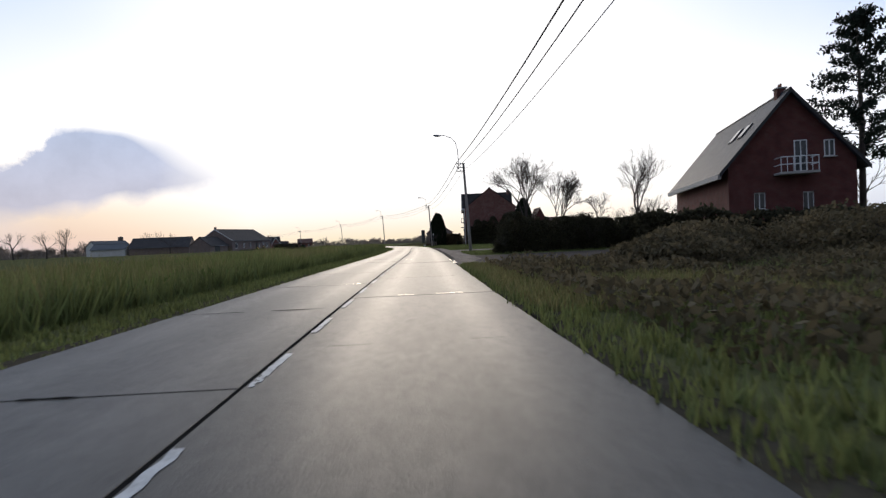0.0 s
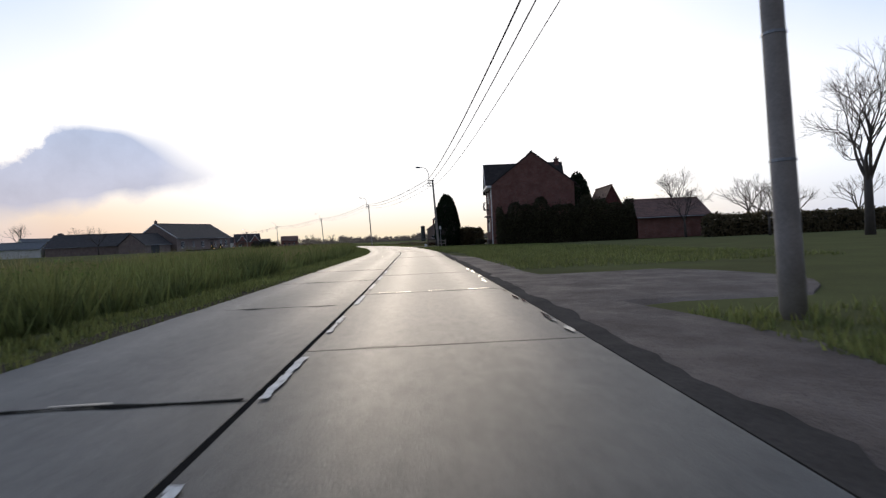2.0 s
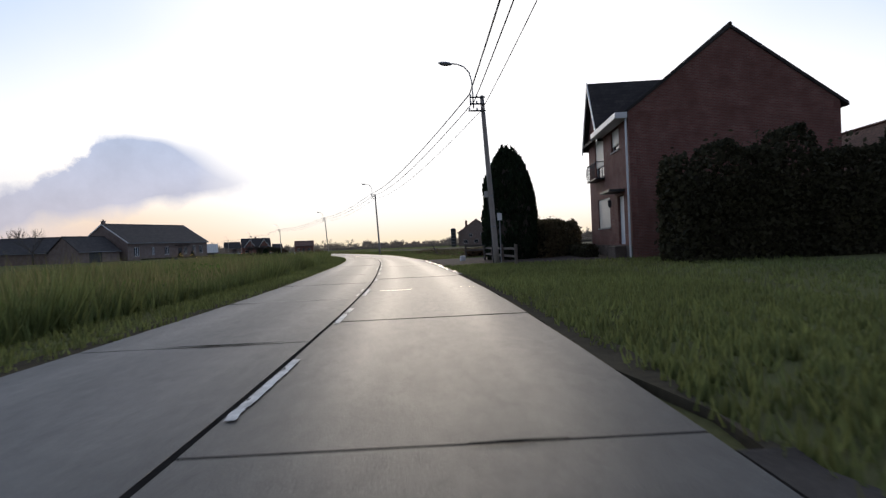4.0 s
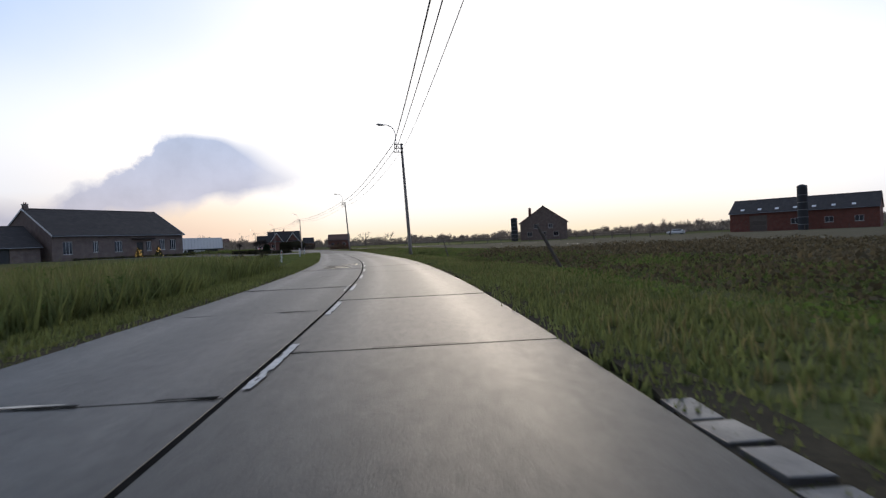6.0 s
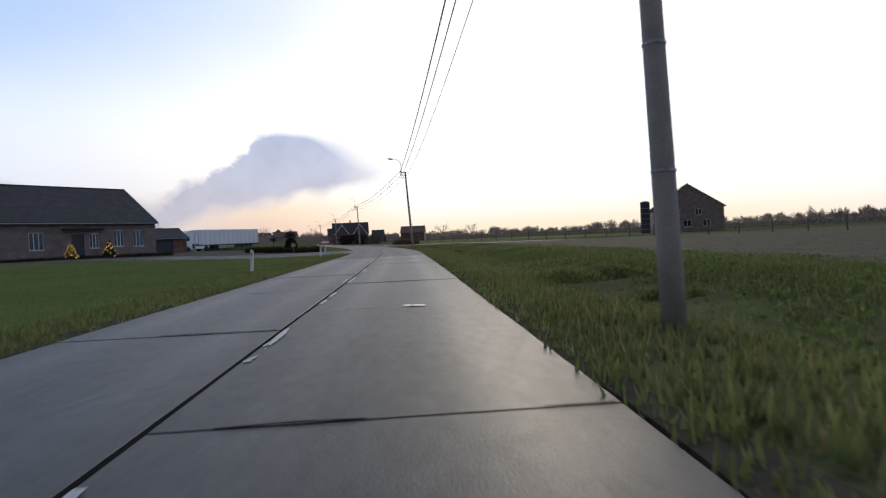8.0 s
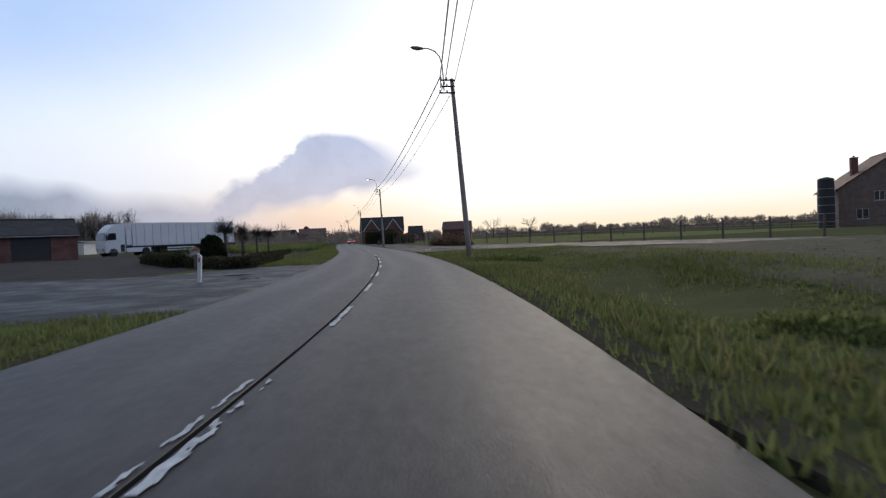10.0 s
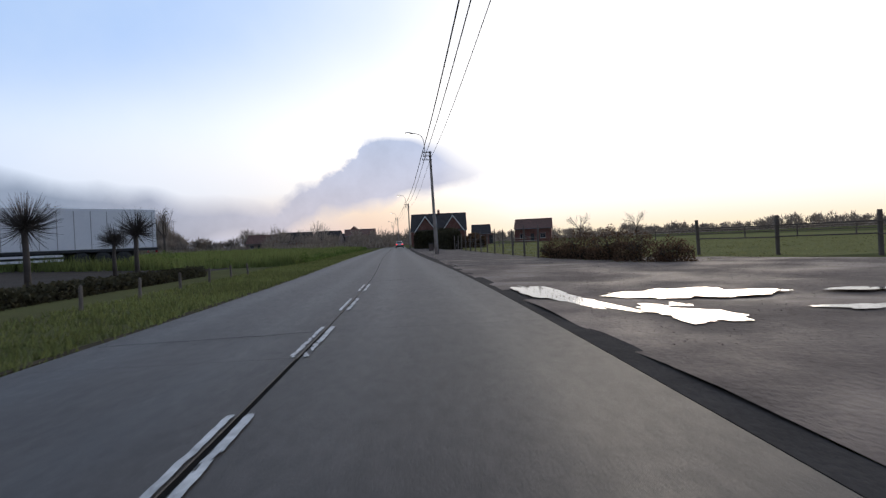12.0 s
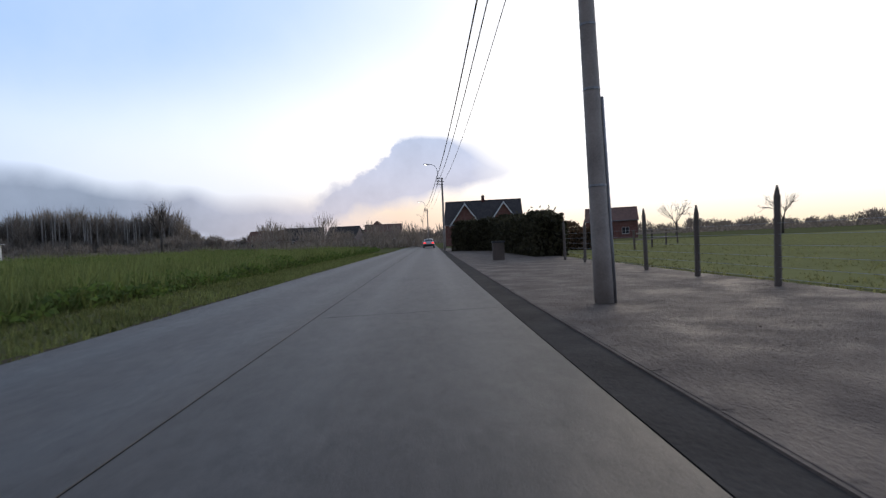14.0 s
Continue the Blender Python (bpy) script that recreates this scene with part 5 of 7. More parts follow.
bungalow()
VILLAGE = ((-99.5, 362.6, 9.8, 8, 3.7, 6.1, 14.6, "brown_brick", "tile_red"), (-106.6, 350.5, 4.6, 6, 2.8, 4.9, 26.6, "brown_brick", "tile_dark"), 
           (-185, 395, 9, 8, 2.7, 5.4, 35, "pale_brick", "tile_dark"), (-205, 412, 9, 8, 2.8, 5.8, 35, "brown_brick", "tile_dark"), (-168, 425, 10, 9, 4.6, 8.5, 30, "pale_brick", "tile_dark"),
           (-150, 412, 10, 9, 4.2, 8, 30, "render_white", "tile_dark"), (-222, 440, 10, 8, 3.2, 6.4, 40, "pale_brick", "tile_dark"),
           (-186.6, 363.0, 11, 8, 2.6, 5.9, 44, "brown_brick", "tile_dark"), (-188.0, 381.0, 10, 8, 3.0, 6.3, 20, "pale_brick", "tile_dark"), (-181.0, 392.0, 12, 9, 4.6, 7.0, 36, "pale_brick", "tile_red"),
           (-207.0, 366.0, 12, 8, 2.8, 5.8, 30, "pale_brick", "tile_red"), (-187.0, 413.0, 8.5, 9, 4.8, 9.0, 120, "brown_brick", "tile_red"))
for x, y, w, d, e, r, rot, wm, rm in VILLAGE:
    house("house", pose(x, y, gz(x, y), 0, 0, rot), w, d, e, r, wm, rm, "distant village house with a tiled gable roof", front=((1.4, 0.9, 2.8, 2.2), (4.2, 0.1, 5.2, 2.2, "door"), (w - 3.0, 0.9, w - 1.6, 2.2)), group="village houses")


# ---------------------------------------------------------------- lorry and cars
def wheel(root, x, y, z, r, w, name="wheel"):
    bm = bmesh.new()
    lathe(bm, ((r * 0.55, -w / 2), (r * 0.92, -w / 2), (r, -w * 0.35), (r, w * 0.35), (r * 0.92, w / 2), (r * 0.55, w / 2)), 22)
    bmesh.ops.rotate(bm, verts=bm.verts, matrix=Matrix.Rotation(radians(90), 3, "X"))
    bmesh.ops.translate(bm, verts=bm.verts, vec=(x, y, z))
    t = part(name, bm, M["tyre"], root, "black tyre", True)
    bm = bmesh.new()
    lathe(bm, ((r * 0.56, -w * 0.42), (r * 0.45, -w * 0.3), (r * 0.2, -w * 0.34), (r * 0.2, w * 0.34), (r * 0.45, w * 0.3), (r * 0.56, w * 0.42)), 16)
    bmesh.ops.rotate(bm, verts=bm.verts, matrix=Matrix.Rotation(radians(90), 3, "X"))
    bmesh.ops.translate(bm, verts=bm.verts, vec=(x, y, z))
    part("rim", bm, M["rim"], t, "grey wheel rim", True)


def lorry():
    """Front at x = 0, the trailer towards +x; the side towards the road is -y... +y mirrored."""
    root = thing("lorry", pose(-92.0, 234.6, gz(-90, 240), 0, 0, 75.0), "white articulated lorry with a pale tarpaulin trailer parked in a yard", "lorry")
    W = 1.25
    bm = bmesh.new()
    prism(bm, ((0.12, 0.45), (0.02, 1.1), (0.05, 1.9), (0.28, 2.9), (0.75, 3.45), (1.2, 3.8), (2.25, 3.85), (2.3, 1.0), (2.3, 0.45)), -W, W)
    bmesh.ops.bevel(bm, geom=list(bm.edges), offset=0.06, segments=2, affect="EDGES")
    cab = part("cab", bm, M["white"], root, "white cab with a sloped roof deflector")
    for s in (-1, 1):
        bm = bmesh.new()
        prism(bm, ((0.35, 1.95), (0.52, 2.75), (1.3, 2.75), (1.3, 1.95)), s * (W + 0.005), s * (W + 0.02))
        part("side_window", bm, M["car_glass"], cab, "dark side window")
        bm = bmesh.new()
        box(bm, 0.2, s * (W + 0.03), 1.9, 0.36, s * (W + 0.22), 2.6, 0.03)
        part("mirror", bm, M["chassis"], cab, "black wing mirror")
        bm = bmesh.new()
        box(bm, 1.75, s * (W + 0.003), 0.55, 2.2, s * (W + 0.02), 1.4)
        part("step_panel", bm, M["chassis"], cab, "dark steps")
        bm = bmesh.new()
        prism(bm, ((2.42, 1.35), (2.42, 3.4), (3.0, 3.3), (3.0, 1.35)), s * (W - 0.06), s * W)
        part("side_fairing", bm, M["white"], cab, "white side fairing")
        bm = bmesh.new()
        box(bm, 2.4, s * (W - 0.25), 0.45, 5.2, s * (W - 0.02), 1.0, 0.04)
        part("side_skirt", bm, M["white"], root, "white side skirt")
        for x in (0.95, 4.6):
            wheel(root, x, s * (W - 0.16), 0.5, 0.5, 0.32)
        for x in (11.6, 12.9, 14.2):
            wheel(root, x, s * (W - 0.18), 0.5, 0.5, 0.34)
        bm = bmesh.new()
        box(bm, 7.2, s * (W - 0.08), 0.45, 10.6, s * (W - 0.03), 0.6)
        box(bm, 7.2, s * (W - 0.08), 0.75, 10.6, s * (W - 0.03), 0.9)
        part("side_guard", bm, M["white"], root, "side guard rails")
        bm = bmesh.new()
        box(bm, 0.0, s * 0.75 - 0.2, 0.75, 0.09, s * 0.75 + 0.2, 0.98, 0.02)
        part("headlight", bm, M["lamp_off"], cab, "headlight")
    bm = bmesh.new()
    prism(bm, ((0.045, 1.95), (0.235, 2.8), (0.25, 2.8), (0.06, 1.95)), -W + 0.15, W - 0.15)
    ws = part("windscreen", bm, M["car_glass"], cab, "dark windscreen")
    ws.location = (-0.035, 0, 0)
    bm = bmesh.new()
    box(bm, 2.3, -0.45, 0.62, 15.4, 0.45, 1.0)
    part("chassis", bm, M["chassis"], root, "dark chassis frame")
    bm = bmesh.new()
    box(bm, 3.1, -W, 1.18, 16.4, W, 3.98, 0.03)
    tr = part("trailer_body", bm, M["tarp"], root, "pale tarpaulin box body")
    for k in range(14):
        x = 3.5 + k * 0.97
        for s in (-1, 1):
            bm = bmesh.new()
            box(bm, x, s * (W + 0.001), 1.2, x + 0.05, s * (W + 0.014), 3.8)
            part("strap", bm, M["stone"], tr, "tarpaulin strap")
    bm = bmesh.new()
    box(bm, 3.05, -W - 0.02, 1.0, 16.45, W + 0.02, 1.17, 0.01)
    part("trailer_frame", bm, M["chassis"], root, "dark trailer frame")
    bm = bmesh.new()
    box(bm, 6.4, -0.9, 0.3, 6.6, 0.9, 1.0)
    part("landing_leg", bm, M["chassis"], root)
    for s in (-1, 1):
        bm = bmesh.new()
        box(bm, 16.46, s * 0.9 - 0.2, 0.8, 16.5, s * 0.9 + 0.2, 0.98, 0.01)
        part("tail_lamp", bm, M["red_glass"], root, "red tail lamp")


lorry()


def loft(bm, sections):
    """A skin over cross sections, each a ring of as many points."""
    rings = [[bm.verts.new(p) for p in ring] for ring in sections]
    n = len(rings[0])
    for a, b in zip(rings, rings[1:]):
        for k in range(n):
            bm.faces.new((a[k], a[(k + 1) % n], b[(k + 1) % n], b[k]))
    bm.faces.new(rings[0]), bm.faces.new(rings[-1])


def saloon_car(x, y, z, rot, label, paint="silver", lit=True, name="car"):
    """A saloon, rear at x = 0, nose towards +x."""
    root = thing(name, pose(x, y, z, 0, 0, rot), label, "car", "cars")
    def ring(xx, w, z0, z1, sh=0.12):
        return [(xx, -w + 0.1, z0), (xx, -w, z0 + sh), (xx, -w, z1 - sh * 1.6), (xx, -w + 0.1, z1 - 0.02), (xx, 0, z1), (xx, w - 0.1, z1 - 0.02), (xx, w, z1 - sh * 1.6), (xx, w, z0 + sh), (xx, w - 0.1, z0), (xx, 0, z0)]
    bm = bmesh.new()
    loft(bm, [ring(0.0, 0.74, 0.42, 0.90), ring(0.06, 0.84, 0.30, 0.98), ring(0.35, 0.88, 0.24, 1.0), ring(1.0, 0.895, 0.22, 1.0), ring(2.4, 0.9, 0.22, 0.98), ring(3.3, 0.89, 0.22, 0.95), ring(4.1, 0.85, 0.24, 0.82), ring(4.42, 0.76, 0.3, 0.72), ring(4.5, 0.6, 0.4, 0.64)])
    body = part("body", bm, M[paint], root, "silver grey bodywork", True)
    def cab(xx, w, z1):
        return [(xx, -w - 0.1, 0.95), (xx, -w, z1 - 0.07), (xx, -w + 0.14, z1), (xx, w - 0.14, z1), (xx, w, z1 - 0.07), (xx, w + 0.1, 0.95)]
    bm = bmesh.new()
    loft(bm, [cab(0.42, 0.68, 1.02), cab(0.95, 0.64, 1.36), cab(1.5, 0.64, 1.43), cab(2.2, 0.64, 1.42), cab(2.75, 0.66, 1.32), cab(3.35, 0.70, 0.99)])
    part("cabin", bm, M[paint], root, "silver roof and pillars", True)
    bm = bmesh.new()
    a = [bm.verts.new(p) for p in ((0.42, -0.62, 1.045), (0.42, 0.62, 1.045), (0.90, 0.56, 1.355), (0.90, -0.56, 1.355))]
    b = [bm.verts.new(v.co + Vector((-0.012, 0, 0.018))) for v in a]
    bm.faces.new(a), bm.faces.new(b)
    for i in range(4):
        bm.faces.new((a[i], a[(i + 1) % 4], b[(i + 1) % 4], b[i]))
    part("rear_window", bm, M["car_glass"], root, "dark rear window")
    for s in (-1, 1):
        bm = bmesh.new()
        prism(bm, ((0.75, 1.02), (1.1, 1.33), (2.6, 1.31), (3.1, 1.02)), s * 0.735, s * 0.765)
        part("side_window", bm, M["car_glass"], root, "dark side windows")
        bm = bmesh.new()
        box(bm, -0.03, s * 0.62 - 0.17, 0.70, 0.12, s * 0.62 + 0.17, 0.88, 0.03)
        part("tail_light", bm, M["tail"] if lit else M["red_glass"], root, "glowing red tail light")
        for xx in (0.85, 3.55):
            wheel(root, xx, s * 0.78, 0.31, 0.31, 0.2)
        bm = bmesh.new()
        box(bm, 2.85, s * 0.92, 0.95, 3.0, s * 1.06, 1.08, 0.03)
        part("mirror", bm, M[paint], root)
    bm = bmesh.new()
    box(bm, -0.04, -0.26, 0.72, -0.012, 0.26, 0.83, 0.005)
    part("number_plate", bm, M["white"], root, "blank pale plate")
    bm = bmesh.new()
    box(bm, -0.05, -0.8, 0.36, 0.12, 0.8, 0.58, 0.04)
    part("bumper", bm, M["chassis"], root, "dark rear bumper")


c = at(352, 1.5)
saloon_car(c.x, c.y, 0.0, heading(352) + 90, "silver saloon car with glowing red tail lights on the road")
c = at(380, 1.4)
saloon_car(c.x, c.y, 0.0, heading(380) + 90, "pale car farther ahead on the road", "white")
saloon_car(33.0, 262.0, gz(33, 262), 160, "white car parked by the red barn", "white", False)


# ---------------------------------------------------------------- trees, hedges and fences
def thuja(x, y, r, h, seed, label):
    root = thing("conifer", pose(x, y, gz(x, y) - 0.03), label, "tree", "evergreens")
    rr = np.random.default_rng(seed)
    prof = lambda f: np.interp(f, [0, 0.08, 0.3, 0.55, 0.75, 0.9, 1.0], [0.80, 0.94, 1.0, 0.96, 0.82, 0.58, 0.26])
    bm = bmesh.new()
    lathe(bm, [(r * 0.86 * float(prof(f)), h * 0.96 * f) for f in np.linspace(0.01, 0.97, 12)], 20)
    for v in bm.verts:
        k = 1 + 0.10 * noise.noise(v.co * 1.2)
        v.co.x *= k
        v.co.y *= k
    part("core", bm, M["twig"], root, "dense dark inner growth")
    n = 12000
    f = rr.random(n)
    a = rr.random(n) * math.tau
    lump = np.array([noise.noise((math.cos(q) * 2.4, math.sin(q) * 2.4, v * 6)) for q, v in zip(a, f)])
    rad = r * prof(f) * (0.9 + 0.16 * lump) + rr.normal(0, 0.05, n)
    tip = 1 + 0.10 * np.array([noise.noise((math.cos(q) * 5, math.sin(q) * 5, 3.3)) for q in a]) * (f > 0.8)
    leaves("foliage", np.stack([rad * np.cos(a), rad * np.sin(a), h * f * tip], -1), 0.15, M["thuja"], root, "upright dark sprays", 0.75, seed, 2.2)
    return root


thuja(-0.95, 114.6, 1.78, 6.75, 31, "broad clipped dark green conifer behind a timber fence")
thuja(18.4, 119.6, 2.2, 9.5, 32, "dark spruce behind the corner house")
hedge(0.6, 114.9, 3.6, 119.6, 1.8, 2.3, "bramble", "brown-green overgrown hedge beside the conifer", 41, 200, 0.13)
hedge(3.45, 111.8, 3.4, 117.0, 0.7, 0.7, "hedge", "low dark hedge under the front windows", 49, 300, 0.08)
hedge(5.0, 103.4, 21, 105.6, 2.4, 4.4, "hedge", "tall dark shrubs before the brick gable wall", 42, 190, 0.13, uneven=0.3)
hedge(4.5, 38.7, 17.5, 42.7, 2.6, 2.15, "hedge", "thick dark overgrown shrubs beside the driveway", 43, 420, 0.085, uneven=0.5)
for k, (x, y, w, h) in enumerate(((4.6, 38.4, 1.0, 1.7), (6.4, 38.6, 1.3, 2.6), (8.6, 39.4, 1.4, 2.2), (10.9, 40.2, 1.5, 2.8), (13.2, 41.2, 1.2, 2.1), (15.4, 41.6, 1.4, 2.7), (17.6, 42.4, 1.5, 2.4))):
    bush(x, y, w, w, h, "hedge", "dark overgrown evergreen shrub beside the driveway", 660 + k, 6500, 0.075, group="driveway shrubs")
hedge(27, 99, 62, 103, 2.2, 2.2, "bramble", "straggling field hedge behind the lawn", 47, 60, 0.22)
hedge(12.5, 33.5, 17, 31.5, 2.0, 2.2, "hedge", "dark shrubs below the brick house", 44, 120, 0.18)
hedge(17, 31.4, 33, 29.0, 2.0, 1.9, "hedge", "dark shrubs below the brick house", 45, 90, 0.18)
for k, (x, y, rx, ry, h) in enumerate(((7.5, 17.5, 2.2, 2.6, 1.1), (10.5, 21, 3, 3, 1.5), (14.5, 19, 3, 3, 1.7), (12.5, 26, 3, 2.6, 1.5), (17.5, 24, 3, 3, 1.8), (20, 20, 3, 3, 1.9), (23, 27, 3, 3, 1.8))):
    bush(x, y, rx, ry, h, "bramble", "sprawling winter brambles and scrub on the roadside bank", 50 + k, 5200, 0.11, "scrub", "scrub", "roadside scrub")
for k, (x, y, w, h) in enumerate(((-26.6, 154.6, 0.6, 0.95), (-27.6, 153.4, 0.7, 0.75))):
    bush(x, y, w, w, h, "hedge", "dark leafless thorny bush at the lawn's corner", 60 + k, 1000, 0.06, group="lawn corner bushes")
for k, (x, y, h) in enumerate(((6.5, 40.4, 7.6), (9.3, 41.5, 6.3), (30.0, 81.0, 14.5), (26, 102, 6.8), (40.7, 138.0, 13.5))):
    bare_tree(x, y, h, 70 + k, depth=6 if k < 3 else 5, spread=(0.30, 0.34, 0.42, 0.5, 0.5)[k])
for k, (x, y, h) in enumerate(((46, 116, 9.5), (40, 112, 8.5), (30, 93, 6.0), (52, 110, 9), (37, 100, 6.5), (37, 47, 8.0), (58.0, 145.0, 13.5), (64.0, 142.0, 11.0))):
    bare_tree(x, y, h, 80 + k, depth=4)


def pine(x, y, h, seed):
    root = thing("pine_tree", pose(x, y, gz(x, y)), "tall dark pine with loose layered branches beside the brick house", "tree", "evergreens")
    r = np.random.default_rng(seed)
    bm = bmesh.new()
    tube(bm, [(0, 0, -0.1), (0.1, 0, h * 0.5), (0, 0.1, h)], [0.24, 0.16, 0.03], 8)
    part("trunk", bm, M["bark"], root, "", True)
    bm = bmesh.new()
    pts = []
    for k in range(46):
        f = 0.32 + 0.66 * k / 46
        a = k * 2.399 + r.uniform(-0.3, 0.3)
        L = h * 0.27 * (1.1 - f) ** 0.7 * r.uniform(0.7, 1.15)
        d = Vector((math.cos(a), math.sin(a), r.uniform(0.1, 0.5)))
        p0 = Vector((0, 0, h * f))
        p1 = p0 + d * L
        tube(bm, [p0, p0.lerp(p1, 0.5) - Vector((0, 0, 0.06)), p1], [0.04, 0.028, 0.012], 4, False)
        for q in range(170):
            g = r.uniform(0.25, 1.05)
            pts.append(p0.lerp(p1, g) + Vector(r.normal(0, 0.19, 3)))
    part("framework", bm, M["bark"], root)
    leaves("foliage", pts, 0.13, M["needles"], root, "dark needle tufts", 0.3, seed, 2.6)


pine(29.9, 37.6, 16.4, 81)


def pollard(x, y, h, seed):
    root = thing("pollard_tree", pose(x, y, gz(x, y), 0, 0, seed * 37), "pollarded tree with a ball of straight bare shoots beside the yard", "tree", "pollarded trees")
    r = np.random.default_rng(seed)
    bm = bmesh.new()
    tube(bm, [(0, 0, -0.1), (0.03, 0, h * 0.3), (0, 0.03, h * 0.58)], [0.11, 0.09, 0.085], 8)
    part("trunk", bm, M["bark"], root, "", True)
    bm = bmesh.new()
    bmesh.ops.create_icosphere(bm, subdivisions=2, radius=0.2)
    for v in bm.verts:
        v.co = v.co * (1 + 0.5 * noise.noise(v.co * 5 + Vector((seed, 0, 0)))) + Vector((0, 0, h * 0.62))
    part("knuckle", bm, M["bark"], root, "gnarled pollard head")
    bm = bmesh.new()
    for k in range(420):
        d = Vector(r.normal(size=3))
        d.z = d.z * 0.75 + 0.42
        d.normalize()
        p = Vector((0, 0, h * 0.62)) + d * 0.15
        L = r.uniform(0.45, 1.0) * h * 0.27
        tube(bm, [p, p + d * L * 0.5, p + d * L + Vector((0, 0, 0.12 * L))], [0.009, 0.007, 0.003], 3, False)
    part("shoot_head", bm, M["twig"], root, "straight bare shoots")


for k, (x, y, h) in enumerate(((-59.9, 220.7, 3.5), (-64.25, 227.1, 3.5), (-68.4, 233.7, 3.45), (-71.6, 239.2, 3.4), (-77.0, 241.4, 2.9))):
    pollard(x, y, h, 90 + k)
bm = bmesh.new()
tube(bm, [(-61.1, 222.6, gz(-61.1, 222.6) - 0.05), (-60.5, 221.7, 0.9), (-60.05, 221.0, 1.75)], 0.035, 6)
tagged(part("tree_stake", bm, M["wood"]), "leaning pale wooden stake beside a pollarded tree", "stake")
thuja(-57.7, 217.3, 0.7, 1.7, 34, "clipped dark cone-shaped bush in the front garden")
hedge(*at(223, -6.6).xy, *at(236, -7.0).xy, 0.9, 0.52, "hedge", "low clipped dark garden hedge", 101, 420, 0.07)
hedge(*at(236.6, -8.6).xy, *at(259, -8.4).xy, 0.9, 0.40, "hedge", "low dark hedge along the yard", 102, 260, 0.09)
hedge(-57.2, 214.4, -66.0, 219.5, 0.9, 0.75, "hedge", "low clipped hedge beside the drive", 103, 260, 0.08)
hedge(-56.6, 214.6, *at(222.8, -6.7).xy, 0.8, 0.55, "hedge", "low clipped hedge across the front garden", 109, 300, 0.07)
hedge(-52.6, 247.6, -57.2, 252.6, 0.9, 0.55, "beech", "straggling brown-leaved scrub at the corner of the track", 104, 260, 0.06, uneven=0.5)
for k, (x, y, w, h) in enumerate(((-50.9, 246.2, 0.8, 0.9), (-52.2, 247.0, 1.0, 1.2), (-53.6, 248.8, 1.1, 1.5), (-55.4, 250.9, 1.1, 1.55), (-57.2, 252.8, 0.9, 1.2))):
    bush(x, y, w, w * 0.9, h, "beech", "dry brown bush in the scrub at the corner of the track", 640 + k, 2000, 0.05, group="dry bushes")
hedge(*at(299, 8.3).xy, *at(338, 7.6).xy, 1.6, 2.3, "hedge", "tall dark hedge in front of the bungalow", 105, 110, 0.17)
hedge(-94.4, 302.9, -86.0, 298.2, 3.0, 2.75, "hedge", "tall dark hedge that hides the front of the house", 106, 130, 0.16, uneven=0.2)
hedge(-85.8, 298.0, -79.6, 294.6, 1.4, 1.7, "beech", "lower brown-leaved hedge beside the paddock", 108, 150, 0.12, uneven=0.25)
bare_tree(-66.5, 352, 8, 111, depth=4)
bare_tree(-84, 372, 9, 112, depth=4)
for k, (x, y, h) in enumerate(((-98, 190, 9), (-112, 205, 11), (-150, 200, 13), (-128, 262, 10), (-140, 275, 10), (-200, 246, 17), (-214, 236, 12), (-188, 264, 11), (-224, 222, 12), (-268, 375, 25))):
    bare_tree(x, y, h, 120 + k, depth=4)


def fence_post(name, m, r0, h, mat, label, group, cat="post", square=False):
    root = thing(name, m, label, cat, group)
    bm = bmesh.new()
    if square:
        box(bm, -r0, -r0, -0.1, r0, r0, h, 0.01)
    else:
        tube(bm, [(0, 0, -0.1), (0, 0, h * 0.9), (0, 0, h)], [r0, r0 * 0.92, r0 * 0.35], 8)
    part("shaft", bm, M[mat], root)
    return root


def rail_fence(pts, h, rails, mat, label, name="timber_fence", post=0.06, board=0.11, seed=1, infill=False):
    """Posts at the places given, boards between them."""
    p0 = pts[0]
    root = thing(name, pose(p0[0], p0[1], 0), label, "fence", "fences")
    r = np.random.default_rng(seed)
    loc = [Vector((x - p0[0], y - p0[1], gz(x, y))) for x, y in pts]
    for p in loc:
        bm = bmesh.new()
        box(bm, -post, -post, -0.1, post, post, h + 0.05, 0.012)
        ob = part("post", bm, M[mat], root)
        ob.matrix_local = Matrix.Translation(p) @ pose(0, 0, 0, r.normal(0, 1.2), r.normal(0, 1.2), 20)
    for a, b in zip(loc, loc[1:]):
        L = (b - a).length
        ang = math.degrees(math.atan2(b.y - a.y, b.x - a.x))
        for z in rails:
            bm = bmesh.new()
            box(bm, 0, -0.02, z - board / 2, L, 0.02, z + board / 2, 0.006)
            ob = part("rail", bm, M[mat], root)
            ob.matrix_local = Matrix.Translation(a) @ pose(0, 0, 0, 0, r.normal(0, 0.3), ang) @ pose(0, -post - 0.02, 0)


rail_fence([(-1.35, 105.9), (-1.8, 108.8), (-2.2, 111.7), (-2.6, 114.7), (0.6, 116.2)], 0.95, (0.78, 0.42), "wood", "low grey timber post-and-rail fence round the corner garden")
rail_fence([(-3.9 + 2.75 * k, 122.8 + 1.05 * k) for k in range(8)], 1.02, (0.92, 0.58), "post", "dark timber board fence across the driveway", seed=2, board=0.16)
hedge(-3.9, 123.3, 15.0, 130.5, 0.7, 0.55, "beech", "low dark planting under the board fence", 107, 200, 0.1)
rail_fence([(-50.3 + 2.9 * k, 251.8 - 1.66 * k) for k in range(24)], 1.55, (1.2, 0.75), "post", "long paddock fence on tall posts beyond the track", seed=3, board=0.05)
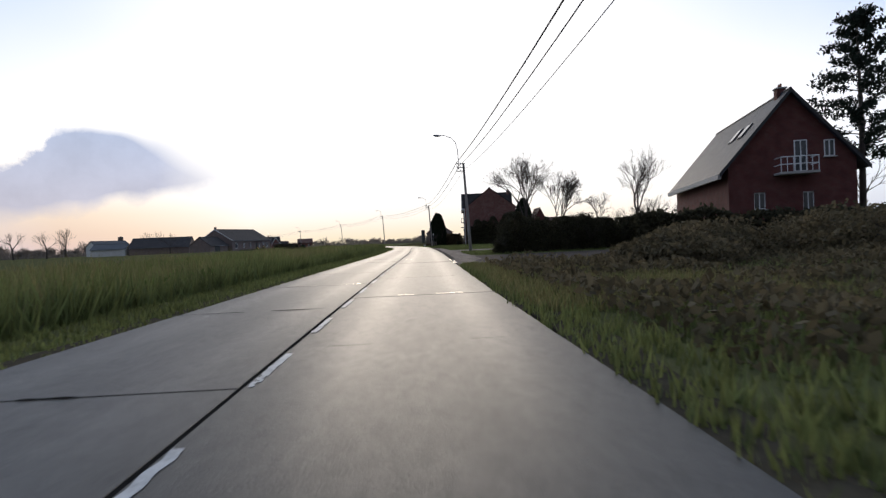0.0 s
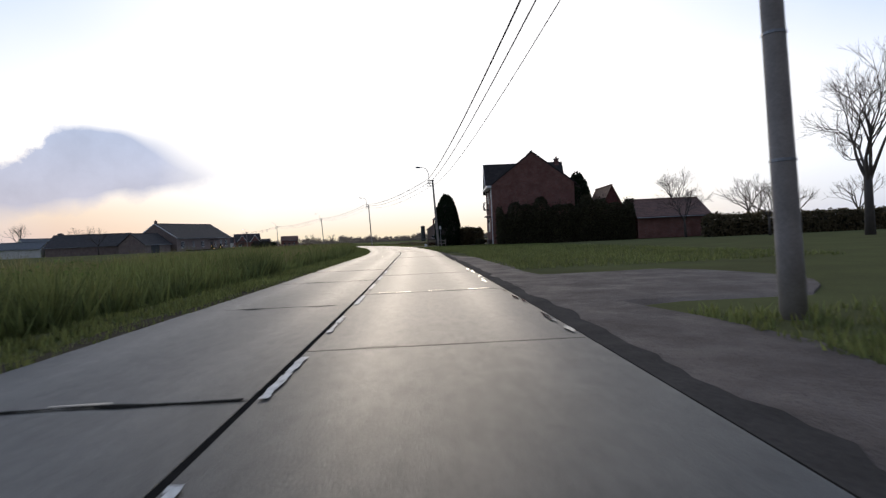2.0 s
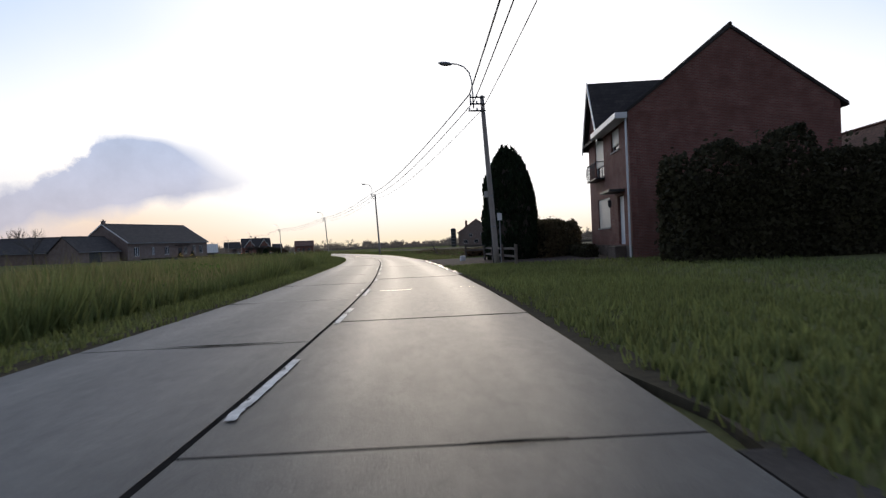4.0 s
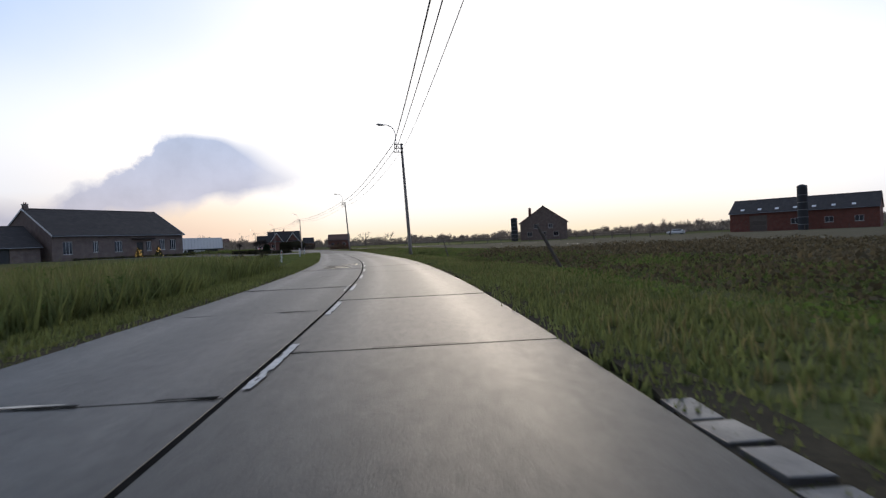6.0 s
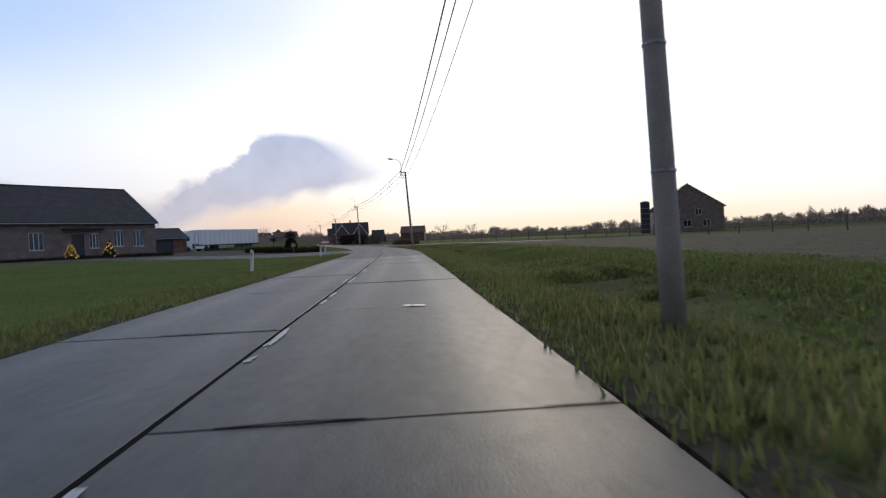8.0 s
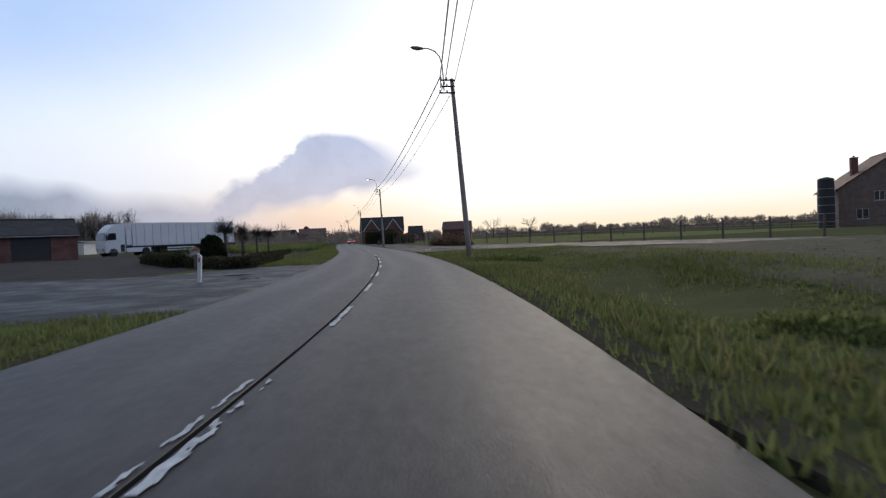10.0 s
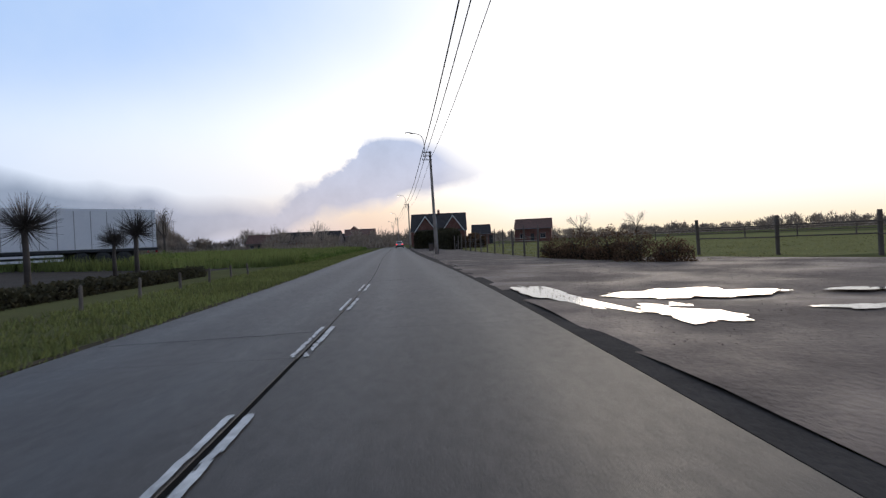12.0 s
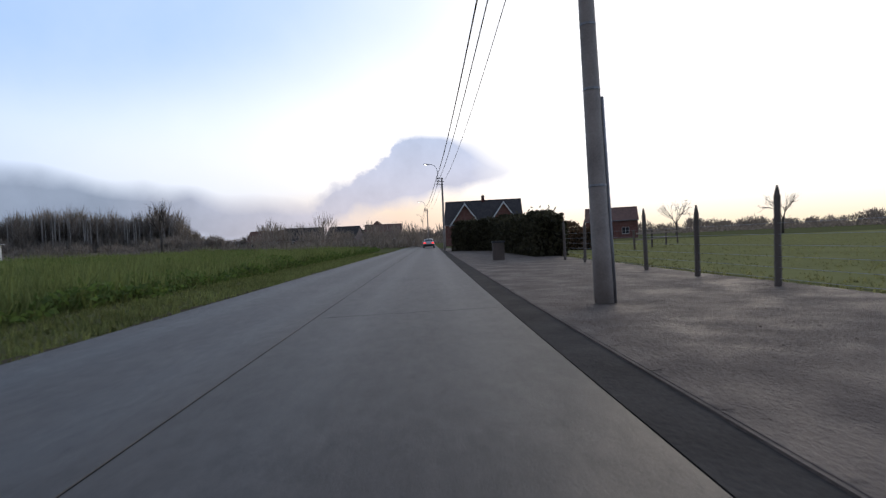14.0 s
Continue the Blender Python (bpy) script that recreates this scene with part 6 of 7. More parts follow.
rail_fence([(-62 + 5 * k, 300 - 1.2 * k) for k in range(18)], 1.2, (1.05, 0.65), "wood", "far paddock fence across the meadow", seed=4, board=0.09)
rail_fence([(-76 + 0.2 * k, 292 + 5 * k) for k in range(4)], 1.2, (1.05, 0.65), "wood", "paddock fence across the meadow", seed=5, board=0.09)


def wire_fence():
    a, b = Vector((-57.93, 252.16)), Vector((-76.37, 279.27))
    n = 12
    root = thing("wire_fence", pose(a.x, a.y, 0), "wire fence on tall dark pointed posts beside the pavement", "fence", "fences")
    d = (b - a) / n
    for k in range(n + 1):
        p = d * k
        bm = bmesh.new()
        h = 1.75 + 0.1 * math.sin(k * 2.1)
        tube(bm, [(0, 0, -0.1), (0, 0, h - 0.2), (0, 0, h)], [0.062, 0.055, 0.016], 8)
        ob = part("post", bm, M["post"], root)
        ob.matrix_local = pose(p.x, p.y, 0, math.sin(k * 3.3) * 1.2, math.cos(k * 1.7) * 1.2, 0)
    for z in (0.15, 0.35, 0.55, 0.75, 0.95, 1.15):
        bm = bmesh.new()
        tube(bm, [(0, 0, z), (d.x * n, d.y * n, z)], 0.004, 4)
        part("wire", bm, M["steel"], root, "thin fence wire")


wire_fence()
for k in range(9):
    p = at(237.5 + k * 2.6, -5.9)
    fence_post("stake", pose(p.x, p.y, gz(p.x, p.y), 2 * math.sin(k), 3 * math.cos(2 * k), 0), 0.045, 0.55, "post", "short wooden stake on the grass verge", "short stakes")
fence_post("stake", pose(-14.4, 160.9, -0.05, 0, -14, 17), 0.045, 1.35, "post", "leaning thin wooden stake in the rough grass", "field stakes")
fence_post("stake", pose(-7.3, 140.8, -0.05, 0, -27, 10), 0.07, 1.75, "post", "leaning thick wooden stake in the rough grass", "field stakes")
for k in range(14):
    fence_post("stake", pose(22 + 6.5 * k, 226 - 1.2 * k, -0.05, 3 * math.sin(k * 2), 0, 0), 0.05, 1.1, "post", "wooden stake at the field's edge", "field stakes")


for k, (x, y, rx, ry, h) in enumerate(((-38.8, 214.9, 1.5, 0.8, 0.28), (-37.4, 214.2, 0.9, 0.7, 0.24), (-19.8, 171.9, 1.3, 0.8, 0.40), (-18.6, 172.8, 0.9, 0.6, 0.34), (-17.4, 169.0, 0.8, 0.6, 0.30), (-11.5, 150.4, 1.1, 0.7, 0.36), (-30.5, 199.5, 1.0, 0.6, 0.34))):
    bush(x, y, rx, ry, h, "blade", "low dark tussock of rush and weeds by the ditch", 680 + k, 1300, 0.06, "tussock", "grass tussock", "ditch tussocks", twigs=False, upright=0.7)


def delineator(x, y):
    root = thing("delineator_post", pose(x, y, gz(x, y), -2, 3, heading(170)), "white plastic roadside marker post with a reflector", "marker post", "roadside marker posts")
    bm = bmesh.new()
    prism(bm, ((-0.06, -0.05), (0.06, -0.05), (0.06, 0.88), (-0.06, 0.96)), -0.04, 0.04)
    bmesh.ops.bevel(bm, geom=list(bm.edges), offset=0.012, segments=2, affect="EDGES")
    part("shaft", bm, M["white"], root)
    bm = bmesh.new()
    box(bm, -0.025, -0.047, 0.68, 0.025, -0.041, 0.82)
    part("reflector", bm, M["red_glass"], root, "small red reflector")


for x, y in ((-26.8, 158.0), (-33.4, 176.7), (-40.7, 195.2), (-45.6, 204.6)):
    delineator(x, y)


def road_sign(x, y):
    root = thing("road_sign", pose(x, y, gz(x, y), 0, 0, heading(106)), "small rectangular traffic sign on a grey post beside the pole", "sign")
    bm = bmesh.new()
    tube(bm, [(0, 0, -0.1), (0, 0, 2.65)], 0.03, 8)
    part("post", bm, M["steel"], root, "grey tube post")
    bm = bmesh.new()
    box(bm, -0.12, -0.05, 2.25, 0.12, -0.032, 2.62, 0.005)
    part("plate", bm, M["white"], root, "pale sign plate")


road_sign(-1.9, 108.5)


def small_block(x, y):
    root = thing("marker_block", pose(x, y, gz(x, y) + 0.03, 0, 0, 20), "small whitewashed stone block at the driveway corner", "stone block")
    bm = bmesh.new()
    box(bm, -0.16, -0.13, -0.02, 0.16, 0.13, 0.32, 0.04)
    part("block", bm, M["white"], root)


small_block(-4.0, 114.7)


def letter_box(x, y, label):
    root = thing("letter_box", pose(x, y, gz(x, y), 0, 0, 60), label, "letter box")
    bm = bmesh.new()
    box(bm, -0.06, -0.06, -0.1, 0.06, 0.06, 0.75)
    part("post", bm, M["wood"], root)
    bm = bmesh.new()
    box(bm, -0.2, -0.15, 0.75, 0.2, 0.15, 1.0, 0.01)
    part("box", bm, M["stone"], root)
    bm = bmesh.new()
    prism(bm, ((-0.27, 1.0), (0.27, 1.0), (0, 1.2)), -0.22, 0.22)
    part("roof", bm, M["terracotta"], root, "small tiled roof")


letter_box(-54.6, 213.0, "letter box with a small tiled roof by the drive")
bm = bmesh.new()
box(bm, -0.28, -0.28, 0, 0.28, 0.28, 0.9, 0.03)
_b = thing("litter_bin", pose(-80.2, 280.6, gz(-80.2, 280.6) + 0.02, 0, 0, 30), "grey concrete litter bin on the pavement", "bin")
part("body", bm, M["gravel"], _b)
bm = bmesh.new()
box(bm, -0.31, -0.31, 0.9, 0.31, 0.31, 0.98, 0.02)
part("lid", bm, M["chassis"], _b, "dark lid")


# ---------------------------------------------------------------- distance
def treeline(a0, a1, dist, h, seed, label, trees, twigs=110, centre=(-30, 150), vary=0.5, slim=0.22, crown=(0.20, 0.36), taper=0.0, scrub=70):
    """A far wood: rows of bare crowns made of slivers of twig over low scrub."""
    r = np.random.default_rng(seed)
    a = radians(a0) + (radians(a1) - radians(a0)) * r.random(trees)
    hs = np.array([h * min(max(1 + vary * (noise.noise((v * 9, seed, 0)) + 0.7 * noise.noise((v * 45, seed, 1))), 0.3), 2.0) for v in a]) * (0.72 + 0.5 * r.random(trees))
    if taper:
        e = np.minimum(a - radians(min(a0, a1)), radians(max(a0, a1)) - a) / radians(taper)
        hs = hs * np.clip(e, 0.05, 1) ** 0.5
    d = dist + r.normal(0, 9, trees)
    foot = np.stack([centre[0] - d * np.sin(a), centre[1] + d * np.cos(a)], -1)
    cr = hs * r.uniform(crown[0], crown[1], trees)
    i = np.repeat(np.arange(trees), twigs)
    n = len(i)
    u = r.normal(size=(n, 3))
    u *= (r.random(n) ** 0.4 / np.linalg.norm(u, axis=1))[:, None]
    p = np.column_stack([foot[i] + u[:, :2] * cr[i][:, None], hs[i] * (0.56 + 0.36 * u[:, 2])])
    way = np.column_stack([u[:, :2] * 0.7, 0.9 + 0.2 * u[:, 2]]) + r.normal(0, 0.25, (n, 3))
    size = hs[i] * 0.14
    wide = np.full(n, slim)
    m = trees * scrub
    ja = radians(a0) + (radians(a1) - radians(a0)) * r.random(m)
    jd = dist - 12 + r.normal(0, 8, m)
    low = np.array([1 + 0.8 * noise.noise((v * 60, seed, 4)) for v in ja]) * h * 0.30
    q = np.column_stack([centre[0] - jd * np.sin(ja), centre[1] + jd * np.cos(ja), np.maximum(low, 0.5) * r.random(m)])
    p = np.vstack([p, q])
    way = np.vstack([way, np.column_stack([r.normal(0, 0.5, (m, 2)), np.ones(m)])])
    size = np.concatenate([size, np.full(m, h * 0.12)]) * (0.6 + 0.8 * r.random(n + m))
    wide = np.concatenate([wide, np.full(m, slim * 2.2)]) * (0.6 + 0.8 * r.random(n + m))
    way /= np.linalg.norm(way, axis=1)[:, None]
    t = r.random(n + m) * math.tau
    side = np.column_stack([np.cos(t), np.sin(t), np.zeros(n + m)]) * wide[:, None]
    verts = np.stack([p - side, p + side, p + way * size[:, None] * 1.6], 1).reshape(-1, 3)
    ob = mesh_object("woodland", verts.tolist(), np.arange(len(verts)).reshape(-1, 3).tolist(), M["hazed_wood"])
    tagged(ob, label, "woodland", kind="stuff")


treeline(-100, 100, 430, 5.6, 201, "line of bare woodland along the horizon, colour lightened for haze", 1500, 60, vary=0.5, crown=(0.25, 0.5), scrub=40)
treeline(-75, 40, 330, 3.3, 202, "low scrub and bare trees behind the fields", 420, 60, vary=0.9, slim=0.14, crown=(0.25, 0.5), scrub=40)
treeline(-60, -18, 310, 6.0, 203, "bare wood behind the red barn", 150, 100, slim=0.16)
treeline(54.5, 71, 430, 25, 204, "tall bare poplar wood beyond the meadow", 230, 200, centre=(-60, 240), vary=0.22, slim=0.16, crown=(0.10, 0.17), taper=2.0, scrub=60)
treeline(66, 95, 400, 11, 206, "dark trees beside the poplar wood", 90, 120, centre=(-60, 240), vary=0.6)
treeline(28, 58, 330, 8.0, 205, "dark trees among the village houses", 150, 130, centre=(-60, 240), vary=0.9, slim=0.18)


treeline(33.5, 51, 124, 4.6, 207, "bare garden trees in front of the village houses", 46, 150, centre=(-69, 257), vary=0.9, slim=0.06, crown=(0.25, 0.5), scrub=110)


def scatter(name, s0, s1, o0, o1, n, size, mat, label, cat, seed, z=0.03):
    """Loose clods or stones: small uneven lumps."""
    r = np.random.default_rng(seed)
    q = ats(s0 + (s1 - s0) * r.random(n), o0 + (o1 - o0) * r.random(n) ** 1.5)
    g = ground_z(q) + z
    k = size * (0.4 + r.random(n) ** 2)
    base = np.array([(-1, -0.6, -0.3), (1, -0.7, -0.3), (0.1, 1, -0.3), (0.05, 0.1, 0.75)])
    jit = base[None] + r.normal(0, 0.25, (n, 4, 3))
    a = r.random(n) * math.tau
    x = jit[..., 0] * np.cos(a)[:, None] - jit[..., 1] * np.sin(a)[:, None]
    y = jit[..., 0] * np.sin(a)[:, None] + jit[..., 1] * np.cos(a)[:, None]
    verts = np.stack([q[:, :1] + x * k[:, None], q[:, 1:] + y * k[:, None], g[:, None] + jit[..., 2] * k[:, None]], -1).reshape(-1, 3)
    i = np.arange(n)[:, None] * 4
    faces = np.concatenate([i + np.array(t) for t in ((0, 1, 3), (1, 2, 3), (2, 0, 3))])
    tagged(mesh_object(name, verts.tolist(), faces.tolist(), M[mat]), label, cat, kind="stuff")


scatter("clods", 120, 221, 12.5, 60, 14000, 0.03, "soil", "loose clods of brown soil on the field", "soil", 501, 0.08)
scatter("pebbles", 262, 300, 3.6, 8.4, 22000, 0.011, "gravel", "loose pebbles on the gravel pavement", "gravel", 502, 0.055)
scatter("pebbles", 238, 263, 3.6, 30, 14000, 0.008, "mud", "loose stones on the muddy track", "gravel", 503, 0.08)
scatter("pebbles", 22, 82, 3.1, 5.0, 9000, 0.007, "gravel", "loose pebbles on the road shoulder", "gravel", 504, 0.03)


def poplar_trunks():
    r = np.random.default_rng(611)
    bm = bmesh.new()
    for k in range(120):
        a = radians(55.5 + 14.5 * r.random())
        d = 418 + r.normal(0, 5)
        x, y = -60 - d * math.sin(a), 240 + d * math.cos(a)
        tube(bm, [(x, y, -0.5), (x + r.normal(0, 0.3), y, 12), (x + r.normal(0, 0.5), y, 25)], [0.40, 0.30, 0.08], 5, False)
    tagged(part("poplar_trunks", bm, M["pale_bark"]), "pale trunks of the distant poplar wood", "woodland", kind="stuff")


poplar_trunks()


def weeds(s0, s1, o0, o1, n, h, size, mat, label, seed, power=1.3):
    """Leafy clumps of uneven height."""
    r = np.random.default_rng(seed)
    s_, o_ = s0 + (s1 - s0) * r.random(n), o0 + (o1 - o0) * r.random(n) ** power
    lump = np.clip([0.55 + 0.9 * noise.noise((a * 0.22, c * 0.35, seed)) + 0.4 * noise.noise((a * 0.9, c * 0.9, seed)) for a, c in zip(s_, o_)], 0.08, 2)
    q = ats(s_, o_)
    z = ground_z(q) + h * lump * r.random(n) ** 0.6
    ob = leaves("weeds", np.column_stack([q, z]), size, M[mat], None, "", 0.3, seed, 1.8)
    tagged(ob, label, "weeds", kind="stuff")


weeds(270, 345, -5.2, -26, 60000, 0.75, 0.09, "weed", "lush uneven green weeds and crop leaves", 621)
weeds(-6, 150, -5.0, -18, 60000, 0.7, 0.08, "weed", "leafy weeds among the meadow grass", 622)
weeds(122, 160, 7.5, 30, 30000, 0.55, 0.08, "bramble", "dry brown weeds on the rough ground", 623, 1.0)
weeds(124, 196, 6, 14, 16000, 0.22, 0.06, "weed", "leafy weeds on the verge", 624, 1.0)
weeds(4, 21.5, 4, 16, 16000, 0.5, 0.09, "bramble", "trailing brambles and dead leaves on the bank", 625, 1.0)


# ---------------------------------------------------------------- grass
def grass(name, s0, s1, o0, o1, n, h, mat, label, seed, power=1.0, wide=0.02, hvar=0.5, patch=0.0):
    """Upright blades in tufts; more of them near the road."""
    r = np.random.default_rng(seed)
    m = n // 4
    s = s0 + (s1 - s0) * r.random(m)
    o = o0 + (o1 - o0) * r.random(m) ** power
    xy = np.repeat(ats(s, o), 4, 0) + r.normal(0, 0.05, (m * 4, 2))
    g = ground_z(xy)
    hh = h * (1 - hvar + 2 * hvar * r.random(len(xy)))
    if patch:
        hh *= np.repeat(np.clip([1 + patch * noise.noise((a * 0.25, b * 0.25, seed)) for a, b in zip(s, o)], 0.15, 3), 4)
    ang = r.random(len(xy)) * math.tau
    w = wide * (0.6 + 0.8 * r.random(len(xy)))
    lean = hh[:, None] * r.normal(0, 0.28, (len(xy), 2))
    dx, dy = np.cos(ang) * w, np.sin(ang) * w
    p0 = np.column_stack([xy[:, 0] - dx, xy[:, 1] - dy, g - 0.02])
    p1 = np.column_stack([xy[:, 0] + dx, xy[:, 1] + dy, g - 0.02])
    p2 = np.column_stack([xy + lean, g + hh])
    verts = np.stack([p0, p1, p2], 1).reshape(-1, 3)
    faces = np.arange(len(verts)).reshape(-1, 3)
    ob = mesh_object(name, verts.tolist(), faces.tolist(), M[mat])
    tagged(ob, label, "grass", kind="stuff")


grass("verge_grass", -5, 206, -2.8, -4.6, 70000, 0.10, "blade", "short green grass on the road verge", 301)
grass("meadow_grass", -5, 150, -4.4, -16, 120000, 0.54, "blade", "tall rough green grass beside the road", 302, 1.5, 0.028, 0.55, 0.9)
grass("meadow_grass", -5, 150, -5.0, -18, 64000, 0.62, "dry", "dry straw-coloured stems in the meadow", 303, 1.3, 0.018, 0.5, 0.9)
grass("verge_grass", 224, 330, -2.8, -6.2, 60000, 0.09, "blade", "short green grass on the road verge", 304)
grass("meadow_grass", 268, 340, -5.6, -26, 90000, 0.62, "crop", "tall green crop beside the road", 305, 1.4, 0.03, 0.5, 0.6)
grass("verge_grass", 8, 22, 3.2, 9, 18000, 0.18, "dry", "rough winter grass beside the road", 306, 1.2)
grass("verge_grass", -8, 22, 3.0, 14, 36000, 0.16, "blade", "rough green grass beside the road", 311, 1.3)
grass("verge_grass", 82, 107.2, 3.2, 8, 24000, 0.13, "blade", "green roadside grass", 312, 1.2)
grass("verge_grass", 58.5, 107.4, 4.4, 16, 40000, 0.13, "blade", "green roadside grass", 307, 1.4)
grass("verge_grass", 37, 49, 4.8, 16, 12000, 0.12, "blade", "green roadside grass", 314, 1.4)
grass("verge_grass", 121, 234.5, 3.0, 14, 230000, 0.10, "blade", "rough green verge grass beside the field", 308, 1.05, 0.022, 0.6, 0.9)
grass("verge_grass", 121, 234.5, 3.6, 14, 22000, 0.15, "dry", "dry stems in the verge", 309, 1.1, 0.016, 0.6, 0.8)
grass("pasture_grass", 252, 340, 8.9, 46, 50000, 0.07, "pasture_blade", "short green pasture grass", 313, 1.6, 0.03)
grass("lawn_grass", 158, 206, -4.6, -20, 40000, 0.05, "blade", "short mown lawn grass", 310, 1.3)


# ---------------------------------------------------------------- the road
ROAD = tagged(new("road"), "wet two-lane concrete road with worn white centre marks", "road", kind="structure")


def lane_piece(s0, s1, o0, o1, z1, mat, name, lift=0.0):
    n = max(1, int((s1 - s0) / 2.0))
    ss = np.linspace(s0, s1, n + 1)
    a, b = ats(ss, o0), ats(ss, o1)
    org = (a[0] + b[-1]) / 2
    bev = 0.004
    hd = radians(heading((s0 + s1) / 2))
    ch, sh = math.cos(hd), math.sin(hd)
    verts, faces = [], []
    def put(q, z):
        u, v = q[0] - org[0], q[1] - org[1]
        verts.append((u * ch + v * sh, v * ch - u * sh, z))
    a1, b1 = ats(ss, o0 + bev), ats(ss, o1 - bev)
    for k in range(n + 1):
        put(a[k], -0.18), put(a[k], z1 - bev), put(a1[k], z1), put(b1[k], z1), put(b[k], z1 - bev), put(b[k], -0.18)
    for k in range(n):
        for i in range(5):
            p = k * 6 + i
            faces.append((p, p + 1, p + 7, p + 6))
    faces.append(tuple(range(5, -1, -1)))
    faces.append(tuple(range(n * 6, n * 6 + 6)))
    ob = mesh_object(name, verts, [f[::-1] for f in faces], M[mat], ROAD)
    ob.location = (org[0], org[1], lift)
    ob.rotation_euler = (0, 0, hd)
    return ob


# tarred bed under the joints
def bed():
    ss = np.arange(-60, 470, 2.0)
    a, b = ats(ss, EDGE_L + 0.05), ats(ss, EDGE_R - 0.05)
    verts = [(*p, -0.006) for q in zip(a, b) for p in q]
    faces = [(2 * k, 2 * k + 1, 2 * k + 3, 2 * k + 2) for k in range(len(ss) - 1)]
    mesh_object("road_bed", verts, faces, M["tar"], ROAD, "dark tarred joints between the slabs")


bed()
r = np.random.default_rng(9)
SLAB = 5.2
s = -32.0
while s < 190:
    for o0, o1, off in ((EDGE_L, -0.026, 0.0), (0.026, EDGE_R, 1.6)):
        lane_piece(s + off + 0.012, s + off + SLAB - 0.012, o0, o1, 0.0 + r.normal(0, 0.003), "concrete", "slab")
    s += SLAB
for side, off in ((-1, 0.0), (1, 1.6)):
    q = s + off
    while q < 470:
        gap = 0.022 if q < 230 else 0.008
        lane_piece(q + 0.004, q + 23.6, EDGE_L if side < 0 else gap, -gap if side < 0 else EDGE_R, 0.0, "asphalt", "slab")
        q += 23.6


def dash(s0, s1, strips, seed, wear=0.0):
    """A worn painted mark: thin strips beside the joint, broken where traffic wore them off."""
    verts, faces = [], []
    cs = 0.035
    for o0, o1 in strips:
        no = max(2, int(round((o1 - o0) / 0.016)))
        co = (o1 - o0) / no
        for i in range(int((s1 - s0) / cs)):
            a = s0 + i * cs
            lo = o0 + 0.02 * noise.noise((a * 6, seed, 1))
            for k in range(no):
                b = lo + k * co
                gone = noise.noise((a * 1.4, b * 4.0, seed)) + 0.7 * noise.noise((a * 7, b * 22, seed)) - wear
                if gone < -0.42 + (0.18 if k in (0, no - 1) else 0.0):
                    continue
                q = ats([a, a + cs, a + cs, a], np.array([b, b, b + co, b + co]))
                n = len(verts)
                verts += [(*p, 0.012) for p in q]
                faces.append((n, n + 3, n + 2, n + 1))
    if faces:
        mesh_object("centre_mark", verts, faces, M["paint"], ROAD, "worn white centre mark")


k = 0
for s in np.arange(-6, 60, 2.6):
    dash(s, s + 1.3, ((0.045, 0.12),), 400 + k, -0.05)
    k += 1
for s in np.arange(62, 226, 4.4):
    dash(s + 0.6, s + 2.5, ((0.05, 0.13),) if k % 3 else ((-0.09, -0.05), (0.05, 0.13)), 400 + k, 0.06 if s < 150 else 0.14)
    k += 1
for s in np.arange(231.5, 247, 3.65):
    dash(s, s + 1.9, ((-0.088, -0.038), (0.042, 0.105)), 400 + k, 0.0)
    k += 1


def crack(s0, o0, s1, o1, seed, w=0.014):
    """A wandering tarred crack across a slab."""
    n = max(6, int(math.hypot(s1 - s0, o1 - o0) / 0.12))
    verts, faces = [], []
    f = np.linspace(0, 1, n + 1)
    wob = np.array([0.10 * noise.noise((v * 6, seed, 0)) + 0.04 * noise.noise((v * 25, seed, 3)) for v in f])
    along = abs(s1 - s0) > abs(o1 - o0)
    for sgn in (-1, 1):
        ww = w * (0.6 + 0.8 * np.abs(np.array([noise.noise((v * 18, seed, 7)) for v in f])))
        q = ats(s0 + (s1 - s0) * f + (0 if along else wob + sgn * ww), o0 + (o1 - o0) * f + (wob + sgn * ww if along else 0))
        verts += [(*p, 0.0118) for p in q]
    for i in range(n):
        a = (i, i + 1, n + 2 + i, n + 1 + i)
        faces.append(a)
    ob = mesh_object("crack", verts, faces, M["tar"], ROAD, "tarred crack")


for i, (s0, o0, s1, o1) in enumerate(((228.6, 0.05, 228.9, 1.0), (240, -2.6, 240.3, -0.1), (249, 0.1, 249.4, 2.9), (258.2, -2.6, 258, -0.1), (279, 0.1, 279.3, 2.8),
                                     (22.4, 0.8, 22.8, 2.8), (41, -2.6, 41.4, -0.2), (114, 0.6, 114.2, 2.8), (176, -2.6, 176.4, -0.3))):
    crack(s0, o0, s1, o1, 700 + i)


def joint_seal(s0, o0, o1, seed, w, mat, name, label):
    """Tar or water that lies unevenly along a cross joint of the slabs, broken here and there."""
    n = int((o1 - o0) / 0.09)
    run = []
    def close():
        if len(run) > 3:
            verts, faces = [], []
            for o, h, d in run:
                q = ats([s0 + d - h, s0 + d + h], np.array([o, o]))
                verts += [(*q[0], 0.0116), (*q[1], 0.0116)]
            for i in range(len(run) - 1):
                faces.append((2 * i, 2 * i + 2, 2 * i + 3, 2 * i + 1))
            mesh_object(name, verts, faces, M[mat], ROAD, label)
        run.clear()
    for i in range(n + 1):
        o = o0 + (o1 - o0) * i / n
        h = w * (0.35 + 1.5 * noise.noise((o * 1.7, seed, 2.5)) + 0.6 * noise.noise((o * 9, seed, 4.5)))
        if h < 0.006:
            close()
        else:
            run.append((o, h, 0.03 * noise.noise((o * 2.2, seed, 8.5))))
    close()


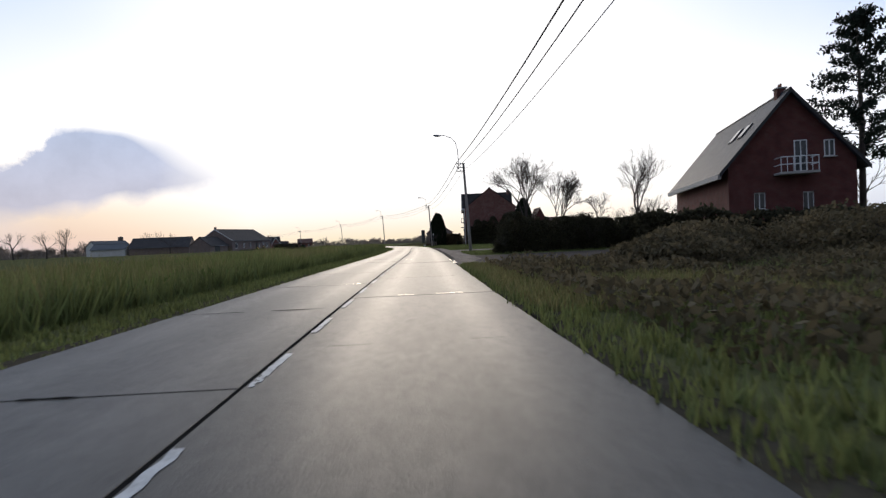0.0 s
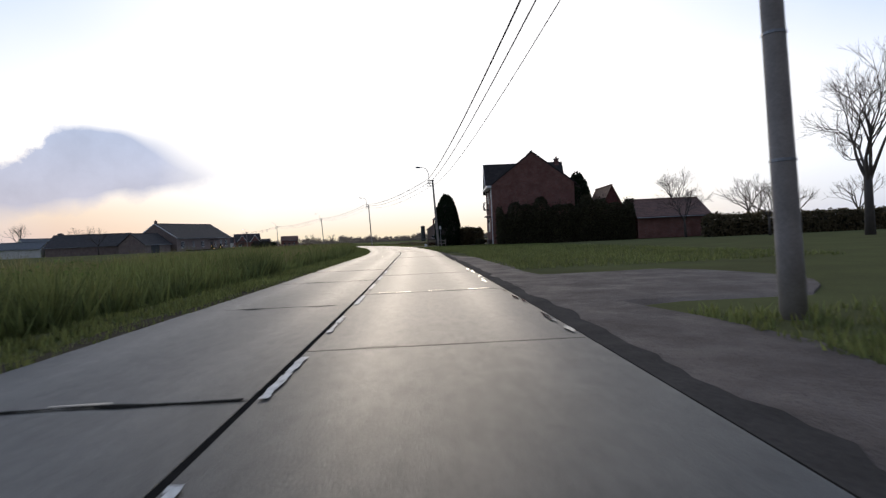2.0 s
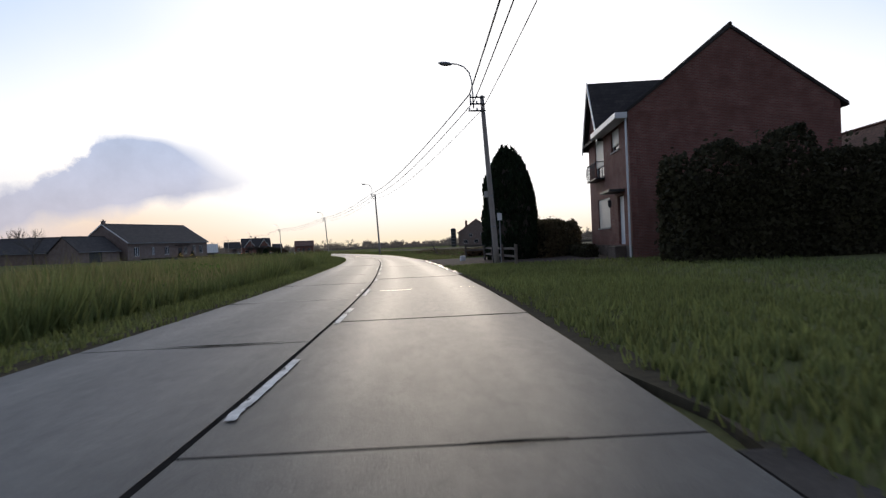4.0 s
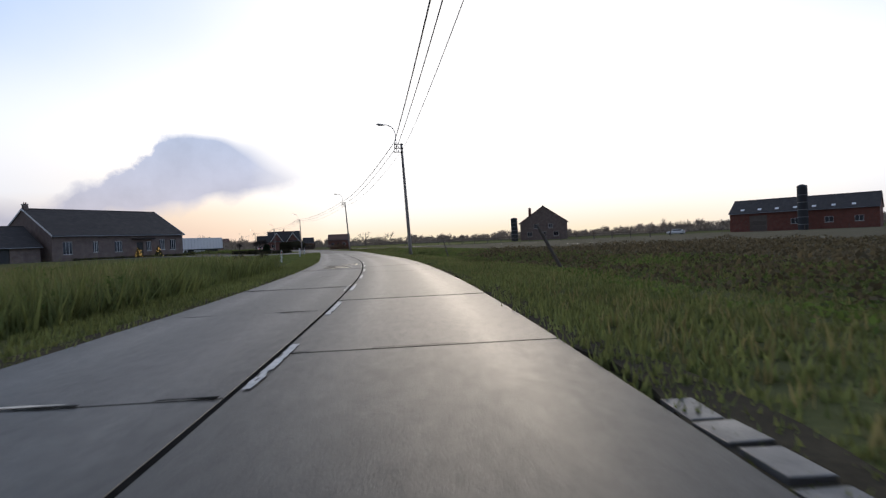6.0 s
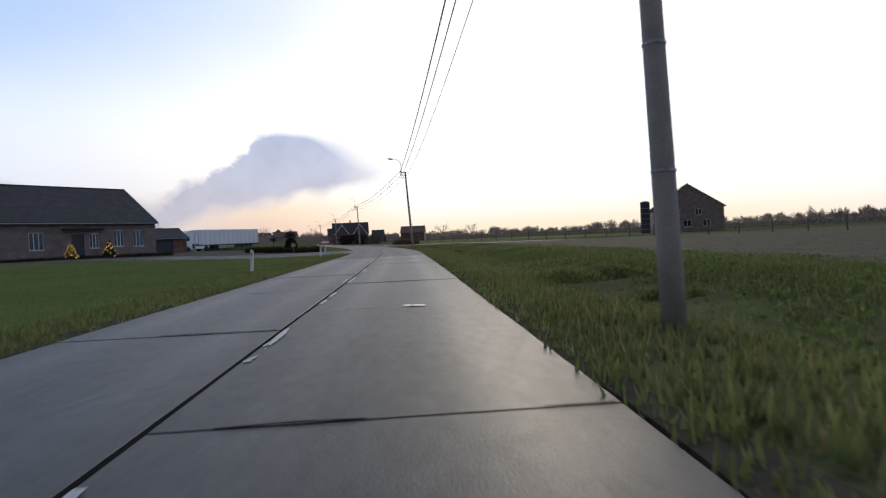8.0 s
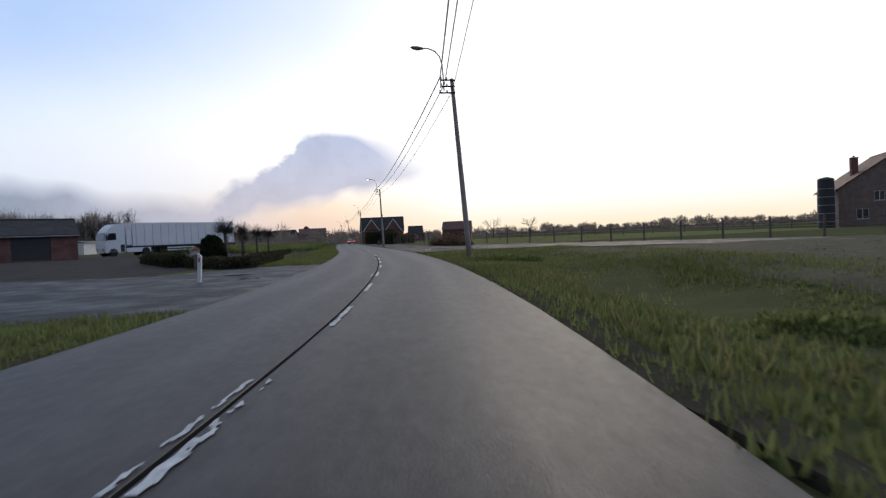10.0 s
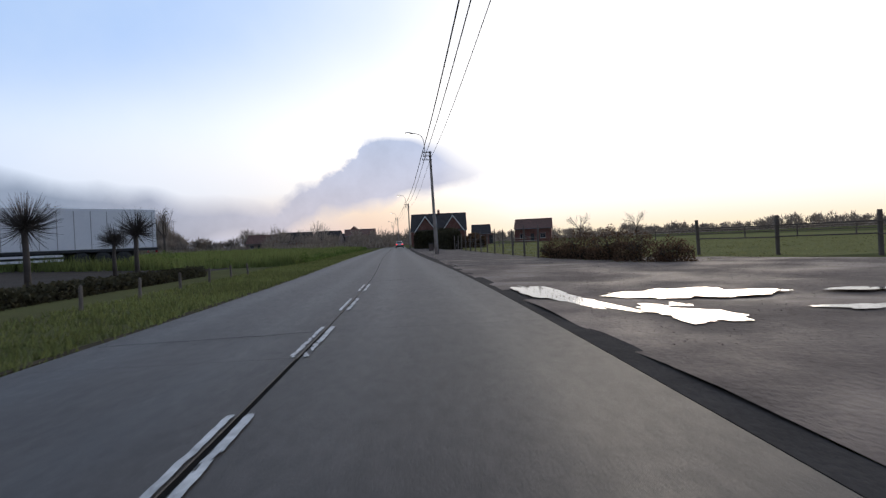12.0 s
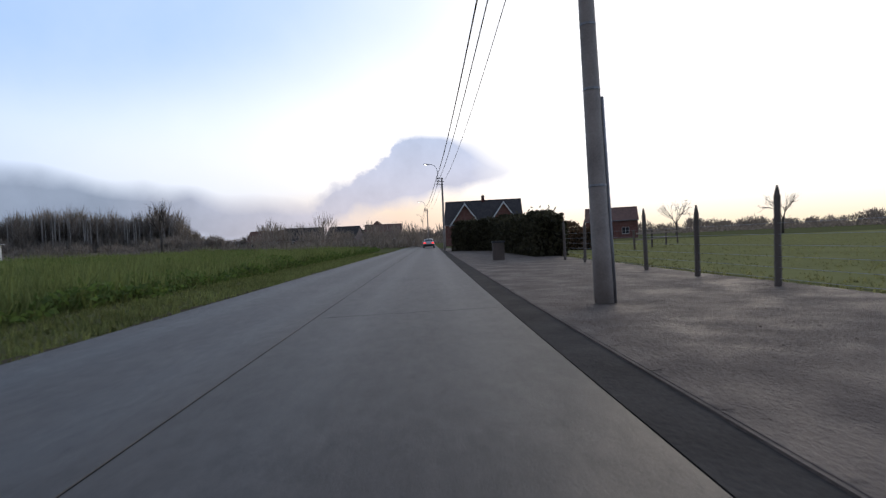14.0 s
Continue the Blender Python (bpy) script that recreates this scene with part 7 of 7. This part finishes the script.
for i in range(43):
    s0 = -32.0 + SLAB * i
    joint_seal(s0, EDGE_L + 0.05, -0.06, 900 + i, 0.032, "tar", "joint_tar", "dark tar along the slab joint")
    joint_seal(s0 + 1.6, 0.06, EDGE_R - 0.05, 960 + i, 0.012, "tar", "joint_tar", "dark tar along the slab joint")
    if i % 3 == 0:
        joint_seal(s0 + 0.07, EDGE_L + 0.2, -0.2, 1020 + i, 0.020, "water", "joint_water", "water standing in the slab joint")
    if i % 4 == 0:
        joint_seal(s0 + 1.67, 0.3, EDGE_R - 0.2, 1080 + i, 0.014, "water", "joint_water", "water standing in the slab joint")


def edge_water(s0, s1, o0, width, seed, z=0.0125):
    """Small separate pools of water along the road's edge."""
    rr = random.Random(seed)
    lobes, s_ = [], s0
    while s_ < s1:
        a = rr.uniform(0.10, 0.55)
        for k in range(1):
            lobes.append((s_ + rr.uniform(-0.5, 0.5) * a, o0 + rr.uniform(-0.7, 0.7) * width, a * rr.uniform(0.3, 0.9), width * rr.uniform(0.15, 0.5)))
        s_ += a * rr.uniform(1.2, 3.2)
    verts, faces = outline(lobes, seed, lambda u, v, q: (*ats(u, v)[0], z + 0.00005 * q))
    ob = mesh_object("puddle", verts, [f[::-1] for f in faces], M["water"])
    tagged(ob, "narrow broken puddles along the road edge that mirror the sky", "puddle", kind="stuff")


edge_water(24.6, 29.5, 3.0, 0.16, 31)
edge_water(102, 121.5, 3.05, 0.20, 32)
edge_water(48, 60, 2.85, 0.10, 33)
edge_water(66, 74, 2.9, 0.10, 34)


def wet_patch(s0, s1, o0, o1, seed):
    sm, om, a, b = (s0 + s1) / 2, (o0 + o1) / 2, (s1 - s0) / 2, (o1 - o0) / 2
    rr = random.Random(seed)
    lobes = [(rr.uniform(-0.7, 0.6) * a, rr.uniform(-0.6, 0.4) * b, a * rr.uniform(0.08, 0.24), b * rr.uniform(0.12, 0.36)) for _ in range(7)]
    verts, faces = outline(lobes, seed + 40, lambda u, v, q: (*ats(sm + u, min(max(om + v, EDGE_L), EDGE_R))[0], 0.0118 + 0.00005 * q), 1.2)
    ob = mesh_object("worn_patch", verts, [f[::-1] for f in faces], M["gutter"])
    tagged(ob, "dark rough worn patches on the wet road slab", "road patch", kind="stuff")
    lobes = [(rr.uniform(-0.85, 0.85) * a, rr.uniform(-0.75, 0.75) * b, a * rr.uniform(0.02, 0.09), b * rr.uniform(0.10, 0.40)) for _ in range(13)]
    lobes += [(rr.uniform(0.2, 0.95) * a, b * rr.uniform(0.75, 0.95), a * rr.uniform(0.08, 0.22), b * rr.uniform(0.05, 0.12)) for _ in range(4)]
    verts, faces = outline(lobes, seed, lambda u, v, q: (*ats(sm + u, min(max(om + v, EDGE_L), EDGE_R))[0], 0.0130 + 0.0001 * q), 1.1)
    ob = mesh_object("puddle", verts, [f[::-1] for f in faces], M["water"])
    tagged(ob, "broken film of water on the road that mirrors the sky", "puddle", kind="stuff")


for s0, s1, o0, o1, sd in ((145.7, 150.3, -2.0, -0.2, 1), (145.3, 146.6, -1.5, -0.5, 2)):
    wet_patch(s0, s1, o0, o1, sd)


# ---------------------------------------------------------------- gutter of pale stones at the driveways
GUTTER = tagged(new("gutter_row"), "row of wet pale concrete gutter stones at the road edge", "gutter", kind="structure")
first = None
rr = np.random.default_rng(77)
for a, b in ((25.4, 28.8), (100.5, 123.5)):
    for s in np.arange(a, b, 0.42):
        if first is not None and rr.random() < (0.3 if s > 108 or s < 60 else 0.55):
            continue
        if first is None:
            bm = bmesh.new()
            box(bm, -0.15, -0.2, -0.12, 0.15, 0.2, 0.0, 0.012)
            st = part("gutter_stone", bm, M["gutter_stone"], GUTTER)
            first = st
        else:
            st = new("gutter_stone", first.data)
            st.parent = GUTTER
        p = at(s, EDGE_R + (0.10 if s < 60 else 0.16))
        st.matrix_local = pose(p.x, p.y, -0.004 + rr.normal(0, 0.006), rr.normal(0, 1), rr.normal(0, 1), heading(s) + rr.normal(0, 1)) @ Matrix.Diagonal(((0.5 if s < 60 else 0.85) * rr.uniform(0.8, 1.1), rr.uniform(0.8, 1.0), 1.0, 1.0))
